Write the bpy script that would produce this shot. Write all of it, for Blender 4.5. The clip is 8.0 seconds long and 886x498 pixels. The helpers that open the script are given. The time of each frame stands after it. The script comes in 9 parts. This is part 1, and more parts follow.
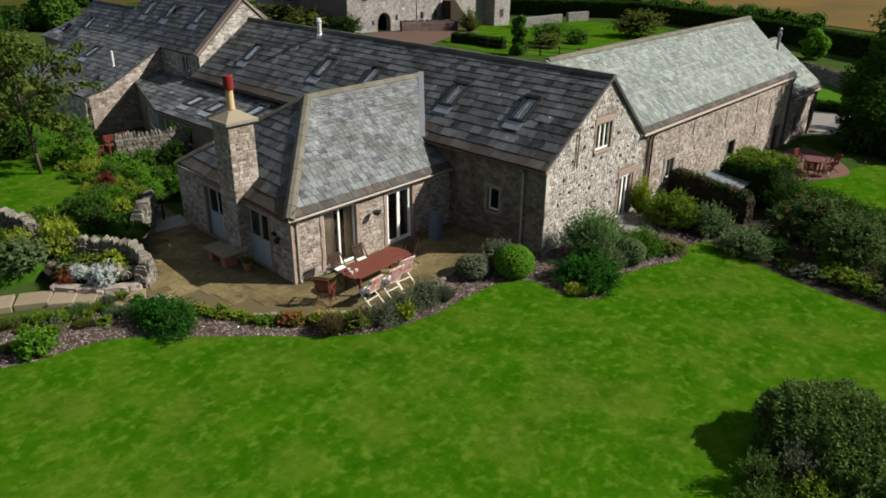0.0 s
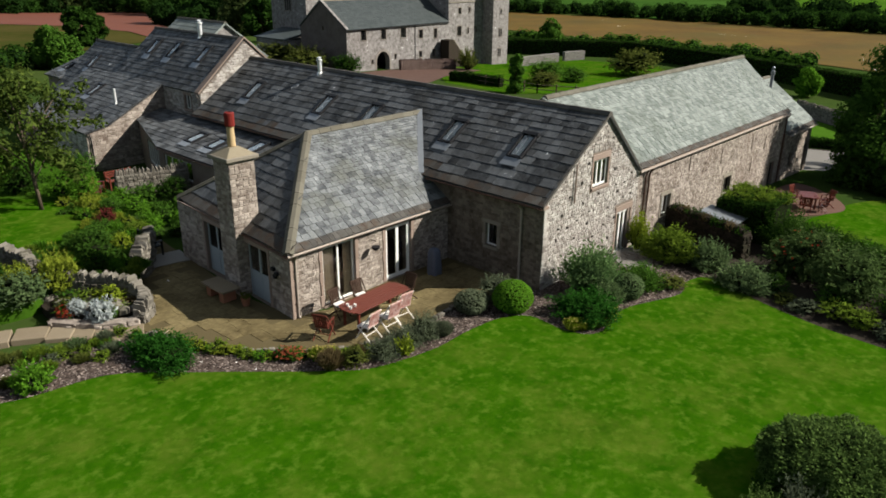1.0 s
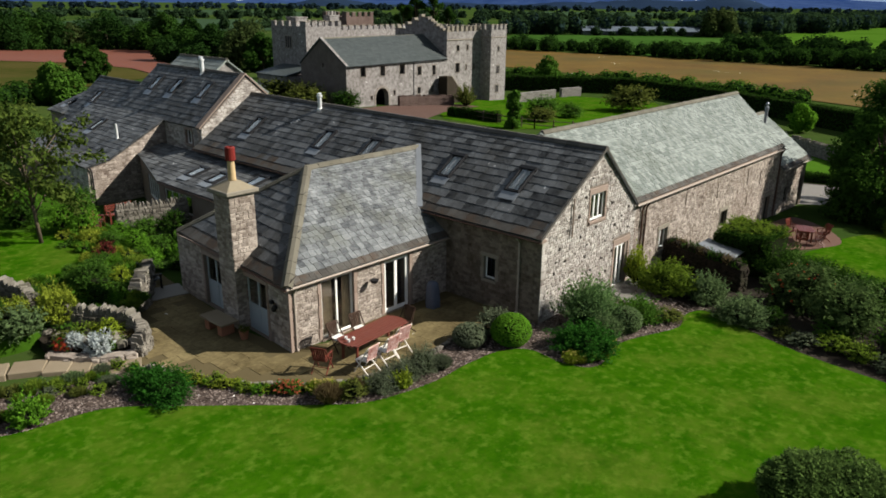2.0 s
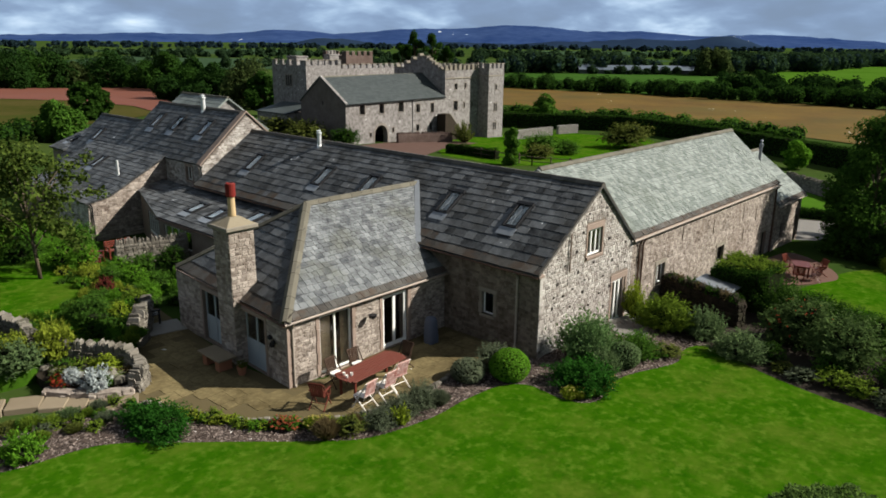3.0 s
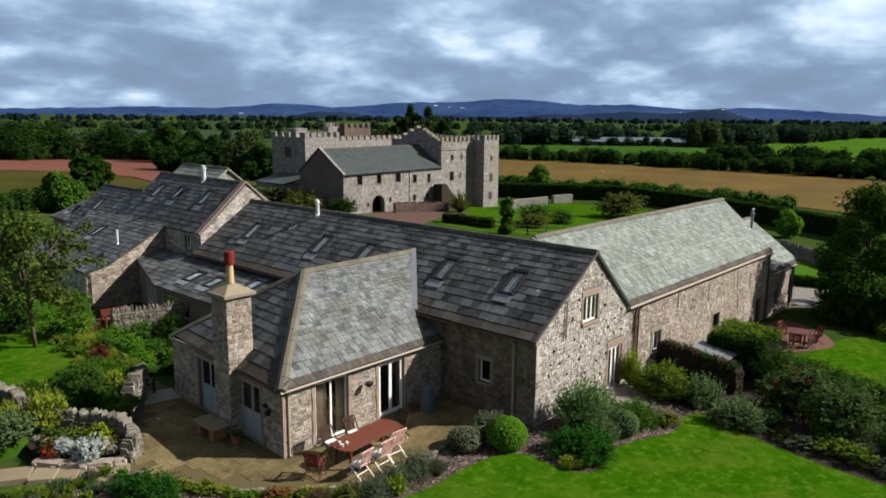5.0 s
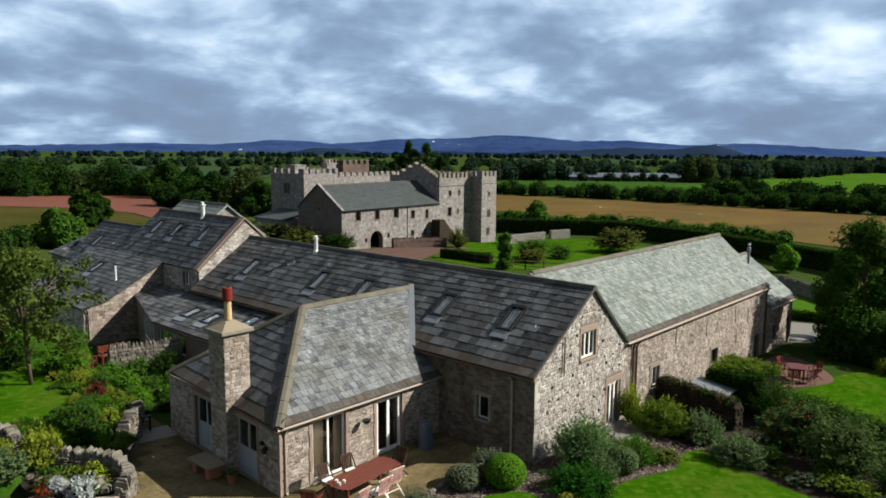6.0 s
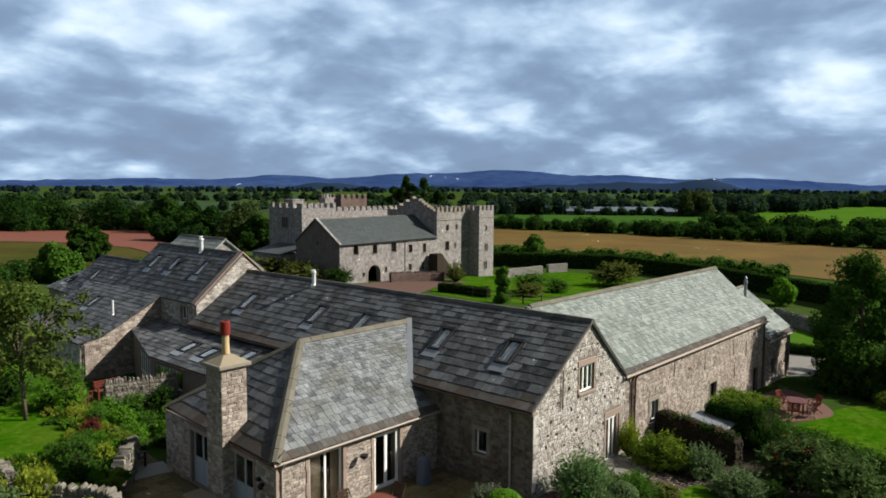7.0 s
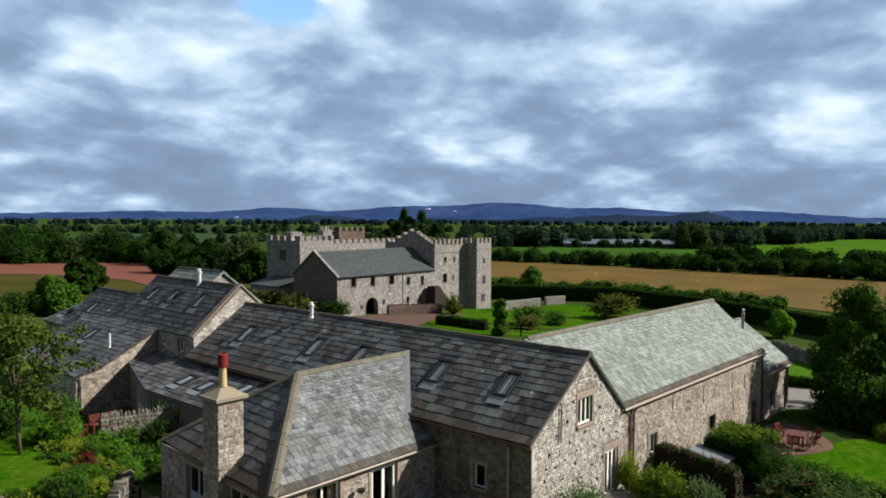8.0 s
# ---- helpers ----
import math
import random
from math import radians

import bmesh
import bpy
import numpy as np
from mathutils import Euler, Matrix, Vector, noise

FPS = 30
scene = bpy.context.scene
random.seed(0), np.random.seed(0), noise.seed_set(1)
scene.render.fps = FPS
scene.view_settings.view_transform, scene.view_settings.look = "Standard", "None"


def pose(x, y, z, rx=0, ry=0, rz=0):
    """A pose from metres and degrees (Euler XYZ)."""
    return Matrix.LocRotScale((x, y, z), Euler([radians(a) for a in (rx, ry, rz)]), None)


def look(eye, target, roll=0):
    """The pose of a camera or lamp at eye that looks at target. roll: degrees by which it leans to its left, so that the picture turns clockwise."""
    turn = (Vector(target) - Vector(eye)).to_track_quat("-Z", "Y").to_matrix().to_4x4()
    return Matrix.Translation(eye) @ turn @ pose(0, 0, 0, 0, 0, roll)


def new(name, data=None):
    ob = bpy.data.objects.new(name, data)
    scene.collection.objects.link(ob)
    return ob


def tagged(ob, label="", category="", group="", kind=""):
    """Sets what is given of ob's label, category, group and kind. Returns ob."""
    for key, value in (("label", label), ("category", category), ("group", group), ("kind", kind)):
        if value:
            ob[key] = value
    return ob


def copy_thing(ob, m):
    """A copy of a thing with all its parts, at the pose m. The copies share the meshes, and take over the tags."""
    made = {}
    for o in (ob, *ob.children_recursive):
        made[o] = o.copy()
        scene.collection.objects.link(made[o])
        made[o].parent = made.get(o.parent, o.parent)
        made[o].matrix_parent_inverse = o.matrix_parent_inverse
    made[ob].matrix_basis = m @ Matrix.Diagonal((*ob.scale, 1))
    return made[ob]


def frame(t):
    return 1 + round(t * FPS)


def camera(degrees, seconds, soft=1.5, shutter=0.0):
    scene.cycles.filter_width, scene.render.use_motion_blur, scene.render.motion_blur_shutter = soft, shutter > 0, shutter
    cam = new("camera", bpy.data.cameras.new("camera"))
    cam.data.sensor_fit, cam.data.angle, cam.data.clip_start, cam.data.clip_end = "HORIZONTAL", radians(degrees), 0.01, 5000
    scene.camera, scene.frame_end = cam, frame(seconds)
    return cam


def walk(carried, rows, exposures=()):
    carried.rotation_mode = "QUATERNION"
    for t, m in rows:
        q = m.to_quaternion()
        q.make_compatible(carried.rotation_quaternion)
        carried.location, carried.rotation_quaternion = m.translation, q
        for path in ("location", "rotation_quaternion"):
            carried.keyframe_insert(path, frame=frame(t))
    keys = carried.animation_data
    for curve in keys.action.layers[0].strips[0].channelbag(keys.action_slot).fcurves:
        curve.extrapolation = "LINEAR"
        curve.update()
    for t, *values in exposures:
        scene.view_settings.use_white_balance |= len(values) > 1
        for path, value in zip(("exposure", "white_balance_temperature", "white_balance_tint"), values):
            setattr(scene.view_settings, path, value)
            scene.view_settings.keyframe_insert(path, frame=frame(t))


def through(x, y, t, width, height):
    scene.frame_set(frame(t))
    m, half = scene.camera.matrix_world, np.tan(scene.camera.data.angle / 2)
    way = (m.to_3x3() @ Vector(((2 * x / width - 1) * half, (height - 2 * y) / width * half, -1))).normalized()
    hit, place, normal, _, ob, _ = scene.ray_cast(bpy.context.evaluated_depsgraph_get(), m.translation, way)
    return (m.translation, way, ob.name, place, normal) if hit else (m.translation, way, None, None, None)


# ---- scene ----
cam = camera(62.82, 8.0, soft=1.75)
# seconds, eye x y z, heading (degrees from +x), pitch, lean to the left
PATH = [
    (0, -20.181, -13.796, 11.316, 42.662, -24.367, 0.487),
    (0.5, -20.211, -13.814, 11.316, 42.597, -23.008, 0.516),
    (1, -20.247, -13.844, 11.319, 42.542, -21.529, 0.524),
    (1.5, -20.286, -13.874, 11.311, 42.486, -20.206, 0.548),
    (3, -20.424, -14.009, 11.336, 42.325, -15.982, 0.568),
    (3.5, -20.458, -14.052, 11.332, 42.291, -14.648, 0.55),
    (4, -20.5, -14.092, 11.322, 42.221, -13.172, 0.545),
    (4.5, -20.558, -14.134, 11.304, 42.155, -11.863, 0.542),
    (6, -20.676, -14.264, 11.369, 41.974, -7.739, 0.424),
    (6.5, -20.728, -14.3, 11.361, 41.886, -6.411, 0.396),
    (7, -20.779, -14.344, 11.363, 41.796, -5.041, 0.346),
    (7.5, -20.836, -14.393, 11.364, 41.72, -3.842, 0.347),
    (8, -20.889, -14.445, 11.371, 41.632, -2.479, 0.321),
]


def aim(x, y, z, heading, pitch, lean):
    a, b = radians(heading), radians(pitch)
    way = Vector((math.cos(b) * math.cos(a), math.cos(b) * math.sin(a), math.sin(b)))
    eye = Vector((x, y, z))
    return look(eye, eye + 10 * way, lean)


walk(cam, [(t, aim(*row)) for t, *row in PATH])

# ---- world, sun ----
SUN_AZ, SUN_EL = radians(-48.0), radians(36.0)
scene.view_settings.exposure = 0.82
BLUE_GAP = (1.00, 1.34, 0.38)
world = bpy.data.worlds.new("world")
scene.world = world
world.use_nodes = True


def build_world(nt):
    nt.nodes.clear()
    n, l = nt.nodes, nt.links
    out = n.new("ShaderNodeOutputWorld")
    sky = n.new("ShaderNodeTexSky")
    sky.sky_type = "NISHITA"
    sky.sun_disc = False
    sky.sun_elevation = SUN_EL
    sky.sun_rotation = radians(90) - SUN_AZ
    sky.air_density, sky.dust_density, sky.ozone_density = 1.0, 0.2, 5.0
    co = n.new("ShaderNodeTexCoord")
    sep = n.new("ShaderNodeSeparateXYZ")
    l.new(co.outputs["Generated"], sep.inputs[0])

    def m(op, a, b=None, c=None, clamp=False):
        x = n.new("ShaderNodeMath")
        x.operation, x.use_clamp = op, clamp
        for i, v in enumerate((a, b, c)):
            if v is None:
                continue
            if isinstance(v, (int, float)):
                x.inputs[i].default_value = v
            else:
                l.new(v, x.inputs[i])
        return x.outputs[0]

    up = m("MAXIMUM", sep.outputs[2], 0.0)
    # the cloud sheet is level: a way through the sky meets it further off the lower it points
    far = m("DIVIDE", 1.0, m("ADD", up, 0.34))
    flat = n.new("ShaderNodeCombineXYZ")
    l.new(m("MULTIPLY", sep.outputs[0], far), flat.inputs[0]), l.new(m("MULTIPLY", sep.outputs[1], far), flat.inputs[1]), l.new(m("MULTIPLY", up, 1.2), flat.inputs[2])
    swirl = n.new("ShaderNodeTexNoise")
    swirl.inputs["Scale"].default_value, swirl.inputs["Detail"].default_value = 3.2, 4.0
    l.new(flat.outputs[0], swirl.inputs["Vector"])
    bend = n.new("ShaderNodeVectorMath")
    bend.operation = "MULTIPLY_ADD"
    l.new(swirl.outputs["Color"], bend.inputs[0])
    bend.inputs[1].default_value = (0.15, 0.15, 0.10)
    l.new(flat.outputs[0], bend.inputs[2])
    vec = bend

    def fbm(scale, detail, rough, shift):
        mp = n.new("ShaderNodeMapping")
        mp.inputs["Location"].default_value = shift
        mp.inputs["Scale"].default_value = (scale, scale, scale)
        l.new(vec.outputs[0], mp.inputs[0])
        t = n.new("ShaderNodeTexNoise")
        t.inputs["Scale"].default_value = 1.0
        t.inputs["Detail"].default_value = detail
        t.inputs["Roughness"].default_value = rough
        l.new(mp.outputs[0], t.inputs["Vector"])
        return t.outputs["Fac"]

    cover = fbm(1.9, 7, 0.52, (5.7, 2.3, 1.1))
    above = fbm(1.9, 7, 0.52, (5.54, 2.14, 1.32))
    relief = m("MULTIPLY", m("SUBTRACT", cover, above), 0.95)
    broad = m("MULTIPLY", m("SUBTRACT", fbm(1.3, 2, 0.45, (9.3, 4.2, 2.0)), 0.5), 0.6)
    puffs = m("MULTIPLY", m("SUBTRACT", fbm(7.0, 5, 0.55, (1.3, 7.2, 1.0)), 0.5), 0.40)
    cells = n.new("ShaderNodeTexVoronoi")
    cells.feature = "SMOOTH_F1"
    cells.inputs["Scale"].default_value, cells.inputs["Smoothness"].default_value = 3.4, 0.6
    cells.inputs["Detail"].default_value, cells.inputs["Roughness"].default_value = 3.0, 0.5
    l.new(vec.outputs[0], cells.inputs["Vector"])
    billow = m("MULTIPLY", m("SUBTRACT", 0.42, cells.outputs["Distance"]), 0.5)
    lit = m("ADD", m("MULTIPLY", m("MINIMUM", up, 0.3), 0.85), 0.58)
    shade = m("ADD", m("ADD", m("ADD", relief, broad), billow), m("ADD", puffs, lit))
    ramp = n.new("ShaderNodeValToRGB")
    ramp.color_ramp.elements[0].position, ramp.color_ramp.elements[1].position = 0.28, 0.42
    low = m("MULTIPLY", m("SUBTRACT", 0.22, up, clamp=True), 1.6)
    gap = n.new("ShaderNodeVectorMath")
    gap.operation = "DISTANCE"
    l.new(bend.outputs[0], gap.inputs[0])
    gap.inputs[1].default_value = BLUE_GAP
    thin = m("MULTIPLY", m("SUBTRACT", 0.20, gap.outputs["Value"], clamp=True), 5.0)
    l.new(m("SUBTRACT", m("ADD", m("SUBTRACT", m("MULTIPLY", cover, 2.0), 0.18), low), thin), ramp.inputs[0])
    tone = n.new("ShaderNodeValToRGB")
    tone.color_ramp.interpolation = "B_SPLINE"
    e = tone.color_ramp.elements
    e[0].position, e[0].color = 0.10, (0.19, 0.265, 0.385, 1)
    e[1].position, e[1].color = 0.82, (0.766, 0.887, 1.000, 1)
    for pos, c in ((0.34, (0.212, 0.305, 0.465)), (0.52, (0.341, 0.480, 0.668)), (0.68, (0.575, 0.726, 0.888))):
        e.new(pos).color = (*c, 1)
    l.new(shade, tone.inputs[0])
    bg_sky, bg_cloud = n.new("ShaderNodeBackground"), n.new("ShaderNodeBackground")
    l.new(sky.outputs[0], bg_sky.inputs[0])
    bg_sky.inputs[1].default_value = 0.15
    # grey added overhead, out of view, to dim the light in the shade
    dome = n.new("ShaderNodeMapRange")
    dome.interpolation_type = "SMOOTHSTEP"
    dome.inputs["From Min"].default_value, dome.inputs["From Max"].default_value = 0.42, 0.75
    l.new(up, dome.inputs["Value"])
    base = n.new("ShaderNodeMix")
    base.data_type = "RGBA"
    # the same grey added to the unseen south-west sky, to deepen shaded walls
    sw_dimming = n.new("ShaderNodeMapRange")
    sw_dimming.interpolation_type = "SMOOTHSTEP"
    sw_dimming.inputs["From Min"].default_value, sw_dimming.inputs["From Max"].default_value = 0.35, -0.35
    l.new(m("ADD", m("MULTIPLY", sep.outputs[0], 0.74), m("MULTIPLY", sep.outputs[1], 0.67)), sw_dimming.inputs["Value"])
    l.new(m("MAXIMUM", m("MULTIPLY", dome.outputs[0], 0.85), m("MULTIPLY", sw_dimming.outputs[0], 0.7)), base.inputs["Factor"])
    l.new(tone.outputs[0], base.inputs["A"])
    base.inputs["B"].default_value = (0.115, 0.118, 0.12, 1)
    l.new(base.outputs["Result"], bg_cloud.inputs[0])
    bg_cloud.inputs[1].default_value = 0.66
    mix = n.new("ShaderNodeMixShader")
    l.new(ramp.outputs[0], mix.inputs[0])
    l.new(bg_sky.outputs[0], mix.inputs[1]), l.new(bg_cloud.outputs[0], mix.inputs[2])
    l.new(mix.outputs[0], out.inputs[0])


build_world(world.node_tree)
sun = new("sun", bpy.data.lights.new("sun", "SUN"))
sun.data.energy, sun.data.angle, sun.data.color = 5.0, radians(0.6), (1.0, 0.95, 0.835)
sun_from = Vector((math.cos(SUN_EL) * math.cos(SUN_AZ), math.cos(SUN_EL) * math.sin(SUN_AZ), math.sin(SUN_EL)))
sun.matrix_world = look(sun_from * 60, (0, 0, 0))

# ---- materials ----
def material(name, colours, rough=0.8, scale=3.0, fine=40.0, bump=0.3, bump_scale=None, metal=0.0, piece=0.0, spread=0.5, stain=None, stain_scale=0.4, stain_amount=0.5, spec=0.12, bump_dist=0.02, stain_edge=(0.5, 0.68), wear=None, wear_scale=0.3, wear_amount=0.5):
    """A surface from a ramp of colours: coarse and fine noise, a tone per piece, stains of a second colour, and relief."""
    mat = bpy.data.materials.new(name)
    mat.use_nodes = True
    nt = mat.node_tree
    n, l = nt.nodes, nt.links
    bsdf = n["Principled BSDF"]
    bsdf.inputs["Roughness"].default_value = rough
    bsdf.inputs["Metallic"].default_value = metal
    bsdf.inputs["Specular IOR Level"].default_value = spec
    geo = n.new("ShaderNodeNewGeometry")
    co = n.new("ShaderNodeTexCoord")

    def noise_node(sc, detail=4.0, rgh=0.6):
        t = n.new("ShaderNodeTexNoise")
        t.inputs["Scale"].default_value = sc
        t.inputs["Detail"].default_value = detail
        t.inputs["Roughness"].default_value = rgh
        l.new(geo.outputs["Position"], t.inputs["Vector"])
        return t.outputs["Fac"]

    def m(op, a, b, clamp=False):
        x = n.new("ShaderNodeMath")
        x.operation, x.use_clamp = op, clamp
        for i, v in enumerate((a, b)):
            if isinstance(v, (int, float)):
                x.inputs[i].default_value = v
            else:
                l.new(v, x.inputs[i])
        return x.outputs[0]

    coarse, grain = noise_node(scale), noise_node(fine, 3.0)
    base = m("ADD", m("MULTIPLY", coarse, 0.65), m("MULTIPLY", grain, 0.35))
    base = m("ADD", m("MULTIPLY", m("SUBTRACT", base, 0.5), 2.0 * spread), 0.5)
    if piece:
        info = n.new("ShaderNodeObjectInfo")
        own = m("FRACT", m("ADD", info.outputs["Random"], geo.outputs["Random Per Island"]), 0.0)
        base = m("ADD", m("MULTIPLY", base, 1.0 - piece), m("MULTIPLY", own, piece))
    ramp = n.new("ShaderNodeValToRGB")
    els = ramp.color_ramp.elements
    for i, c in enumerate(colours):
        pos = i / max(1, len(colours) - 1)
        el = els[0] if i == 0 else (els[1] if i == len(colours) - 1 else els.new(pos))
        el.position, el.color = pos, (*c, 1)
    l.new(base, ramp.inputs[0])
    col = ramp.outputs[0]
    if stain:
        mask = n.new("ShaderNodeValToRGB")
        mask.color_ramp.elements[0].position, mask.color_ramp.elements[1].position = stain_edge
        l.new(noise_node(stain_scale, 6.0, 0.65), mask.inputs[0])
        mix = n.new("ShaderNodeMix")
        mix.data_type = "RGBA"
        l.new(m("MULTIPLY", mask.outputs[0], stain_amount), mix.inputs["Factor"])
        l.new(col, mix.inputs["A"])
        mix.inputs["B"].default_value = (*stain, 1)
        col = mix.outputs["Result"]
    if wear:
        worn = n.new("ShaderNodeMapRange")
        worn.inputs["From Min"].default_value, worn.inputs["From Max"].default_value = 0.46, 0.70
        l.new(m("ADD", m("MULTIPLY", noise_node(wear_scale, 4.0, 0.6), 0.75), m("MULTIPLY", noise_node(wear_scale * 9, 3.0), 0.25)), worn.inputs["Value"])
        tint = n.new("ShaderNodeMix")
        tint.data_type = "RGBA"
        l.new(m("MULTIPLY", worn.outputs[0], wear_amount), tint.inputs["Factor"])
        l.new(col, tint.inputs["A"])
        tint.inputs["B"].default_value = (*wear, 1)
        col = tint.outputs["Result"]
    l.new(col, bsdf.inputs["Base Color"])
    if bump:
        b = n.new("ShaderNodeBump")
        b.inputs["Strength"].default_value = bump
        b.inputs["Distance"].default_value = bump_dist
        l.new(noise_node(bump_scale or fine, 5.0), b.inputs["Height"])
        l.new(b.outputs[0], bsdf.inputs["Normal"])
    return mat


def glass_material():
    mat = bpy.data.materials.new("window_glass")
    mat.use_nodes = True
    b = mat.node_tree.nodes["Principled BSDF"]
    b.inputs["Base Color"].default_value = (0.75, 0.8, 0.8, 1)
    b.inputs["Roughness"].default_value = 0.03
    b.inputs["Transmission Weight"].default_value = 1.0
    b.inputs["IOR"].default_value = 1.45
    return mat


def leaf_material(name, colours, rough=0.6, through=0.35, piece=0.55, scale=1.2, spec=0.0):
    mat = material(name, colours, rough=rough, scale=scale, fine=9.0, bump=0.0, piece=piece, spread=0.9, spec=spec)
    nt = mat.node_tree
    n, l = nt.nodes, nt.links
    bsdf, out = n["Principled BSDF"], n["Material Output"]
    tr = n.new("ShaderNodeBsdfTranslucent")
    l.new(bsdf.inputs["Base Color"].links[0].from_socket, tr.inputs[0])
    mix = n.new("ShaderNodeMixShader")
    mix.inputs[0].default_value = through
    l.new(bsdf.outputs[0], mix.inputs[1]), l.new(tr.outputs[0], mix.inputs[2])
    l.new(mix.outputs[0], out.inputs[0])
    return mat


M = {}
# dark slates, darkened further for slopes turned from the sun
M["slate_dark_shade"] = material("slate_dark_shade", [(0.00361, 0.004, 0.00484), (0.00808, 0.0087, 0.0099), (0.0142, 0.0148, 0.0156), (0.0285, 0.0295, 0.0308), (0.128, 0.134, 0.143)], rough=0.62, scale=2.2, fine=9, bump=0.7, piece=0.62, spread=1.9, spec=0.14, stain=(0.0266, 0.023, 0.0165), stain_scale=0.5, stain_amount=0.5)
# lighter slates that carry the sun on the garden room's lit slope
M["slate_grey_sunlit"] = material("slate_grey_sunlit", [(0.0208, 0.0233, 0.0292), (0.0443, 0.0478, 0.0556), (0.0716, 0.0764, 0.0807), (0.106, 0.11, 0.111), (0.247, 0.259, 0.268)], rough=0.6, scale=2.4, fine=12, bump=0.5, piece=0.42, spread=1.5, stain=(0.0651, 0.0664, 0.0459), stain_scale=0.6, stain_amount=0.6)
M["slate_green"] = material("slate_green", [(0.066, 0.0792, 0.07392), (0.1188, 0.139, 0.1294), (0.1628, 0.1866, 0.1742), (0.2728, 0.2992, 0.2816)], rough=0.65, scale=1.5, fine=16, bump=0.5, piece=0.5, spread=1.0, stain=(0.0968, 0.11, 0.0924), stain_scale=0.45, stain_amount=0.5)
M["slate_far"] = material("slate_far", [(0.0314, 0.0396, 0.0419), (0.0479, 0.0576, 0.0598), (0.0673, 0.0763, 0.0778)], rough=0.65, scale=0.6, fine=6, bump=0.3, piece=0.4, spread=0.9)
M["stone"] = material("rubble_stone", [(0.0616, 0.04576, 0.03872), (0.1452, 0.1126, 0.09592), (0.2068, 0.1654, 0.1443), (0.2904, 0.242, 0.2156), (0.5808, 0.5456, 0.5104)], rough=0.9, scale=3.0, fine=16, bump=0.7, piece=0.5, spread=1.6, stain=(0.1276, 0.09504, 0.0792), stain_scale=0.45, stain_amount=0.4, wear=(0.46, 0.44, 0.415), wear_scale=0.9, wear_amount=0.5)
M["mortar"] = material("lime_mortar", [(0.1056, 0.08096, 0.066), (0.176, 0.1408, 0.1162), (0.2464, 0.2042, 0.1742)], rough=0.95, scale=2.0, fine=30, bump=0.6)
M["sandstone"] = material("red_sandstone", [(0.176, 0.125, 0.09856), (0.242, 0.1804, 0.1478), (0.308, 0.242, 0.2068)], rough=0.85, scale=3.0, fine=35, bump=0.3, piece=0.3)
M["buff"] = material("buff_stone", [(0.132, 0.1126, 0.088), (0.198, 0.1742, 0.139), (0.264, 0.2376, 0.198)], rough=0.85, scale=2.5, fine=30, bump=0.35, piece=0.3)
M["dry_stone"] = material("dry_stone", [(0.0352, 0.02904, 0.02288), (0.0836, 0.0704, 0.05632), (0.1364, 0.1179, 0.0968), (0.2464, 0.2244, 0.1936)], rough=0.92, scale=4.0, fine=22, bump=0.6, piece=0.55, spread=1.1, stain=(0.0528, 0.05632, 0.0264), stain_scale=1.0, stain_amount=0.5)
M["white"] = material("white_paint", [(0.62, 0.62, 0.60), (0.76, 0.76, 0.74)], rough=0.45, scale=4, fine=20, bump=0.05)
M["cream"] = material("cream_gutter", [(0.264, 0.22, 0.1892), (0.352, 0.3036, 0.264)], rough=0.5, scale=4, fine=20, bump=0.05)
M["pale_blue"] = material("pale_blue_paint", [(0.2376, 0.2728, 0.2948), (0.308, 0.3432, 0.3652)], rough=0.5, scale=3, fine=20, bump=0.08)
M["dark_frame"] = material("dark_metal", [(0.0088, 0.0088, 0.01056), (0.01936, 0.01936, 0.022)], rough=0.5, scale=4, fine=30, bump=0.1, spec=0.15)
M["lead"] = material("lead_sheet", [(0.1496, 0.1628, 0.1848), (0.2376, 0.2552, 0.2816)], rough=0.45, metal=0.3, scale=3, fine=20, bump=0.15)
M["steel"] = material("steel_flue", [(0.62, 0.63, 0.64), (0.74, 0.75, 0.76)], rough=0.35, metal=0.35, scale=4, fine=20, bump=0.05)
M["rust"] = material("rusty_red", [(0.1144, 0.01232, 0.01056), (0.1848, 0.02464, 0.01936)], rough=0.6, scale=6, fine=30, bump=0.2)
M["clay"] = material("clay_pot", [(0.36, 0.245, 0.13), (0.48, 0.36, 0.21)], rough=0.75, scale=6, fine=30, bump=0.2)
M["render"] = material("cement_flaunching", [(0.176, 0.1452, 0.1012), (0.264, 0.2288, 0.1672)], rough=0.9, scale=4, fine=25, bump=0.4)
M["teak"] = material("red_brown_wood", [(0.066, 0.01408, 0.00968), (0.11, 0.0264, 0.0176), (0.1584, 0.044, 0.02992)], rough=0.33, scale=5, fine=40, bump=0.15)
M["canvas"] = material("pale_painted_wood", [(0.60, 0.55, 0.51), (0.74, 0.70, 0.66)], rough=0.5, scale=5, fine=40, bump=0.1)
M["red_cloth"] = material("faded_red_slats", [(0.264, 0.0704, 0.0528), (0.44, 0.2112, 0.176), (0.6336, 0.4928, 0.4576)], rough=0.45, scale=6, fine=40, bump=0.1, spread=1.3)
M["cover"] = material("blue_grey_cover", [(0.0605, 0.0697, 0.102), (0.11, 0.125, 0.165)], rough=0.6, scale=5, fine=20, bump=0.5, bump_scale=4)
M["terracotta"] = material("terracotta", [(0.22, 0.088, 0.0528), (0.3168, 0.1496, 0.088)], rough=0.8, scale=6, fine=30, bump=0.2)
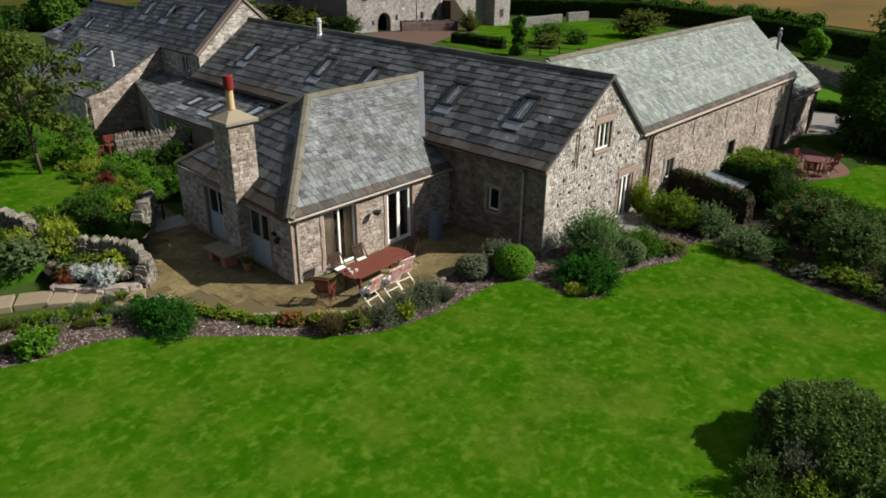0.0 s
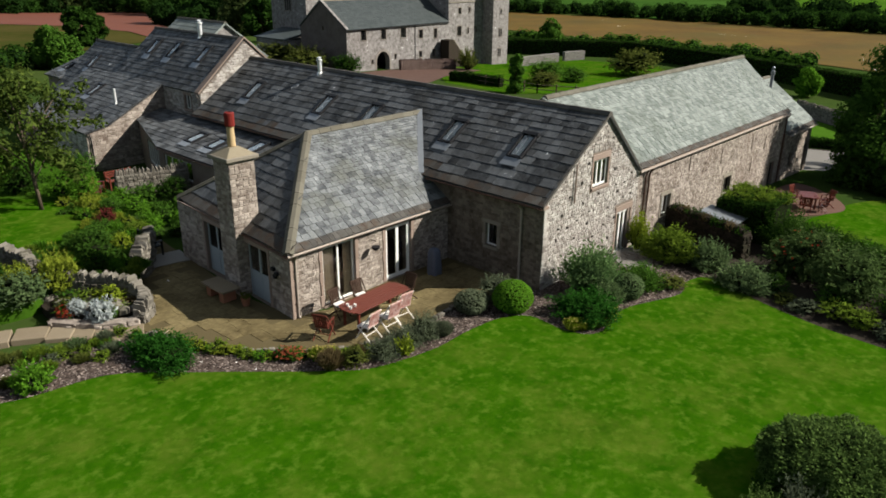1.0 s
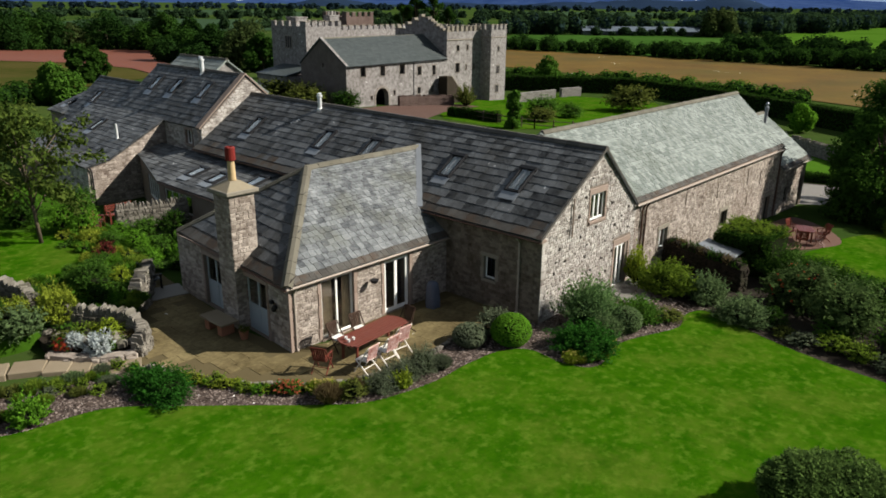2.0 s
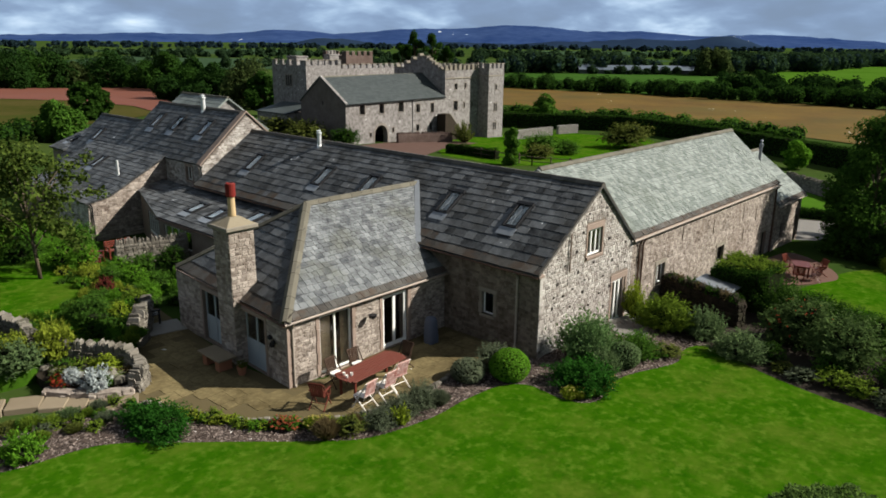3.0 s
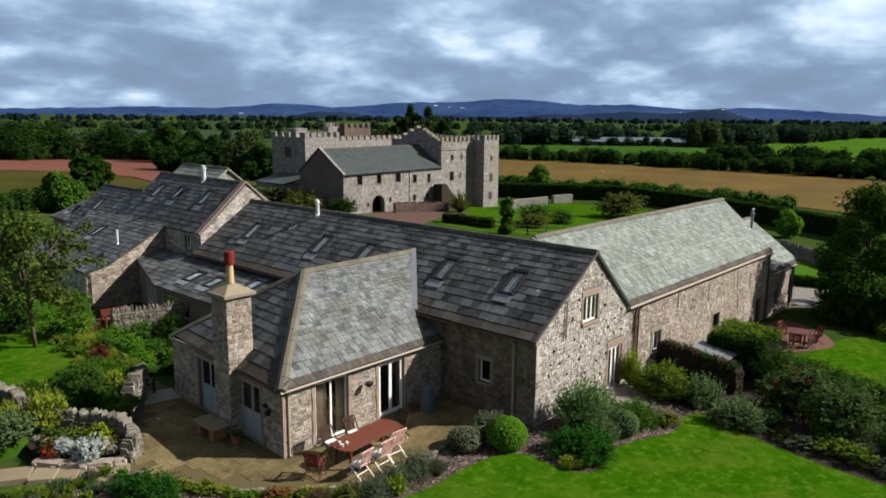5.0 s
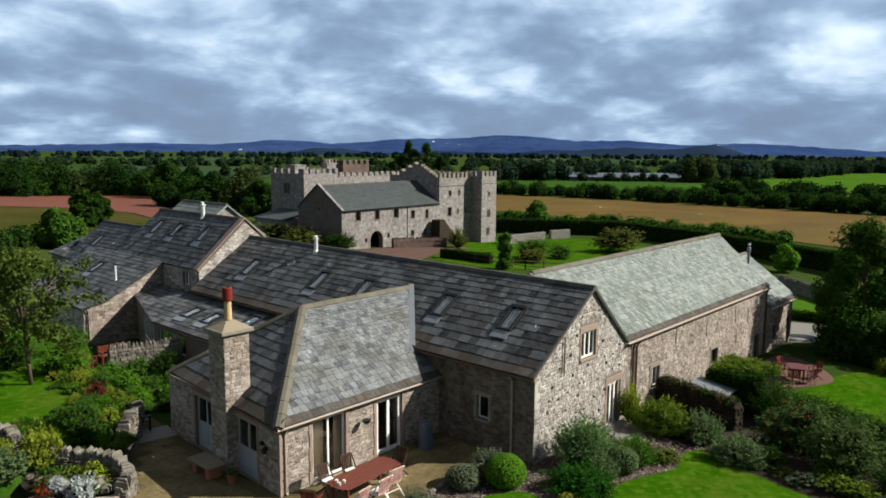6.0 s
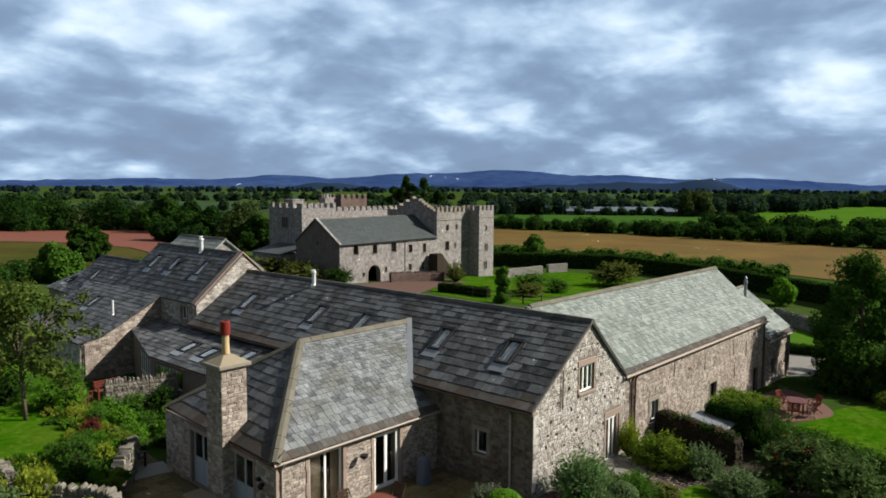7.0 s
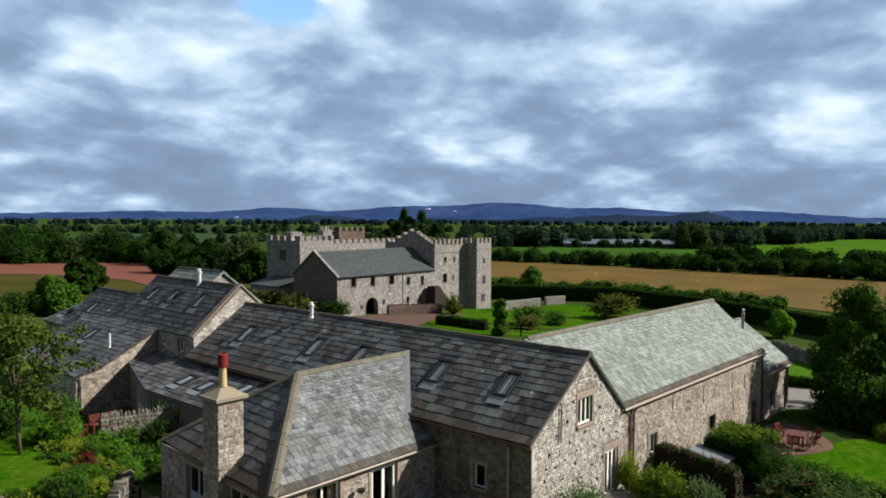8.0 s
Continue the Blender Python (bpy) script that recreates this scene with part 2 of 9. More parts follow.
M["flag"] = material("sandstone_flags", [(0.0592, 0.0437, 0.0194), (0.117, 0.0887, 0.0413), (0.21, 0.168, 0.085)], rough=0.95, scale=0.6, fine=7, bump=0.25, piece=0.08, spread=1.6, stain=(0.0618, 0.0461, 0.0207), stain_scale=0.35, stain_amount=0.75, spec=0.1)
M["joint"] = material("patio_joint", [(0.075, 0.058, 0.028), (0.105, 0.084, 0.043)], rough=0.95, scale=1, fine=14, bump=0.3)
M["lawn"] = material("mown_lawn", [(0.00884, 0.0465, 0.000558), (0.0149, 0.0651, 0.000744), (0.0214, 0.0818, 0.0014), (0.0372, 0.104, 0.00279)], rough=0.9, scale=0.9, fine=4.5, bump=0.5, bump_scale=30, spread=1.0, stain=(0.0698, 0.13, 0.0112), stain_scale=2.8, stain_amount=0.85, stain_edge=(0.50, 0.70), spec=0.0, wear=(0.080, 0.094, 0.014), wear_scale=0.45, wear_amount=0.55)
M["rough_grass"] = material("rough_grass", [(0.01408, 0.0484, 0.00264), (0.0264, 0.08096, 0.0044), (0.05104, 0.11, 0.01056)], rough=0.9, scale=0.25, fine=4.0, bump=0.6, bump_scale=20, spread=0.9, spec=0.0)
M["mulch"] = material("slate_chippings", [(0.0105, 0.00649, 0.00493), (0.0284, 0.018, 0.0141), (0.0524, 0.0346, 0.0275), (0.112, 0.083, 0.0704)], rough=0.95, scale=5, fine=16, bump=0.9, bump_scale=18, spread=1.7)
M["soil"] = material("dark_soil", [(0.01056, 0.00792, 0.00528), (0.02112, 0.01584, 0.01144), (0.0396, 0.03168, 0.02376)], rough=0.95, scale=3, fine=16, bump=0.9, bump_scale=20)
M["wheat"] = material("ripe_barley", [(0.067, 0.0347, 0.0039), (0.095, 0.053, 0.00585), (0.127, 0.0755, 0.00975)], rough=0.95, scale=0.08, fine=0.9, bump=0.3, bump_scale=3, spread=1.5, stain=(0.0562, 0.0459, 0.0065), stain_scale=0.03, stain_amount=0.7, wear=(0.054, 0.0449, 0.0065), wear_scale=0.05, wear_amount=0.6)
M["plough"] = material("red_ploughed_earth", [(0.1012, 0.0352, 0.02288), (0.1452, 0.0528, 0.0352)], rough=0.95, scale=0.06, fine=1.0, bump=0.4, bump_scale=2)
M["pasture"] = material("pasture", [(0.01584, 0.0484, 0.00704), (0.0264, 0.07216, 0.01056), (0.044, 0.0968, 0.0176)], rough=0.9, scale=0.03, fine=0.5, bump=0.2, bump_scale=2, spread=0.9, spec=0.0)
M["drive"] = material("red_gravel_drive", [(0.0697, 0.0395, 0.0317), (0.104, 0.0628, 0.0514)], rough=0.95, scale=0.8, fine=12, bump=0.5)
M["brick_pave"] = material("red_brown_paving", [(0.0836, 0.04576, 0.0352), (0.132, 0.0748, 0.05808)], rough=0.9, scale=1.0, fine=12, bump=0.4)
M["bark"] = material("bark", [(0.0528, 0.0396, 0.0264), (0.1232, 0.0968, 0.0704)], rough=0.95, scale=5, fine=30, bump=0.8)
# distance haze is put into the blue of both hill materials
M["haze_hill"] = material("far_hills", [(0.013, 0.030, 0.098), (0.021, 0.044, 0.125), (0.036, 0.064, 0.15)], rough=1.0, scale=0.0025, fine=0.02, bump=0.0, spread=1.6, spec=0.0)
M["haze_hill_near"] = material("hazy_wooded_rise", [(0.00968, 0.01848, 0.04048), (0.01672, 0.02992, 0.05456)], rough=1.0, scale=0.004, fine=0.05, bump=0.0, spread=1.0, spec=0.0)
M["glass"] = glass_material()
M["curtain"] = material("brown_curtain", [(0.088, 0.0616, 0.0396), (0.1936, 0.1452, 0.0968), (0.3696, 0.2992, 0.2288)], rough=0.9, scale=8, fine=30, bump=0.2)
M["leaf_dark"] = leaf_material("leaf_dark", [(0.00528, 0.0176, 0.00264), (0.01496, 0.04224, 0.00616), (0.03696, 0.0836, 0.01232)])
M["leaf_mid"] = leaf_material("leaf_mid", [(0.01408, 0.04576, 0.00528), (0.03696, 0.1038, 0.01056), (0.088, 0.1848, 0.02464)])
M["leaf_bright"] = leaf_material("leaf_bright", [(0.0264, 0.0836, 0.00528), (0.0616, 0.176, 0.0088), (0.132, 0.2904, 0.02464)])
M["leaf_lime"] = leaf_material("leaf_lime", [(0.0616, 0.1056, 0.00704), (0.1584, 0.2288, 0.01408), (0.2992, 0.3696, 0.0352)])
M["leaf_grey"] = leaf_material("leaf_grey", [(0.0352, 0.04928, 0.02816), (0.07744, 0.1012, 0.05808), (0.1584, 0.1848, 0.1144)])
M["leaf_silver"] = leaf_material("leaf_silver", [(0.25, 0.29, 0.29), (0.40, 0.44, 0.44), (0.58, 0.61, 0.61)])
M["leaf_brown"] = leaf_material("leaf_brown", [(0.0528, 0.0352, 0.0176), (0.1144, 0.0792, 0.0352), (0.1936, 0.1496, 0.0704)])
M["leaf_olive"] = leaf_material("leaf_olive", [(0.0264, 0.044, 0.0088), (0.066, 0.0924, 0.0176), (0.1496, 0.1672, 0.03696)])
M["petal_red"] = leaf_material("petal_red", [(0.22, 0.0264, 0.0132), (0.3696, 0.0704, 0.0352)])
M["petal_orange"] = leaf_material("petal_orange", [(0.2288, 0.0528, 0.0264), (0.3344, 0.1056, 0.0484)])
M["petal_yellow"] = leaf_material("petal_yellow", [(0.264, 0.22, 0.044), (0.3696, 0.3168, 0.1056)])
M["petal_white"] = leaf_material("petal_white", [(0.65, 0.62, 0.60), (0.80, 0.78, 0.76)])
M["pasture_bright"] = material("bright_pasture", [(0.02992, 0.08096, 0.00528), (0.04224, 0.1038, 0.00792), (0.05984, 0.125, 0.01408)], rough=0.9, scale=0.05, fine=0.6, bump=0.2, bump_scale=2, spread=1.1, spec=0.0)
M["castle_wall"] = material("pale_wall_stone", [(0.1144, 0.1056, 0.0968), (0.176, 0.1672, 0.154), (0.264, 0.2508, 0.2332)], rough=0.95, scale=1.5, fine=8, bump=0.5, piece=0.5)
M["pale_cope"] = material("pale_coping", [(0.0572, 0.05016, 0.04136), (0.1232, 0.11, 0.09152), (0.2552, 0.2332, 0.2024)], rough=0.92, scale=4, fine=22, bump=0.6, piece=0.55, spread=1.1, stain=(0.0528, 0.05632, 0.0264), stain_scale=1.2, stain_amount=0.5)
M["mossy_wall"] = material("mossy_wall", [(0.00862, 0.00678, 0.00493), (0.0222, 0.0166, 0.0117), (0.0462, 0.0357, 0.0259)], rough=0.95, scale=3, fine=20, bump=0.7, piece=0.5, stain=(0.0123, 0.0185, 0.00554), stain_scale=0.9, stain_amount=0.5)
M["flag_pink"] = material("buff_sandstone_steps", [(0.1452, 0.1126, 0.07392), (0.2024, 0.1628, 0.1118), (0.2552, 0.2112, 0.154)], rough=0.9, scale=1.5, fine=25, bump=0.25, piece=0.3)
M["leaf_mid2"] = leaf_material("leaf_mid2", [(0.00616, 0.0352, 0.00352), (0.01496, 0.07216, 0.00792), (0.03696, 0.1276, 0.0176)])
M["leaf_dark2"] = leaf_material("leaf_dark2", [(0.0088, 0.0264, 0.0044), (0.02464, 0.066, 0.0088), (0.0572, 0.1232, 0.0176)])
M["leaf_greygreen"] = leaf_material("leaf_greygreen", [(0.0264, 0.05456, 0.01936), (0.066, 0.1144, 0.0396), (0.1496, 0.2112, 0.088)])
M["leaf_greyolive"] = leaf_material("leaf_greyolive", [(0.0155, 0.037, 0.00704), (0.0451, 0.0887, 0.0176), (0.12, 0.189, 0.0484)])
M["leaf_olive_bright"] = leaf_material("leaf_olive_bright", [(0.0352, 0.0704, 0.00704), (0.0836, 0.1496, 0.01408), (0.1848, 0.264, 0.0308)])
M["leaf_yellowgrass"] = leaf_material("leaf_yellowgrass", [(0.0748, 0.1144, 0.0088), (0.1584, 0.2112, 0.01584), (0.2816, 0.3256, 0.0396)])
M["leaf_red"] = leaf_material("leaf_red", [(0.0528, 0.0088, 0.0088), (0.1056, 0.022, 0.0176), (0.176, 0.044, 0.0352)])
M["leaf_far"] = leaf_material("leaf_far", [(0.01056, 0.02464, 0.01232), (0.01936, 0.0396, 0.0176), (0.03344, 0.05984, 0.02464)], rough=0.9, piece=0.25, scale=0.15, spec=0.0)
# forest leaves with a blue-grey cast that paints the haze
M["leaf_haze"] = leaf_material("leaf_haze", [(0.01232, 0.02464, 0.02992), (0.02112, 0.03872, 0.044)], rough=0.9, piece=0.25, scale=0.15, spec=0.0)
M["teak_dark"] = material("dark_wood", [(0.0264, 0.01584, 0.01056), (0.0616, 0.0352, 0.02464)], rough=0.5, scale=5, fine=40, bump=0.15)
# brown rubble of the front wall, darkened further for the shade on it
M["shaded_rubble"] = material("shaded_brown_rubble", [(0.0282, 0.0197, 0.013), (0.0577, 0.0413, 0.028), (0.088, 0.0657, 0.0462), (0.127, 0.0996, 0.0736), (0.253, 0.21, 0.169)], rough=0.92, scale=1.6, fine=14, bump=0.6, spread=1.3, stain=(0.0458, 0.0325, 0.0208), stain_scale=0.5, stain_amount=0.6, piece=0.42)
M["leaf_far2"] = leaf_material("leaf_far2", [(0.01584, 0.03168, 0.0088), (0.0352, 0.05984, 0.01584), (0.0748, 0.1012, 0.0308)])
M["chip"] = material("stone_chips", [(0.0135, 0.00866, 0.00634), (0.0374, 0.0245, 0.0197), (0.0823, 0.057, 0.0479), (0.269, 0.216, 0.194)], rough=0.9, scale=4, fine=20, bump=0.2, piece=0.9)
M["slate_ridge"] = material("ridge_slate", [(0.044, 0.04048, 0.03696), (0.07744, 0.0704, 0.06336), (0.1144, 0.1038, 0.0924)], rough=0.75, scale=2, fine=25, bump=0.3, piece=0.4)
M["dark_stone"] = material("dark_stone", [(0.0176, 0.01496, 0.01408), (0.044, 0.03696, 0.03344)], rough=0.95, scale=6, fine=30, bump=0.5)
M["brown_gutter"] = material("brown_gutter", [(0.066, 0.03696, 0.0264), (0.11, 0.06864, 0.0528)], rough=0.5, scale=4, fine=20, bump=0.05)
M["stone_far"] = material("castle_stone", [(0.0832, 0.0727, 0.0679), (0.148, 0.133, 0.127), (0.214, 0.195, 0.188), (0.31, 0.293, 0.287)], rough=0.95, scale=2.6, fine=9.0, bump=0.8, bump_scale=5, spread=1.5, stain=(0.117, 0.092, 0.0842), stain_scale=0.16, stain_amount=0.25, bump_dist=0.06)
M["buff_ridge"] = material("lichened_ridge", [(0.075, 0.068, 0.052), (0.115, 0.106, 0.083), (0.16, 0.148, 0.12)], rough=0.85, scale=2, fine=25, bump=0.3, piece=0.4)
M["slate_brown"] = material("slate_brown", [(0.020, 0.018, 0.017), (0.038, 0.034, 0.031), (0.058, 0.052, 0.047), (0.115, 0.108, 0.1)], rough=0.8, scale=1.6, fine=12, bump=0.5, piece=0.55, spread=1.3, stain=(0.062, 0.042, 0.030), stain_scale=1.4, stain_amount=0.75, stain_edge=(0.46, 0.6))
M["castle_trim"] = material("castle_dressings", [(0.126, 0.106, 0.092), (0.194, 0.169, 0.15), (0.252, 0.227, 0.203)], rough=0.9, scale=2, fine=15, bump=0.3, piece=0.3)
M["tower_red"] = material("red_castle_stone", [(0.066, 0.04224, 0.03696), (0.11, 0.0748, 0.066), (0.1496, 0.11, 0.0968)], rough=0.95, scale=0.8, fine=4.0, bump=0.6, bump_scale=5, spread=1.1, bump_dist=0.05)
M["shed_roof"] = material("shed_sheeting", [(0.0528, 0.066, 0.088), (0.1232, 0.1496, 0.1848)], rough=0.6, scale=0.5, fine=4, bump=0.1)
M["stone_warm"] = material("warm_rubble", [(0.0503, 0.0337, 0.0267), (0.12, 0.0838, 0.0664), (0.174, 0.127, 0.104), (0.24, 0.183, 0.152), (0.48, 0.419, 0.368)], rough=0.9, scale=3.0, fine=16, bump=0.7, piece=0.5, spread=1.6, stain=(0.108, 0.0688, 0.0527), stain_scale=0.45, stain_amount=0.45, wear=(0.42, 0.375, 0.34), wear_scale=1.1, wear_amount=0.32)
M["leaf_sage"] = leaf_material("leaf_sage", [(0.033, 0.0752, 0.0197), (0.0759, 0.15, 0.0444), (0.165, 0.268, 0.0986)])
M["leaf_wood"] = leaf_material("leaf_wood", [(0.0088, 0.02816, 0.0044), (0.01936, 0.0528, 0.00792), (0.0352, 0.08096, 0.0132)], rough=0.9, piece=0.25, scale=0.15, spec=0.0)
M["leaf_wood_dark"] = leaf_material("leaf_wood_dark", [(0.00616, 0.01936, 0.0044), (0.01232, 0.0352, 0.00704), (0.02288, 0.05456, 0.01056)], rough=0.9, piece=0.25, scale=0.15, spec=0.0)
M["meadow"] = material("meadow_grass", [(0.016, 0.038, 0.007), (0.027, 0.054, 0.011), (0.044, 0.070, 0.017)], rough=0.95, scale=0.02, fine=0.6, bump=0.4, bump_scale=8, spread=1.2, spec=0.0, stain=(0.046, 0.054, 0.016), stain_scale=0.02, stain_amount=0.5)
# far pasture, its green greyed to carry haze
M["haze_green"] = material("hazy_pasture", [(0.0246, 0.0462, 0.0239), (0.0338, 0.0591, 0.0314)], rough=0.95, scale=0.01, fine=0.2, bump=0.0, spread=1.0, spec=0.0)
# near-black green that paints the shade inside woods
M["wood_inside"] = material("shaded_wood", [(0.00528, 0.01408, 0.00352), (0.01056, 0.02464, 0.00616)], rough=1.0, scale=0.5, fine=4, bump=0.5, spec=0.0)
M["harling"] = material("brown_harling", [(0.0837, 0.0675, 0.0607), (0.119, 0.0985, 0.0891), (0.155, 0.132, 0.121)], rough=0.95, scale=0.7, fine=6, bump=0.4, spread=1.2, stain=(0.0743, 0.0621, 0.054), stain_scale=0.25, stain_amount=0.6)
# insides of far trees, lightened and blued for haze
M["haze_inside"] = material("hazy_wood", [(0.010, 0.020, 0.020), (0.016, 0.030, 0.028)], rough=1.0, scale=0.2, fine=2, bump=0.0, spec=0.0)
M["stubble"] = material("olive_stubble", [(0.030, 0.036, 0.008), (0.046, 0.046, 0.012), (0.066, 0.052, 0.018)], rough=0.95, scale=0.06, fine=0.8, bump=0.3, bump_scale=4, spread=1.5, spec=0.0, stain=(0.028, 0.046, 0.008), stain_scale=0.05, stain_amount=0.7)
M["leaf_rose"] = leaf_material("leaf_rose", [(0.0078, 0.0234, 0.0065), (0.0286, 0.0624, 0.0169), (0.111, 0.169, 0.052)])

# ---- mesh helpers ----
Z = Vector((0, 0, 1))


def fall(x):
    """Height of the ground: level by the house, then falling gently away along x."""
    return -0.045 * min(max(x - 5.0, 0.0), 65.0)


class Builder:
    """Collects vertices and faces of one mesh."""

    def __init__(self):
        self.v, self.f = [], []

    def add(self, verts, faces):
        k = len(self.v)
        self.v += [tuple(p) for p in verts]
        self.f += [tuple(i + k for i in face) for face in faces]
        return self

    def box(self, lo, hi, m=None):
        (a, b, c), (d, e, g) = lo, hi
        p = [Vector(q) for q in ((a, b, c), (d, b, c), (d, e, c), (a, e, c), (a, b, g), (d, b, g), (d, e, g), (a, e, g))]
        if m:
            p = [m @ q for q in p]
        return self.add(p, ((0, 3, 2, 1), (4, 5, 6, 7), (0, 1, 5, 4), (1, 2, 6, 5), (2, 3, 7, 6), (3, 0, 4, 7)))

    def cbox(self, lo, hi, c=0.01, m=None):
        """A box with chamfered edges."""
        bm = bmesh.new()
        bmesh.ops.create_cube(bm, size=1.0)
        s = [hi[i] - lo[i] for i in range(3)]
        for q in bm.verts:
            q.co = Vector([lo[i] + (q.co[i] + 0.5) * s[i] for i in range(3)])
        bmesh.ops.bevel(bm, geom=bm.edges[:], offset=min(c, min(s) * 0.3), segments=1, affect="EDGES")
        bm.verts.index_update()
        self.add([(m @ q.co) if m else q.co for q in bm.verts], [[q.index for q in f.verts] for f in bm.faces])
        bm.free()
        return self

    def tube(self, p, q, r0, r1=None, n=10):
        """A capped round bar from p to q."""
        p, q = Vector(p), Vector(q)
        r1 = r0 if r1 is None else r1
        t = (q - p).normalized()
        a = t.cross(Vector((1, 0, 0)) if abs(t.x) < 0.9 else Vector((0, 1, 0))).normalized()
        b = t.cross(a)
        ring = [(math.cos(2 * math.pi * i / n), math.sin(2 * math.pi * i / n)) for i in range(n)]
        v = [p + r0 * (a * c + b * s) for c, s in ring] + [q + r1 * (a * c + b * s) for c, s in ring]
        f = [(i, (i + 1) % n, n + (i + 1) % n, n + i) for i in range(n)]
        return self.add(v, f + [tuple(reversed(range(n))), tuple(range(n, 2 * n))])

    def lathe(self, centre, profile, n=16):
        """A turned shape from (radius, height) pairs."""
        c = Vector(centre)
        v = [c + Vector((r * math.cos(2 * math.pi * i / n), r * math.sin(2 * math.pi * i / n), z)) for r, z in profile for i in range(n)]
        f = [(k * n + i, k * n + (i + 1) % n, (k + 1) * n + (i + 1) % n, (k + 1) * n + i) for k in range(len(profile) - 1) for i in range(n)]
        return self.add(v, f + [tuple(reversed(range(n))), tuple(range((len(profile) - 1) * n, len(profile) * n))])

    def prism(self, poly, way):
        """A flat polygon pushed along way."""
        way = Vector(way)
        p = [Vector(q) for q in poly]
        n = len(p)
        f = [tuple(reversed(range(n))), tuple(range(n, 2 * n))] + [(i, (i + 1) % n, n + (i + 1) % n, n + i) for i in range(n)]
        return self.add(p + [q + way for q in p], f)

    def mesh(self, name, mat=None, smooth=False, fix=False):
        me = bpy.data.meshes.new(name)
        me.from_pydata(self.v, [], self.f)
        if fix:
            bm = bmesh.new()
            bm.from_mesh(me)
            bmesh.ops.recalc_face_normals(bm, faces=bm.faces[:])
            bm.to_mesh(me)
            bm.free()
        if mat:
            me.materials.append(mat)
        if smooth:
            me.polygons.foreach_set("use_smooth", [True] * len(me.polygons))
        me.update()
        return me


def put(name, data, parent=None, m=None, label=""):
    ob = new(name, data)
    if m is not None:
        ob.matrix_basis = m
    if parent is not None:
        ob.parent = parent
        ob.matrix_parent_inverse = world_of(parent).inverted()
    if label:
        tagged(ob, label)
    return ob


def world_of(ob):
    m = ob.matrix_basis.copy()
    if ob.parent:
        m = world_of(ob.parent) @ ob.matrix_parent_inverse @ m
    return m


def part(name, b, mat, parent=None, label="", smooth=False, fix=False):
    return put(name, b.mesh(name, mat, smooth, fix), parent, None, label)


def thing(name, at=(0, 0, 0), label="", category="", group="", kind=""):
    ob = new(name)
    ob.empty_display_size = 0.2
    ob.matrix_basis = Matrix.Translation(at)
    return tagged(ob, label, category, group, kind)


class Plane:
    """A flat frame: u along it, v up it, n out of it."""

    def __init__(self, o, u, v, flip=False):
        self.o, self.u, self.v = Vector(o), Vector(u).normalized(), Vector(v).normalized()
        self.n = self.u.cross(self.v).normalized()

    def at(self, u, v, n=0.0):
        return self.o + u * self.u + v * self.v + n * self.n

    def matrix(self, u, v, n=0.0):
        m = Matrix((self.u, self.v, self.n)).transposed().to_4x4()
        m.translation = self.at(u, v, n)
        return m

    def flat(self, p):
        d = Vector(p) - self.o
        return d.dot(self.u), d.dot(self.v)


def wall_solid(name, pl, outline, holes, thick, mat, parent, label=""):
    """A wall with openings that go through it."""
    bm = bmesh.new()
    edges = []
    for loop in [outline] + [[(a, b), (c, b), (c, d), (a, d)] for a, b, c, d in holes]:
        vs = [bm.verts.new(pl.at(u, v)) for u, v in loop]
        edges += [bm.edges.new((vs[i], vs[(i + 1) % len(vs)])) for i in range(len(vs))]
    bmesh.ops.triangle_fill(bm, use_beauty=True, use_dissolve=False, edges=edges)
    ret = bmesh.ops.extrude_face_region(bm, geom=bm.faces[:])
    mid = sum(u for u, v in outline) / len(outline)
    for g in ret["geom"]:
        if isinstance(g, bmesh.types.BMVert):
            inner = 0.008 if pl.flat(g.co)[0] < mid else -0.008
            g.co += pl.u * inner - pl.n * thick
    bmesh.ops.recalc_face_normals(bm, faces=bm.faces[:])
    me = bpy.data.meshes.new(name)
    bm.to_mesh(me)
    bm.free()
    me.materials.append(mat)
    return put(name, me, parent, None, label)


def span(poly, v):
    """Where a level line crosses a convex polygon."""
    xs = []
    for i in range(len(poly)):
        (a, b), (c, d) = poly[i], poly[(i + 1) % len(poly)]
        if (b <= v <= d) or (d <= v <= b):
            if abs(b - d) < 1e-9:
                xs += [a, c]
            else:
                xs.append(a + (c - a) * (v - b) / (d - b))
    return (min(xs), max(xs)) if len(xs) > 1 else None


def stone_meshes(mat):
    """Six rough stones of unit size, back flat on the wall."""
    rng = random.Random(5)
    out = []
    for k in range(6):
        b = Builder()
        j = lambda s: rng.uniform(-s, s)
        back = [(0, 0, -0.5), (1, 0, -0.5), (1, 1, -0.5), (0, 1, -0.5)]
        mid = [(j(0.03), j(0.06), 0.45), (1 + j(0.03), j(0.06), 0.45), (1 + j(0.03), 1 + j(0.06), 0.45), (j(0.03), 1 + j(0.06), 0.45)]
        top = [(0.12 + j(0.06), 0.14 + j(0.08), 1 + j(0.2)), (0.88 + j(0.06), 0.14 + j(0.08), 1 + j(0.2)), (0.88 + j(0.06), 0.86 + j(0.08), 1 + j(0.2)), (0.12 + j(0.06), 0.86 + j(0.08), 1 + j(0.2))]
        b.add(back + mid + top, [(i, (i + 1) % 4, 4 + (i + 1) % 4, 4 + i) for i in range(4)] + [(4 + i, 4 + (i + 1) % 4, 8 + (i + 1) % 4, 8 + i) for i in range(4)] + [(8, 9, 10, 11)])
        out.append((b, b.mesh("stone", mat)))
    return out


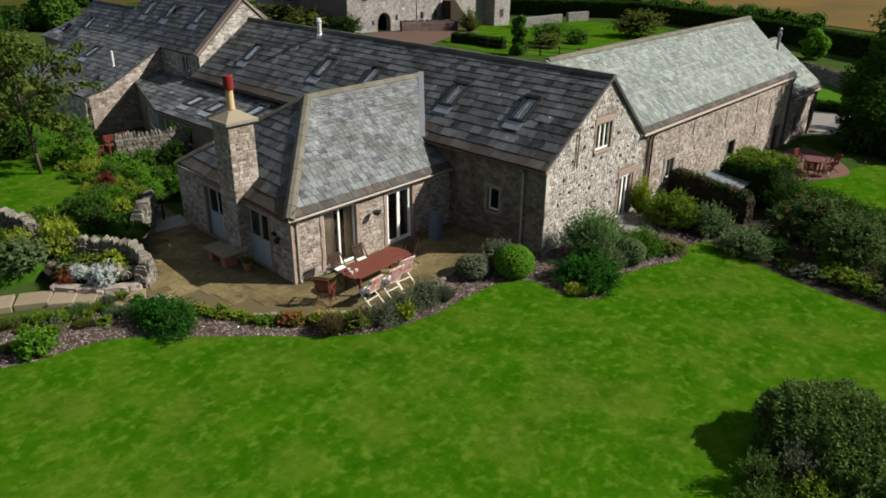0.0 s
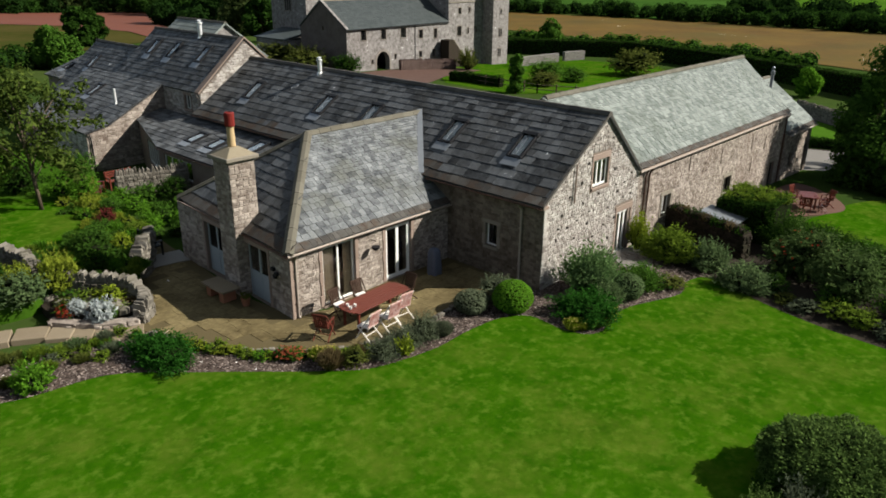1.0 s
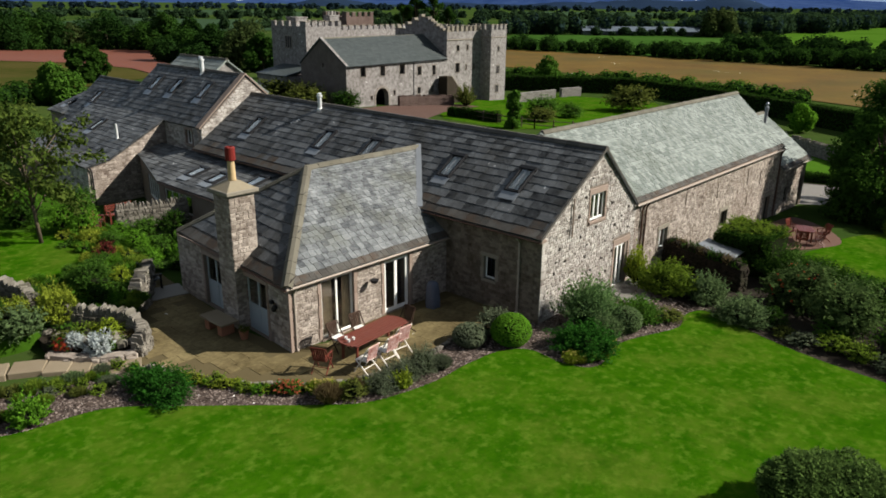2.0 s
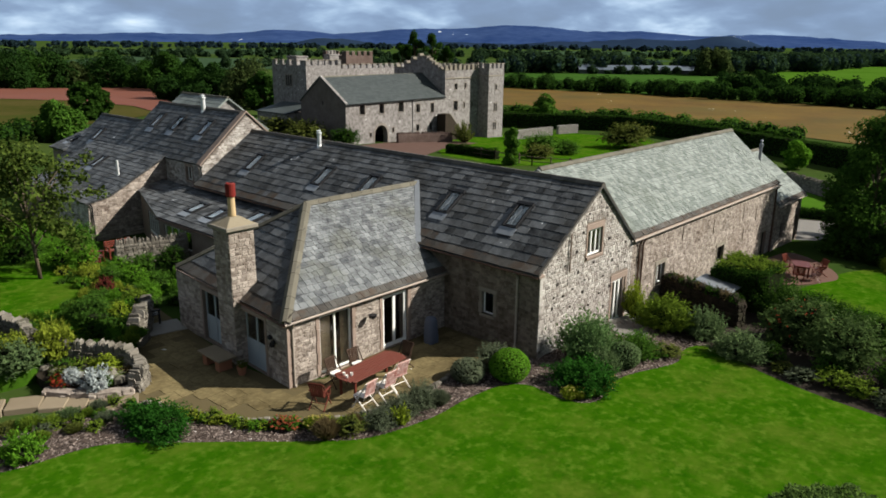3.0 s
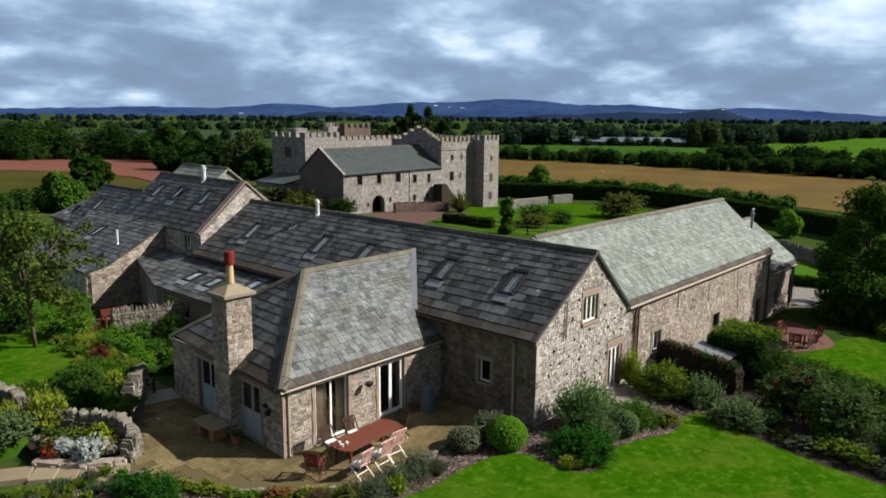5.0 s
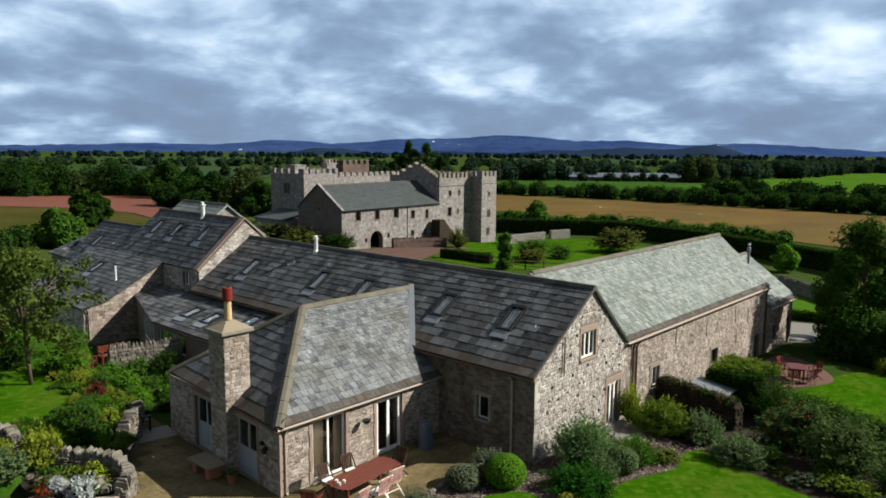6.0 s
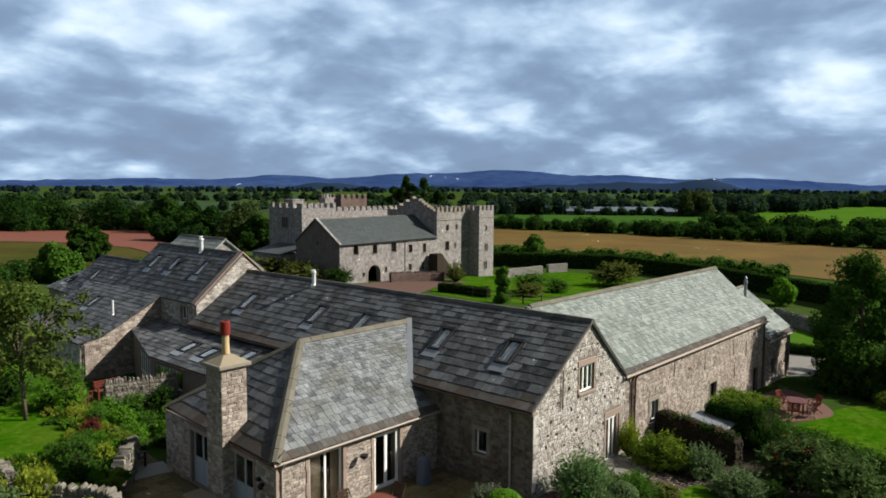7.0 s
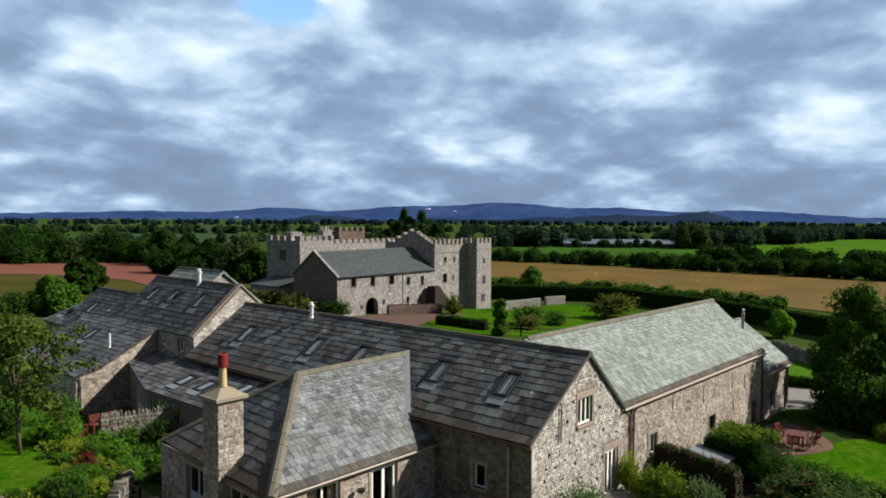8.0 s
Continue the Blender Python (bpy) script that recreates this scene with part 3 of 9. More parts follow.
def rubble(pl, poly, holes, parent, seed, rows=(0.10, 0.24), wide=(0.14, 0.48), depth=0.03, gap=0.018, near=None, limit=300, mat=None):
    """Courses of uneven stones over a wall; those inside the stretch near are pieces of their own."""
    rng = random.Random(seed)
    mat = mat or M["stone"]
    if mat.name not in STONE_KINDS:
        STONE_KINDS[mat.name] = stone_meshes(mat)
    kinds = STONE_KINDS[mat.name]
    rest = Builder()
    v, top, count = min(p[1] for p in poly) + 0.01, max(p[1] for p in poly), 0
    while v < top - 0.06:
        h = min(rng.uniform(*rows), top - v)
        lo, hi = span(poly, v + 0.005), span(poly, v + h - 0.005)
        if lo and hi:
            a, b = max(lo[0], hi[0]), min(lo[1], hi[1])
            u = a
            while u < b - 0.05:
                w = rng.uniform(*wide) * (0.7 + 1.2 * h)
                w = min(w, b - u)
                if b - u - w < 0.08:
                    w = b - u
                cells = [(u, w)]
                for p, q, r, s in holes:
                    nxt = []
                    for cu, cw in cells:
                        if q < v + h and s > v and p < cu + cw and r > cu:
                            if p - cu > 0.07:
                                nxt.append((cu, p - cu))
                            if cu + cw - r > 0.07:
                                nxt.append((r, cu + cw - r))
                        else:
                            nxt.append((cu, cw))
                    cells = nxt
                for cu, cw in cells:
                    kb, km = kinds[rng.randrange(6)]
                    dv = rng.uniform(-0.015, 0.015)
                    du = rng.uniform(0.0, 0.02)
                    dep = depth * rng.uniform(0.35, 1.3)
                    m = pl.matrix(cu + gap / 2 + du * 0.3, v + gap / 2 + dv, 0.0) @ Matrix.Diagonal((max(0.04, cw - gap), max(0.04, h - gap), dep, 1))
                    inside = near and count < limit and near[0] <= cu and cu + cw <= near[2] and near[1] <= v and v + h <= near[3]
                    if inside:
                        put("stone", km, parent, m)
                        count += 1
                    else:
                        rest.add([m @ Vector(p) for p in kb.v], kb.f)
                u += w
        v += h
    if rest.v:
        ob = part("stonework", rest, mat, parent)
        tagged(ob, kind="stuff")


def slate_kind(mat):
    b = Builder()
    b.add([(0, 0, 0.008), (1, 0, 0.008), (1, 1, -0.014), (0, 1, -0.014), (0.01, 0, 0.029), (0.99, 0, 0.027), (0.99, 1, 0.006), (0.01, 1, 0.006)],
          ((0, 3, 2, 1), (4, 5, 6, 7), (0, 1, 5, 4), (1, 2, 6, 5), (2, 3, 7, 6), (3, 0, 4, 7)))
    return b, b.mesh("slate", mat)


def slates(pl, poly, parent, mat, seed, gauge=(0.42, 0.24), wide=(0.30, 0.75), near=None, limit=300, holes=(), eave=0.0, eave_mat=None):
    """Courses of slates over a roof slope, larger at the eaves; those inside the stretch near are pieces of their own."""
    rng = random.Random(seed)
    kb, km = slate_kind(mat)
    rest, low = Builder(), Builder()
    lo_v, hi_v = min(p[1] for p in poly), max(p[1] for p in poly)
    v, count = lo_v, 0
    while v < hi_v - 0.03:
        g = gauge[0] + (gauge[1] - gauge[0]) * (v - lo_v) / (hi_v - lo_v)
        g *= rng.uniform(0.93, 1.07)
        t = min(v + g * 1.18, hi_v)
        a, b = span(poly, v + 0.001), span(poly, t - 0.001)
        if a and b:
            u = min(a[0], b[0]) - rng.uniform(0, 0.3)
            end = max(a[1], b[1])
            while u < end:
                w = rng.uniform(*wide) * (0.6 + g)
                whole, start = w, u
                for p, q, r, s in holes:
                    if q < t and s > v and p < u + w and r > u:
                        if p - u > 0.05:
                            w = p - u
                        elif r < u + w - 0.05:
                            w, u = u + w - r, r
                c0, c1, d0, d1 = max(u, a[0]), min(u + w - 0.012, a[1]), max(u, b[0]), min(u + w - 0.012, b[1])
                skip = any(p < u + w - 0.01 and r > u + 0.01 and q < t and s > v for p, q, r, s in holes)
                if not skip and (c1 - c0 > 0.03 or d1 - d0 > 0.03):
                    full = c0 == u and d0 == u and c1 - c0 > w - 0.02 and d1 - d0 > w - 0.02
                    lift, drop = rng.uniform(-0.002, 0.007), rng.uniform(-0.02, 0.012)
                    if full and near and v - lo_v > eave and count < limit and near[0] <= u and u + w <= near[2] and near[1] <= v and t <= near[3]:
                        put("slate", km, parent, pl.matrix(u, v + drop, lift) @ Matrix.Diagonal((w - 0.012, t - v, 1, 1)))
                        count += 1
                    else:
                        c1, d1 = max(c1, c0 + 0.005), max(d1, d0 + 0.005)
                        q = [pl.at(c0, v + drop, lift + 0.008), pl.at(c1, v + drop, lift + 0.008), pl.at(d1, t, lift - 0.014), pl.at(d0, t, lift - 0.014),
                             pl.at(c0, v + drop, lift + 0.029), pl.at(c1, v + drop, lift + 0.027), pl.at(d1, t, lift + 0.006), pl.at(d0, t, lift + 0.006)]
                        (low if v - lo_v < eave * rng.uniform(0.85, 1.12) else rest).add(q, kb.f)
                u = start + whole
        v += g
    if rest.v:
        tagged(part("slating", rest, mat, parent), kind="stuff")
    if low.v:
        tagged(part("eaves_slating", low, eave_mat, parent, "brown-stained slates along the eave"), kind="stuff")


def slope(name, corners, parent, mat, seed, label="", deck=None, thick=0.09, **kw):
    """A roof slope from its corners (along the eave first, anticlockwise seen from outside), with its slates."""
    c = [Vector(p) for p in corners]
    u = (c[1] - c[0]).normalized()
    n = u.cross(c[-1] - c[0]).normalized()
    pl = Plane(c[0], u, n.cross(u))
    roof = part(name, Builder().prism([p - 0.0 * n for p in c], -n * thick), deck or mat, parent, label, fix=True)
    slates(pl, [pl.flat(p) for p in c], roof, mat, seed, **kw)
    return roof, pl


def ridge(parent, p, q, mat, step=0.5, r=0.13, name="ridge_tile", drop=0.45):
    """A row of angled ridge stones from p to q."""
    p, q = Vector(p), Vector(q)
    d = q - p
    n = max(1, round(d.length / step))
    t = d.normalized()
    side = t.cross(Z).normalized()
    up = side.cross(t).normalized()
    L = d.length / n
    b = Builder()
    prof = [(-r, -r * drop), (-r * 0.35, 0.05), (r * 0.35, 0.05), (r, -r * drop), (r * 0.95, -r * drop - 0.04), (0, -0.02), (-r * 0.95, -r * drop - 0.04)]
    b.prism([side * x + up * y for x, y in prof], t * (L - 0.012))
    me = b.mesh(name, mat, fix=True)
    for i in range(n):
        put(name, me, parent, Matrix.Translation(p + t * (i * L) + up * (0.03 + 0.004 * ((i * 7) % 3))))


def opening(pl, rect, parent, name="window", frame_mat=None, panes=2, rows=1, recess=0.12, surround=None, lintel=0.2, sill=True, bar=0.055, solid=0.0, label="", curtain=False, panel_mat=None, jamb=0.16):
    """A window or glazed door in a wall: frame with its panes, stone surround and sill."""
    a, b, c, d = rect
    fm = frame_mat or M["white"]
    f = Builder()
    n0, n1 = -recess - 0.06, -recess

    def bar_box(u0, v0, u1, v1, x0=n0, x1=n1):
        f.cbox((u0, v0, x0), (u1, v1, x1), 0.006, pl.matrix(0, 0))

    bar_box(a, b, a + bar, d), bar_box(c - bar, b, c, d), bar_box(a + bar, d - bar, c - bar, d), bar_box(a + bar, b, c - bar, b + bar)
    w = (c - a - bar) / panes
    base = b + bar + solid * (d - b)
    loose = [Builder().cbox((a + i * w, b + bar, n0), (a + i * w + bar, d - bar, n1), 0.006, pl.matrix(0, 0)) for i in range(1, panes)]
    if solid:
        loose += [Builder().cbox((a + bar + i * w, base - bar, n0), (a + i * w + w, base, n1), 0.006, pl.matrix(0, 0)) for i in range(panes)]
    for k in range(1, rows):
        y = base + k * (d - bar - base) / rows
        for i in range(panes):
            bar_box(a + bar + i * w, y - bar / 4, a + i * w + w, y + bar / 4)
    win = part(name, f, fm, parent, label)
    for q in loose:
        part("mullion", q, fm, win)
    for i in range(panes):
        g = Builder().box((a + bar + i * w, base, n0 + 0.02), (a + i * w + w, d - bar, n0 + 0.032), pl.matrix(0, 0))
        ob = part("pane", g, M["glass"], win)
        ob.visible_shadow = False
        if solid:
            p = Builder().cbox((a + bar + i * w, b + bar, n0 + 0.01), (a + i * w + w, base - bar, n1 - 0.012), 0.01, pl.matrix(0, 0))
            part("door_panel", p, panel_mat or fm, win)
    if curtain:
        k = Builder()
        for u0, u1 in curtain:
            m = 14
            pts = [(u0 + (u1 - u0) * i / m, -recess - 0.22 + 0.05 * math.sin(i * 2.1)) for i in range(m + 1)]
            k.add([pl.at(u, b + 0.05, n) for u, n in pts] + [pl.at(u, d - 0.03, n) for u, n in pts], [(i, i + 1, m + 2 + i, m + 1 + i) for i in range(m)])
        part("curtain", k, M["curtain"], win, "brown lined curtain")
    if surround:
        L = Builder().cbox((a - jamb, d, -0.2), (c + jamb, d + lintel, 0.035), 0.012, pl.matrix(0, 0))
        part("lintel", L, surround, win)
        if jamb > 0.05:
            for u0, u1 in ((a - jamb, a), (c, c + jamb)):
                J = Builder()
                k = max(2, round((d - b) / 0.42))
                for i in range(k):
                    e = 0.03 * (i % 2)
                    J.cbox((u0 + (e if u1 == a else 0), b + (d - b) * i / k + 0.004, -0.2), (u1 - (0 if u1 == a else e), b + (d - b) * (i + 1) / k - 0.004, 0.03), 0.012, pl.matrix(0, 0))
                part("jamb", J, surround, win)
        if sill:
            S = Builder().cbox((a - 0.08, b - 0.11, -0.2), (c + 0.08, b, 0.075), 0.012, pl.matrix(0, 0))
            part("sill", S, surround, win)
    return win


def gutter(parent, p, q, mat, r=0.06, name="gutter"):
    """A half-round gutter from p to q."""
    p, q = Vector(p), Vector(q)
    t = (q - p).normalized()
    side = t.cross(Z).normalized()
    k = 8
    outer = [(math.cos(math.pi + math.pi * i / k), math.sin(math.pi + math.pi * i / k)) for i in range(k + 1)]
    prof = [(x * r, y * r) for x, y in outer] + [(x * (r - 0.008), y * (r - 0.008)) for x, y in reversed(outer)]
    b = Builder().prism([p + side * x + Z * y for x, y in prof], q - p)
    part(name, b, mat, parent, fix=True)


def downpipe(parent, top, bottom, mat, off, r=0.042):
    """A rain pipe with a swan neck to the gutter and two clips."""
    top, bottom, off = Vector(top), Vector(bottom), Vector(off)
    b = Builder()
    b.tube(top + off, top + Z * -0.14, r), b.tube(top + Z * -0.12, bottom + Z * 0.1, r), b.tube(bottom + Z * 0.12, bottom + off * 0.6, r)
    for k in (0.3, 0.75):
        p = top.lerp(bottom, k)
        b.tube(p, p + Z * 0.07, r * 1.35)
    part("downpipe", b, mat, parent, smooth=False)


def skylight(parent, pl, rect, flash=True):
    """A roof window with dark frame, pane, glazing bar and a lead apron below."""
    a, b, c, d = rect
    f = Builder()
    m = pl.matrix(0, 0)
    e = 0.11
    for lo, hi in (((a, b, -0.02), (a + e, d, 0.12)), ((c - e, b, -0.02), (c, d, 0.12)), ((a + e, b, -0.02), (c - e, b + e, 0.11)), ((a - 0.03, d - e * 1.6, -0.02), (c + 0.03, d, 0.14))):
        f.cbox(lo, hi, 0.012, m)
    s = part("skylight", f, M["dark_frame"], parent)
    part("pane", Builder().box((a + e, b + e, 0.065), (c - e, d - e * 1.6, 0.08), m), M["glass"], s)
    # plate under the glass gives the pane its pale tone
    blind = Builder().box((a + e, b + e, 0.0), (c - e, d - e * 1.6, 0.02), m)
    part("blind", blind, M["pale_backing"], s, "pale plate behind the pane")
    g = Builder()
    mid = (a + c) / 2
    g.box((mid - 0.012, b + e, 0.08), (mid + 0.012, d - e * 1.6, 0.1), m)
    part("glazing_bar", g, M["lead"], s)
    if flash:
        part("lead_apron", Builder().cbox((a - 0.05, b - 0.42, 0.05), (c + 0.05, b - 0.01, 0.062), 0.004, m), M["lead"], s, "pale lead apron")
    return s


def flue(at, h, parent, mat, r=0.09, cowl=True):
    b = Builder()
    x, y, z = at
    prof = [(r * 1.5, 0.0), (r * 1.4, 0.1), (r, 0.16), (r, h * 0.75)]
    prof += [(r * 1.35, h * 0.78), (r * 1.35, h * 0.86), (r * 0.7, h * 0.88), (r * 0.7, h * 0.93), (r * 1.2, h * 0.95), (r * 0.3, h)] if cowl else [(r, h)]
    b.lathe((x, y, z), prof, 14)
    return part("flue", b, mat, parent, smooth=False)


M["pale_backing"] = material("blind", [(0.44, 0.46, 0.52), (0.56, 0.58, 0.64)], rough=0.9, scale=3, fine=20, bump=0.05)
STONE_KINDS = {}

# ---- ground ----
def smooth_line(points, closed=True, steps=6):
    """A soft curve through the points."""
    out, n = [], len(points)
    for i in range(n if closed else n - 1):
        p = [Vector((*points[(i + k) % n if closed else min(max(i + k, 0), n - 1)], 0)) for k in (-1, 0, 1, 2)]
        for s in range(steps):
            t = s / steps
            q = 0.5 * (2 * p[1] + (p[2] - p[0]) * t + (2 * p[0] - 5 * p[1] + 4 * p[2] - p[3]) * t * t + (3 * p[1] - p[0] - 3 * p[2] + p[3]) * t ** 3)
            out.append((q.x, q.y))
    if not closed:
        out.append(tuple(points[-1]))
    return out


def inside(p, poly):
    x, y = p
    c = False
    for i in range(len(poly)):
        (a, b), (d, e) = poly[i], poly[(i + 1) % len(poly)]
        if (b > y) != (e > y) and x < (d - a) * (y - b) / (e - b) + a:
            c = not c
    return c


def sheet(name, outline, lift, mat, label, depth=0.0, parent=None):
    """A sheet on the ground: cut along the ground's two folds, laid at its height, with an edge."""
    bm = bmesh.new()
    vs = [bm.verts.new((x, y, 0)) for x, y in outline]
    es = [bm.edges.new((vs[i], vs[(i + 1) % len(vs)])) for i in range(len(vs))]
    bmesh.ops.triangle_fill(bm, use_beauty=True, use_dissolve=False, edges=es)
    for x in (5.0, 70.0):
        bmesh.ops.bisect_plane(bm, geom=bm.verts[:] + bm.edges[:] + bm.faces[:], plane_co=(x, 0, 0), plane_no=(1, 0, 0))
    bmesh.ops.recalc_face_normals(bm, faces=bm.faces[:])
    if bm.faces[0].normal.z < 0:
        bmesh.ops.reverse_faces(bm, faces=bm.faces[:])
    for v in bm.verts:
        v.co.z = fall(v.co.x) + lift
    if depth:
        rim = [e for e in bm.edges if e.is_boundary]
        r = bmesh.ops.extrude_edge_only(bm, edges=rim)
        for g in r["geom"]:
            if isinstance(g, bmesh.types.BMVert):
                g.co.z -= depth
    me = bpy.data.meshes.new(name)
    bm.to_mesh(me)
    bm.free()
    me.materials.append(mat)
    ob = put(name, me, parent)
    return tagged(ob, label, "ground", kind="structure")


R = 4700
sheet("ground", [(R * math.cos(2 * math.pi * i / 48), R * math.sin(2 * math.pi * i / 48)) for i in range(48)], 0.0, M["meadow"], "green meadow ground running to the horizon")
LAWN = smooth_line([(-30, 11), (-22, 9.3), (-18, 7.6), (-15.7, 6.25), (-13.4, 5.75), (-11.8, 4.3), (-10.4, 2.9), (-8.9, 1.35), (-7.7, 0.4), (-5.7, -0.1), (-4.0, -0.1), (-2.5, -0.3), (-1.7, -1.0), (-1.75, -2.4), (-1.1, -3.3), (1.0, -3.0), (3.5, -3.85), (4.75, -3.55), (5.8, -3.9), (5.4, -5.2), (4.85, -6.6), (4.4, -8.5), (4.2, -10.6), (4.0, -14), (6, -30), (-20, -55), (-60, -40), (-55, 5)])
sheet("lawn", LAWN, 0.045, M["lawn"], "mown green lawn with yellowing patches and a curved edge", 0.05)
BED = smooth_line([(-30, 14), (-20, 13), (-15, 9.2), (-12.8, 8.3), (-11.2, 7.3), (-10.3, 5.0), (-9.0, 3.1), (-7.9, 2.2), (-5.5, 1.35), (-3.6, 1.5), (-2.6, 1.7), (-1.4, 1.2), (0.25, 1.0), (1.2, 0.1), (5.5, -0.2), (8.5, -1.0), (12, -4), (13.5, -7.5), (13, -12), (12, -20), (2, -20), (-9, -6), (-20, 1), (-34, 6)], steps=4)
sheet("flower_bed", BED, 0.02, M["mulch"], "planting bed covered with purple-grey slate chippings")
sheet("shrub_bed", smooth_line([(5.2, -3.2), (8.5, -1.2), (12.5, -3.8), (14.2, -7.5), (13.5, -13), (12, -20), (4.0, -20), (3.4, -12), (4.2, -7), (5.2, -5)], steps=4), 0.032, M["soil"], "dark soil of the shrub border")
sheet("side_lawn", smooth_line([(12.8, -4.6), (15.5, -4.4), (17.6, -4.0), (20.6, -4.6), (22.5, -4.6), (25.0, -5.6), (29, -8.5), (31, -15), (22, -22), (13.6, -15), (12.8, -10), (12.6, -7)], steps=4), 0.04, M["lawn"], "bright green side lawn", 0.04)
sheet("side_patio", smooth_line([(17.8, -0.7), (24.4, -0.7), (25.2, -1.6), (23.6, -3.5), (21.5, -4.7), (19.8, -4.5), (17.4, -3.0)], steps=3), 0.05, M["brick_pave"], "red-brown paved terrace beside the barn", 0.05)
sheet("castle_green", [(42, 34), (63, 22), (84, 38), (80, 58), (58, 57), (50, 52), (43, 44)], 0.03, M["lawn"], "bright mown grass in front of the castle")
sheet("driveway", [(14, 44), (40, 56.5), (47.5, 57.4), (52.3, 56.2), (57, 54.4), (58, 51.0), (48, 48.5), (30, 39), (16, 36)], 0.06, M["drive"], "red gravel drive to the castle arch")
sheet("door_path", smooth_line([(5.2, 0.0), (6.9, -0.1), (7.0, -0.9), (6.0, -1.5), (4.9, -1.9), (4.4, -1.3)], steps=3), 0.05, M["castle_wall"], "pale gravel path at the garden door", 0.05)
sheet("paddock", [(37.5, 3.5), (42, 8), (48, 9.6), (56, 11), (54, 7.5), (50, 3.0), (46, -0.8), (42, -3.5), (39.5, -1.5)], 0.025, M["pasture_bright"], "bright green grass beyond the barn")
sheet("side_lane", [(29.5, 0.2), (32, 4.5), (37, 3.4), (39.3, -1.7), (41.5, -4), (38, -7), (33.5, -2.2), (30.5, -1.0)], 0.03, M["castle_wall"], "pale grey gravel lane beyond the annex")
sheet("hedge_bottom", [(37.5, 3.5), (39.5, -1.5), (42, -3.5), (41.5, -4), (39.3, -1.7), (37, 3.4)], 0.034, M["soil"], "dark soil edge of the lane")

# ---- the main barn ----
MAIN_EAVE, MAIN_RIDGE, MAIN_W, MAIN_L = 3.36, 6.10, 4.07, 23.8


def quoins(pl, u0, u1, v0, v1, parent, mat, flip=False):
    """Alternating corner stones up a wall's edge."""
    k = max(3, round((v1 - v0) / 0.3))
    long_b, short_b = Builder(), Builder()
    long_b.cbox((0, 0, -0.02), (u1 - u0, (v1 - v0) / k - 0.012, 0.035), 0.012)
    short_b.cbox((0, 0, -0.02), ((u1 - u0) * 0.62, (v1 - v0) / k - 0.012, 0.032), 0.012)
    kinds = [long_b.mesh("quoin", mat), short_b.mesh("quoin", mat)]
    for i in range(k):
        w = (u1 - u0) * (1 if i % 2 == 0 else 0.62)
        put("quoin", kinds[i % 2], parent, pl.matrix(u1 - w if flip else u0, v0 + (v1 - v0) * i / k, 0))


def pipe_strap(parent, mat, p, q):
    part("pipe", Builder().tube(p, q, 0.03, n=8), mat, parent)


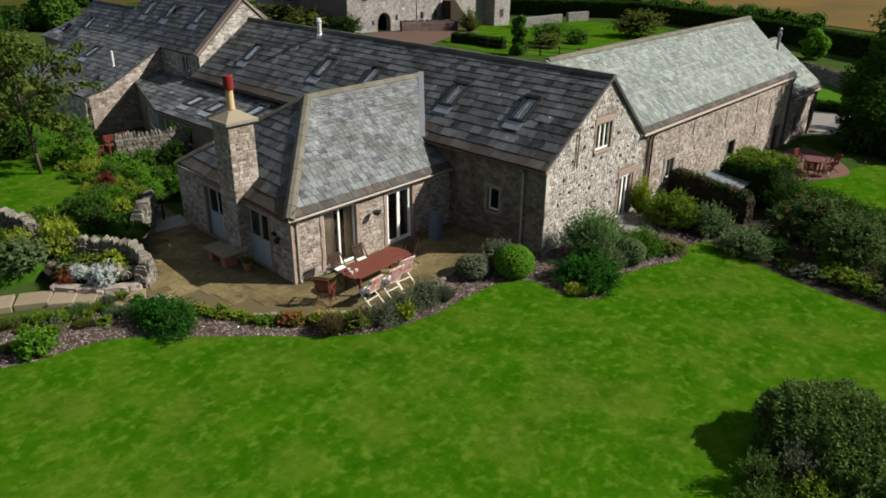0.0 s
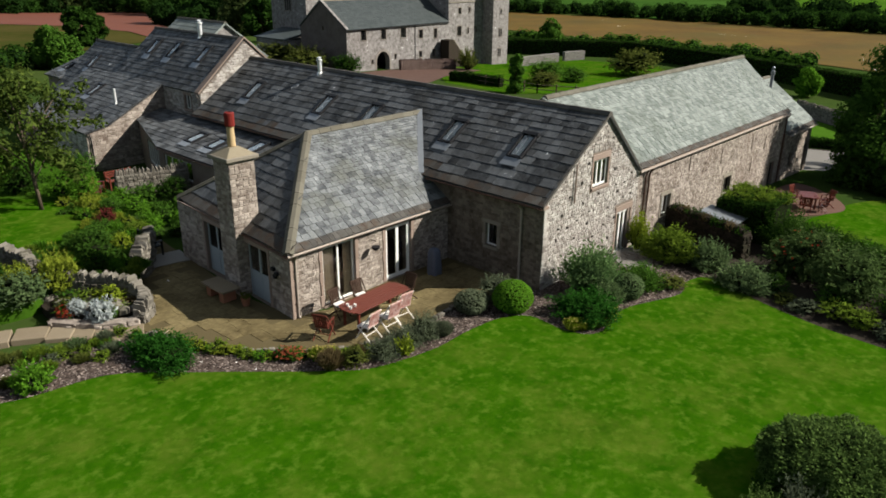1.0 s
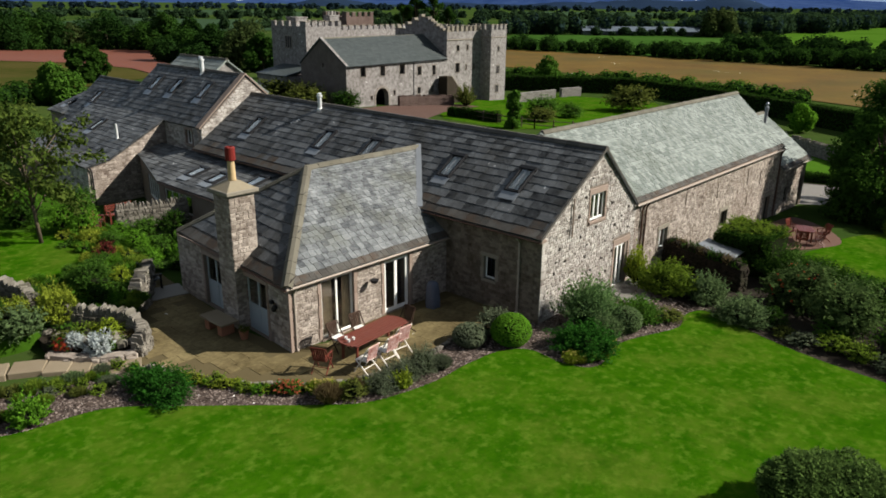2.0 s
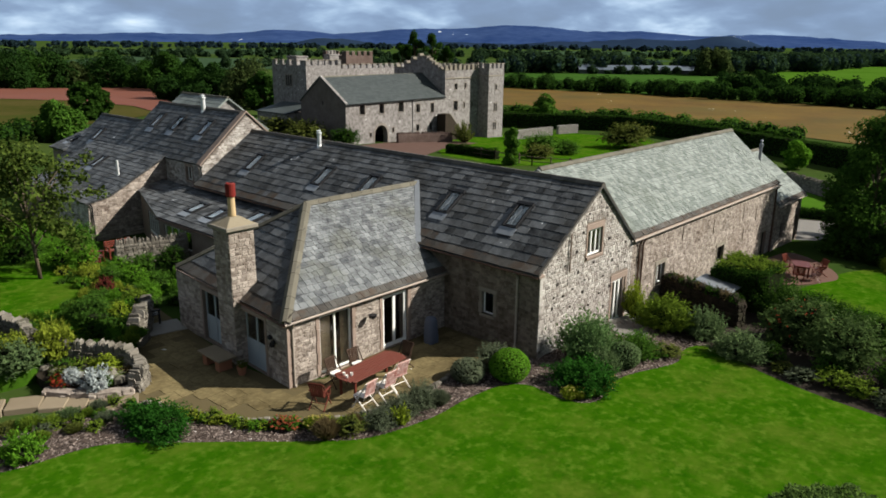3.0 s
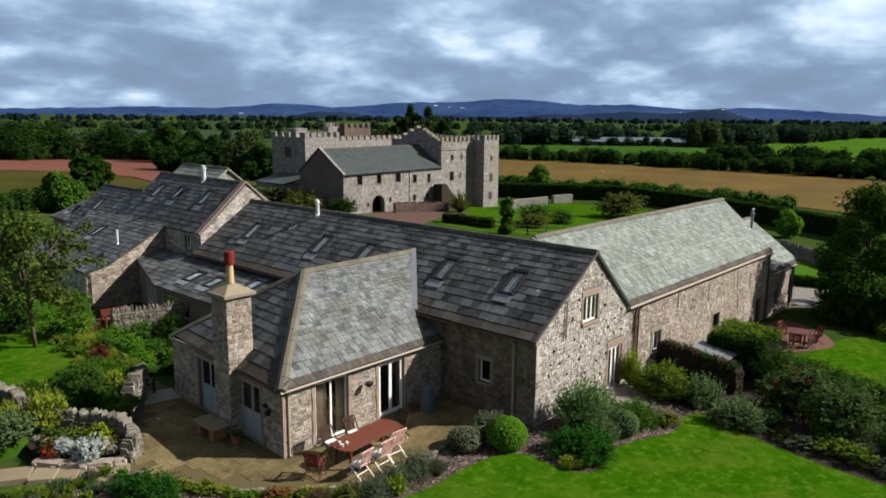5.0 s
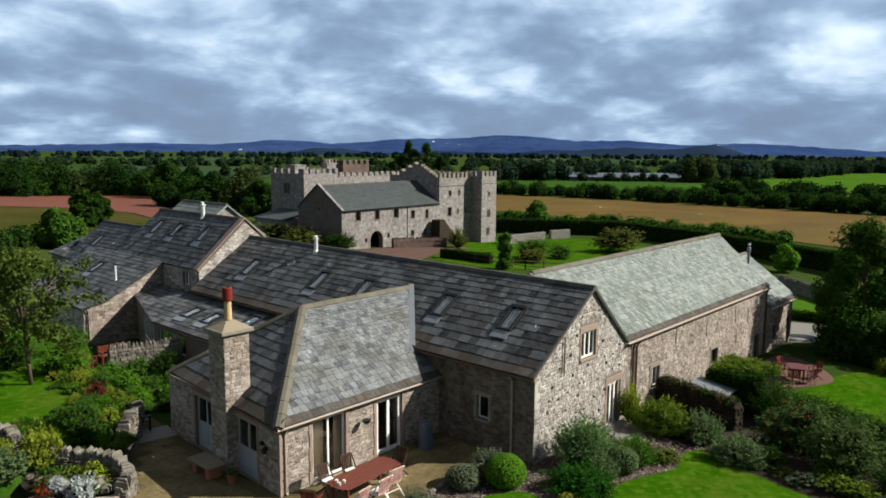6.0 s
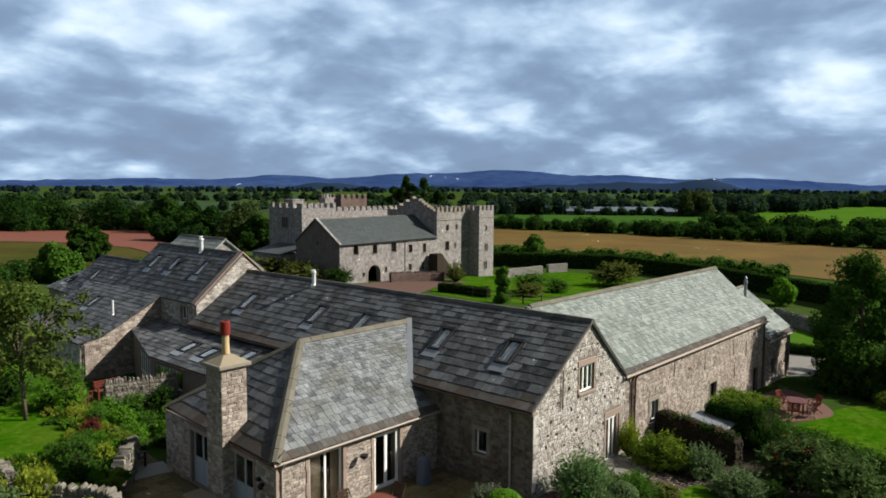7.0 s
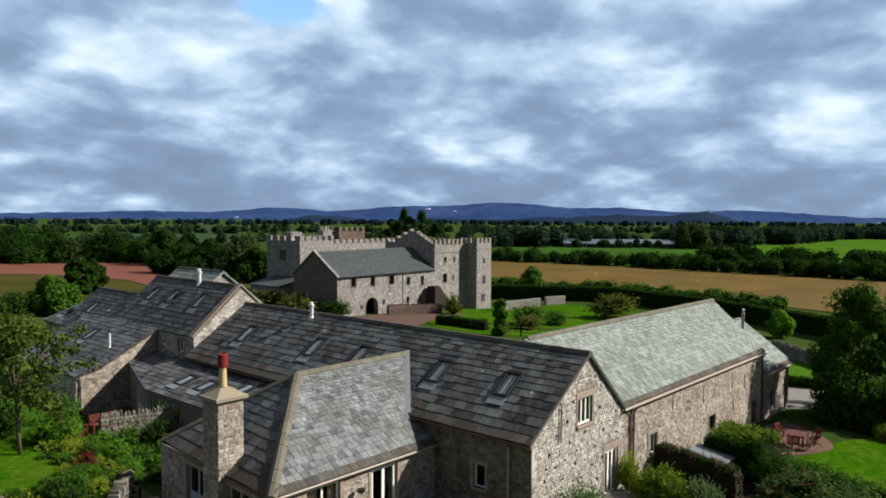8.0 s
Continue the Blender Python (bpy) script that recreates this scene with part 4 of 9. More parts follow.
def main_barn():
    t = thing("stone_barn", (3.6, 12, 0), "long stone barn house with a dark slate roof and roof windows", "house")
    # front
    pf = Plane((0.25, MAIN_L, 0), (0, -1, 0), Z)
    win = (MAIN_L - 2.74, 1.16, MAIN_L - 2.18, 2.06)
    wf = wall_solid("wall", pf, [(0, -0.3), (MAIN_L - 0.1, -0.3), (MAIN_L - 0.1, 3.34), (0, 3.34)], [win], 0.5, M["shaded_rubble"], t, "front wall of grey-brown rubble stone")
    rubble(pf, [(MAIN_L - 4.7, 0), (MAIN_L - 0.1, 0), (MAIN_L - 0.1, 3.3), (MAIN_L - 4.7, 3.3)], [(win[0] - 0.16, win[1] - 0.12, win[2] + 0.16, win[3] + 0.2)], wf, 11, rows=(0.07, 0.17), wide=(0.10, 0.34), depth=0.018, gap=0.012, mat=M["shaded_rubble"], near=(MAIN_L - 4.6, 0.6, MAIN_L, 3.3))
    opening(pf, win, t, surround=M["buff"], panes=1, lintel=0.16, label="small white casement window in stone surround")
    # gable
    pg = Plane((0.25, 0.1, 0), (1, 0, 0), Z)
    gw, gd = (3.12, 3.3, 4.2, 4.36), (5.3, -0.1, 6.38, 1.78)
    top = [(0, -0.4), (6.85, -0.4), (6.85, 3.28), (3.82, 6.0), (0, 3.42)]
    wg = wall_solid("wall", pg, top, [gw, gd], 0.5, M["mortar"], t, "gable wall of grey-brown rubble stone")
    rubble(pg, [(0, -0.05), (6.85, -0.05), (6.85, 3.28), (3.82, 6.0), (0, 3.42)], [(gw[0] - 0.14, gw[1] - 0.12, gw[2] + 0.14, gw[3] + 0.24), (gd[0] - 0.16, gd[1] - 0.2, gd[2] + 0.16, gd[3] + 0.26), (-0.01, -0.1, 0.2, 3.3)], wg, 12, rows=(0.06, 0.15), wide=(0.08, 0.26), depth=0.02, gap=0.013, near=(0.2, 2.2, 6.9, 6.0))
    quoins(pg, 0.0, 0.34, 0.0, 3.3, wg, M["stone"])
    opening(pg, gw, t, surround=M["sandstone"], panes=3, lintel=0.24, jamb=0.13, bar=0.085, recess=0.06, label="white three-light gable window")
    opening(pg, gd, t, "door", surround=M["sandstone"], panes=3, lintel=0.26, bar=0.11, recess=0.05, label="glazed white garden door with side lights")
    # small putlog holes as raised blocks, the shade inside put into their colour
    for u, v in ((1.1, 2.6), (1.55, 3.25), (2.5, 2.75), (2.9, 1.85), (3.6, 2.95), (4.9, 3.05), (5.05, 2.7), (2.05, 1.5), (4.4, 2.2), (5.0, 1.6), (3.1, 5.0), (4.35, 5.05), (0.8, 1.7), (1.5, 2.05), (2.3, 3.6), (2.15, 2.2), (4.7, 3.7), (5.6, 3.0), (6.2, 2.4), (3.4, 1.2), (1.9, 0.9), (4.6, 0.8), (2.7, 4.3), (6.1, 3.3), (0.9, 2.15), (3.0, 2.35), (5.6, 2.35), (4.2, 1.5)):
        part("dark_stone", Builder().cbox((u, v, -0.02), (u + 0.09 + 0.05 * math.sin(u * 9) ** 2, v + 0.10 + 0.04 * math.cos(v * 7), 0.04), 0.01, pg.matrix(0, 0)), M["dark_stone"], wg, "dark block painted as a shaded putlog hole")
    # other walls
    pr = Plane((6.95, 0.1, 0), (0, 1, 0), Z)
    wall_solid("wall", pr, [(0, -1.5), (MAIN_L - 0.1, -1.5), (MAIN_L - 0.1, 3.2), (0, 3.2)], [], 0.5, M["mortar"], t)
    # roof
    sky = []
    for y, a, b in ((20.65, 0.55, 2.0), (14.6, 0.55, 2.0), (11.25, 0.55, 2.0), (6.1, 0.62, 2.0), (2.5, 0.6, 2.0)):
        sky.append((MAIN_L - y - 0.36, 1.83, MAIN_L - y + 0.36, 3.22))
    holes = [(a - 0.02, b - 0.02, c + 0.02, d + 0.02) for a, b, c, d in sky]
    roof, pl = slope("roof", [(0, MAIN_L, MAIN_EAVE), (0, -0.03, MAIN_EAVE), (MAIN_W, -0.03, MAIN_RIDGE), (MAIN_W, MAIN_L, MAIN_RIDGE)], t, M["slate_dark_shade"], 21, "front slope of dark grey stone slates", gauge=(0.46, 0.28), wide=(0.34, 0.72), near=(11.0, 0.5, 23.7, 4.9), holes=holes, eave=0.42, eave_mat=M["slate_brown"])
    for k, r in enumerate(sky):
        skylight(roof, pl, r)
    slope("roof", [(7.07, -0.03, MAIN_EAVE), (7.07, MAIN_L, MAIN_EAVE), (MAIN_W, MAIN_L, MAIN_RIDGE), (MAIN_W, -0.03, MAIN_RIDGE)], t, M["slate_dark_shade"], 22, gauge=(0.6, 0.5), wide=(0.8, 1.4))
    ridge(roof, (MAIN_W, -0.04, MAIN_RIDGE), (MAIN_W, MAIN_L, MAIN_RIDGE), M["slate_ridge"], 0.6, 0.16)
    # eaves course and gutter
    part("eaves_course", Builder().cbox((0.06, -0.02, 3.2), (0.4, MAIN_L, 3.30), 0.01), M["sandstone"], t, "sandstone eaves course")
    gutter(t, (-0.06, 5.7, 3.31), (-0.06, -0.02, 3.29), M["brown_gutter"])
    gutter(t, (-0.06, MAIN_L, 3.33), (-0.06, 12.9, 3.31), M["brown_gutter"])
    downpipe(t, (0.17, 1.03, 3.16), (0.17, 1.03, 0.05), M["cream"], (-0.2, 0, 0.06))
    # verge along the gable
    for p, q in (((0.0, -0.05, MAIN_EAVE - 0.06), (MAIN_W, -0.05, MAIN_RIDGE - 0.06)), ((7.07, -0.05, MAIN_EAVE - 0.06), (MAIN_W, -0.05, MAIN_RIDGE - 0.06))):
        part("verge", Builder().prism([Vector(p), Vector(q), Vector(q) + Vector((0, 0, 0.09)), Vector(p) + Vector((0, 0, 0.09))], (0, 0.1, 0)), M["slate_ridge"], roof, fix=True)
    pipe_strap(t, M["sandstone"], (2.1, 0.02, 4.5), (2.1, 0.02, 3.0))
    flue((3.75, 17.0, 5.80), 0.95, t, M["steel"], 0.11)
    return t


main_barn()


# ---- the long barn at right angles ----
def long_barn():
    t = thing("long_stone_barn", (16, 3.3, -0.5), "long stone barn with a pale green-grey slate roof", "barn")
    X0, X1, E, RG, RY = 7.1, 24.86, 3.36, 6.24, 3.31
    pf = Plane((X0, 0.1, 0), (1, 0, 0), Z)
    wins = [(2.42, 0.62, 3.28, 1.58), (9.42, 0.2, 10.3, 1.02), (16.0, -0.9, 16.75, 0.6)]
    slits = [(4.9, 2.3, 4.98, 3.0), (8.6, 1.9, 8.68, 2.7), (12.6, 2.0, 12.69, 2.8), (14.6, 1.6, 14.7, 2.4), (12.9, 0.7, 13.0, 1.4)]
    w = wall_solid("wall", pf, [(0, -1.4), (X1 - X0, -1.4), (X1 - X0, 3.3), (0, 3.3)], wins + slits, 0.5, M["mortar"], t, "long wall of pinkish rubble stone")
    rubble(pf, [(0, -1.0), (X1 - X0, -1.0), (X1 - X0, 3.3), (0, 3.3)], [(a - 0.14, b - 0.12, c + 0.14, d + 0.2) for a, b, c, d in wins] + slits, w, 31, mat=M["stone_warm"], rows=(0.06, 0.15), wide=(0.09, 0.28), depth=0.016, gap=0.011, near=(0, 0.9, 5.6, 3.3))
    for k, r in enumerate(wins):
        opening(pf, r, t, surround=M["buff"], panes=2, lintel=0.2, jamb=0.14, frame_mat=M["dark_frame"] if k else M["white"], label="two-light window in pale stone surround")
    wall_solid("wall", Plane((X1, 0.1, 0), (0, 1, 0), Z), [(0, -1.6), (6.4, -1.6), (6.4, 3.3), (3.2, 6.1), (0, 3.3)], [], 0.5, M["mortar"], t)
    wall_solid("wall", Plane((X1, 6.5, 0), (-1, 0, 0), Z), [(0, -1.6), (X1 - X0, -1.6), (X1 - X0, 3.3), (0, 3.3)], [], 0.5, M["mortar"], t)
    roof, pl = slope("roof", [(7.07, 0, E), (24.95, 0, E), (24.95, RY, RG), (4.3, RY, RG)], t, M["slate_green"], 32, "pale green-grey slated slope", gauge=(0.27, 0.15), wide=(0.18, 0.42), near=(0.4, 0.0, 6.0, 2.2), eave=0.2, eave_mat=M["slate_brown"])
    slope("roof", [(24.95, 6.6, E), (4.3, 6.6, E), (4.3, RY, RG), (24.95, RY, RG)], t, M["slate_green"], 33, gauge=(0.5, 0.4), wide=(0.8, 1.4))
    ridge(roof, (4.5, RY, RG), (24.97, RY, RG), M["buff_ridge"], 0.5, 0.15)
    part("eaves_course", Builder().cbox((7.1, -0.04, 3.17), (24.9, 0.25, 3.29), 0.01), M["sandstone"], t, "sandstone eaves course")
    gutter(t, (7.0, -0.1, 3.3), (24.95, -0.1, 3.28), M["cream"], 0.065)
    downpipe(t, (7.62, 0.03, 3.12), (7.62, 0.03, -0.1), M["brown_gutter"], (0, -0.12, 0.1))
    downpipe(t, (7.95, 0.03, 3.12), (7.95, 0.03, -0.1), M["brown_gutter"], (0, -0.12, 0.1))
    downpipe(t, (24.6, 0.03, 3.12), (24.6, 0.03, -0.9), M["brown_gutter"], (0, -0.12, 0.1))
    return t


long_barn()


def annex():
    t = thing("barn_annex", (27.5, 2.5, -1), "lower stone annex at the end of the barn", "barn")
    X0, X1, Y0, E, RY, RZ = 24.97, 30.0, -0.17, 1.99, 3.3, 4.54
    roof, pl = slope("roof", [(X0, Y0, E), (X1, Y0, E), (X1, RY, RZ), (X0, RY, RZ)], t, M["slate_green"], 41, gauge=(0.3, 0.2), wide=(0.3, 0.6), eave=0.2, eave_mat=M["slate_brown"])
    slope("roof", [(X1, 6.8, E), (X0, 6.8, E), (X0, RY, RZ), (X1, RY, RZ)], t, M["slate_green"], 42, gauge=(0.5, 0.4), wide=(0.8, 1.4))
    ridge(roof, (X0, RY, RZ), (X1, RY, RZ), M["buff_ridge"])
    b = Plane((X0, 0.06, 0), (1, 0, 0), Z)
    door, win = (4.05, -1.15, 4.8, 0.75), (1.3, -0.3, 1.9, 0.6)
    w = wall_solid("wall", b, [(0, -1.8), (X1 - X0 - 0.1, -1.8), (X1 - X0 - 0.1, 1.95), (0, 1.95)], [door, win], 0.4, M["mortar"], t)
    rubble(b, [(0, -1.2), (X1 - X0 - 0.1, -1.2), (X1 - X0 - 0.1, 1.92), (0, 1.92)], [door, win], w, 43, rows=(0.08, 0.18), wide=(0.12, 0.36), depth=0.018, gap=0.012, mat=M["stone_warm"])
    opening(b, win, t, frame_mat=M["dark_frame"], panes=1, label="small dark window of the annex")
    opening(b, door, t, "door", frame_mat=M["dark_frame"], panel_mat=M["teak_dark"], panes=1, solid=0.8, sill=False, label="dark boarded annex door")
    wall_solid("wall", Plane((X1 - 0.1, 0.06, 0), (0, 1, 0), Z), [(0, -1.8), (6.6, -1.8), (6.6, 1.95), (3.24, RZ - 0.1), (0, 1.95)], [], 0.4, M["mortar"], t)
    gutter(t, (X0, Y0 - 0.06, E - 0.05), (X1, Y0 - 0.06, E - 0.06), M["cream"])
    flue((27.0, 2.08, 3.45), 2.15, t, M["lead"], 0.09)


annex()


# ---- the hipped garden room ----
EX_E, EX_R = 2.45, 5.18


def garden_room():
    t = thing("garden_room", (-3.6, 8.7, 0), "single-storey stone garden room with a hipped slate roof", "house")
    pf = Plane((-7.45, 4.72, 0), (1, 0, 0), Z)
    big, fd = (1.33, 0.06, 2.78, 2.24), (4.28, 0.08, 5.58, 2.2)
    w = wall_solid("wall", pf, [(0, -0.2), (7.7, -0.2), (7.7, 2.42), (0, 2.42)], [big, fd], 0.45, M["mortar"], t, "sunlit wall of pinkish coursed rubble")
    rubble(pf, [(0, 0), (7.7, 0), (7.7, 2.4), (0, 2.4)], [(big[0] - 0.17, 0, big[2] + 0.17, 2.45), (fd[0] - 0.17, 0, fd[2] + 0.17, 2.45), (-0.01, 0, 0.1, 2.4)], w, 51, mat=M["stone_warm"], rows=(0.05, 0.13), wide=(0.08, 0.30), depth=0.016, gap=0.011, near=(0, 0, 7.7, 2.4))
    quoins(pf, 0.0, 0.22, 0.0, 2.38, w, M["sandstone"])
    opening(pf, big, t, surround=M["sandstone"], panes=2, lintel=0.16, jamb=0.17, bar=0.08, recess=0.07, curtain=[(1.40, 2.02), (2.45, 2.74)], label="tall cream window with brown curtains")
    opening(pf, fd, t, "french_door", surround=M["sandstone"], panes=2, lintel=0.18, jamb=0.17, bar=0.14, recess=0.07, sill=False, label="white glazed double doors")
    pe = Plane((-7.12, 12.6, 0), (-0.33, -7.88, 0), Z)
    L = math.hypot(0.33, 7.88)
    d1, d2 = (5.05, 0.02, 6.5, 2.08), (2.1, 0.1, 3.5, 2.12)
    e = wall_solid("wall", pe, [(0, -0.2), (L, -0.2), (L, 2.42), (0, 2.42)], [d1, d2], 0.45, M["mortar"], t, "shaded end wall of rubble stone")
    rubble(pe, [(0, 0), (L, 0), (L, 2.4), (0, 2.4)], [(a - 0.14, 0, c + 0.14, d + 0.18) for a, b, c, d in (d1, d2)], e, 52, mat=M["stone_warm"], rows=(0.07, 0.17), wide=(0.10, 0.36), depth=0.02, gap=0.014, near=(0, 0, 9, 2.4))
    for d in (d1, d2):
        opening(pe, d, t, "door", frame_mat=M["pale_blue"], surround=M["sandstone"], panes=2, lintel=0.16, jamb=0.12, bar=0.09, solid=0.45, sill=False, label="pale blue half-glazed double door")
    wall_solid("wall", Plane((0.2, 12.6, 0), (-1, 0, 0), Z), [(0, -0.2), (7.3, -0.2), (7.3, 2.42), (0, 2.42)], [], 0.4, M["mortar"], t)
    a, b, c = (-7.62, 4.58, EX_E), (-6.95, 12.9, EX_E), (-3.49, 8.7, EX_R)
    # lit and shaded slate colours on the slopes of one roof
    roof, pl = slope("roof", [a, (0.2, 4.58, EX_E), (2.75, 8.7, EX_R), c], t, M["slate_grey_sunlit"], 53, "sunny slope of mottled grey slates", gauge=(0.32, 0.11), wide=(0.2, 0.42), near=(0, 0, 11, 3.4), eave=0.3, eave_mat=M["slate_brown"])
    r2, _ = slope("roof", [b, a, c], t, M["slate_dark_shade"], 54, "hipped end of slates darkened for shade", gauge=(0.46, 0.28), wide=(0.34, 0.72), near=(0, 0, 9, 4.0), eave=0.3, eave_mat=M["slate_brown"])
    r3, _ = slope("roof", [(0.2, 12.9, EX_E), b, c, (2.75, 8.7, EX_R)], t, M["slate_dark_shade"], 55, gauge=(0.5, 0.35), wide=(0.6, 1.1))
    ridge(roof, (-3.55, 8.7, EX_R), (2.75, 8.7, EX_R), M["buff_ridge"], 0.55, 0.17, drop=0.5)
    ridge(roof, Vector(a) + Vector((0.03, 0.03, 0.02)), Vector(c), M["buff_ridge"], 0.6, 0.20, "hip_tile", drop=0.28)
    ridge(r2, Vector(b) + Vector((0.03, -0.03, 0.02)), Vector(c), M["buff_ridge"], 0.6, 0.18, "hip_tile", drop=0.28)
    v0, v1 = Vector((0.0, 6.0, 3.42)), Vector((2.72, 8.72, 5.26))
    side = (v1 - v0).cross(Z).normalized()
    part("lead_valley", Builder().prism([v0 - side * 0.12, v0 + side * 0.14, v1 + side * 0.12, v1 - side * 0.1], (0, 0, 0.035)), M["lead"], roof, "pale lead valley strip", fix=True)
    part("eaves_course", Builder().cbox((-7.5, 4.62, 2.3), (0.2, 4.9, 2.41), 0.01), M["sandstone"], t)
    # slab added so the room reads dark through its windows
    part("floor", Builder().box((-7.0, 5.2, -0.1), (0.2, 12.2, 0.04)), M["teak_dark"], t, "dark floor slab added to keep the room dark")
    gutter(t, (-7.62, 4.52, 2.42), (0.2, 4.52, 2.40), M["cream"])
    gutter(t, (-7.0, 12.9, 2.42), (-7.68, 4.55, 2.40), M["brown_gutter"])
    downpipe(t, (-7.28, 4.66, 2.3), (-7.28, 4.66, 0.02), M["cream"], (0, -0.13, 0.08))
    part("corner_board", Builder().cbox((-7.5, 4.67, 0), (-7.4, 4.74, 2.36), 0.01), M["sandstone"], t)
    # hanging basket bracket between the doors
    hb = Builder().tube(pf.at(3.52, 1.98, 0.02), pf.at(3.52, 1.98, 0.32), 0.012, n=6)
    hb.lathe(pf.at(3.52, 1.62, 0.3), [(0.04, 0), (0.14, 0.08), (0.16, 0.16)], 10)
    part("basket_bracket", hb, M["dark_frame"], t, "wall bracket with dry hanging basket")
    wb = Builder()
    for u, v in ((6.85, 1.55), (6.95, 1.3), (7.05, 1.42)):
        wb.cbox((u, v, 0.02), (u + 0.16, v + 0.14, 0.14), 0.02, pe.matrix(0, 0))
    part("wall_lamp", wb, M["dark_frame"], t, "dark metal wall lamps")
    # chimney
    ch = part("chimney", Builder().box((-7.66, 7.56, -0.2), (-6.66, 8.54, 5.0)), M["mortar"], t, "square rubble chimney stack with a clay pot")
    for pl2, wd in ((Plane((-7.66, 8.54, 0), (0, -1, 0), Z), 0.98), (Plane((-7.66, 7.56, 0), (1, 0, 0), Z), 1.0), (Plane((-6.66, 7.56, 0), (0, 1, 0), Z), 0.98), (Plane((-6.66, 8.54, 0), (-1, 0, 0), Z), 1.0)):
        rubble(pl2, [(0, 0), (wd, 0), (wd, 5.0), (0, 5.0)], [], ch, 56, mat=M["stone_warm"], rows=(0.06, 0.16), wide=(0.1, 0.34), depth=0.018, gap=0.012, near=(0, 2.0, wd + 0.01, 5.0), limit=70)
    cap = Builder().cbox((-7.8, 7.42, 5.0), (-6.52, 8.68, 5.14), 0.02)
    part("cap", cap, M["buff"], ch, "buff stone cap")
    fl = Builder()
    fl.add([(-7.74, 7.48, 5.14), (-6.58, 7.48, 5.14), (-6.58, 8.62, 5.14), (-7.74, 8.62, 5.14), (-7.35, 7.88, 5.40), (-6.97, 7.88, 5.40), (-6.97, 8.22, 5.40), (-7.35, 8.22, 5.40)], [(0, 1, 5, 4), (1, 2, 6, 5), (2, 3, 7, 6), (3, 0, 4, 7), (4, 5, 6, 7), (3, 2, 1, 0)])
    part("flaunching", fl, M["render"], ch, "sloped mortar flaunching")
    part("pot", Builder().lathe((-7.16, 8.05, 5.36), [(0.15, 0), (0.14, 0.1), (0.125, 0.7), (0.125, 0.8)], 16), M["clay"], ch, "cream clay chimney pot", smooth=True)
    cw = Builder().lathe((-7.16, 8.05, 6.1), [(0.17, 0), (0.175, 0.02), (0.175, 0.44), (0.15, 0.47), (0.11, 0.475), (0.11, 0.3)], 16)
    part("cowl", cw, M["rust"], ch, "red-brown cylindrical cowl")


garden_room()


def lean_to():
    t = thing("lean_to", (-1.3, 18, 0), "low slate-roofed lean-to with roof windows", "house")
    roof, pl = slope("roof", [(-3.0, 22.4, 2.25), (-3.0, 12.5, 2.25), (0.25, 12.5, 3.12), (0.25, 27.9, 3.12), (-1.35, 27.9, 2.69)], t, M["slate_dark_shade"], 61, "low dark slate slope", gauge=(0.42, 0.3), wide=(0.32, 0.66), near=(-5, 0.0, 9, 3.4),
                     holes=[(1.0, 1.0, 1.9, 2.25), (3.0, 1.0, 3.9, 2.25), (5.6, 1.5, 6.5, 2.9)])
    for r in ((1.05, 1.05, 1.85, 2.2), (3.05, 1.05, 3.85, 2.2), (5.65, 1.55, 6.45, 2.85)):
        skylight(roof, pl, r)
    p1 = Plane((-2.85, 22.4, 0), (0, -1, 0), Z)
    wall_solid("wall", p1, [(0, -0.2), (9.6, -0.2), (9.6, 2.2), (0, 2.2)], [(0.4, 0.9, 3.2, 1.9)], 0.3, M["mortar"], t)
    opening(p1, (0.4, 0.9, 3.2, 1.9), t, panes=4, recess=0.06, label="strip of white casements")
    d = Vector((-2.85, 22.4, 0)) - Vector((-1.25, 27.9, 0))
    p2 = Plane((-1.25, 27.9, 0), d, Z)
    wall_solid("wall", p2, [(0, -0.2), (d.length, -0.2), (d.length, 2.2), (0, 2.6)], [(2.2, 0.7, 5.3, 1.95)], 0.3, M["mortar"], t)
    opening(p2, (2.2, 0.7, 5.3, 1.95), t, panes=5, recess=0.05, label="strip of white casements")
    gutter(t, (-3.06, 22.4, 2.2), (-3.06, 12.95, 2.2), M["brown_gutter"])


lean_to()


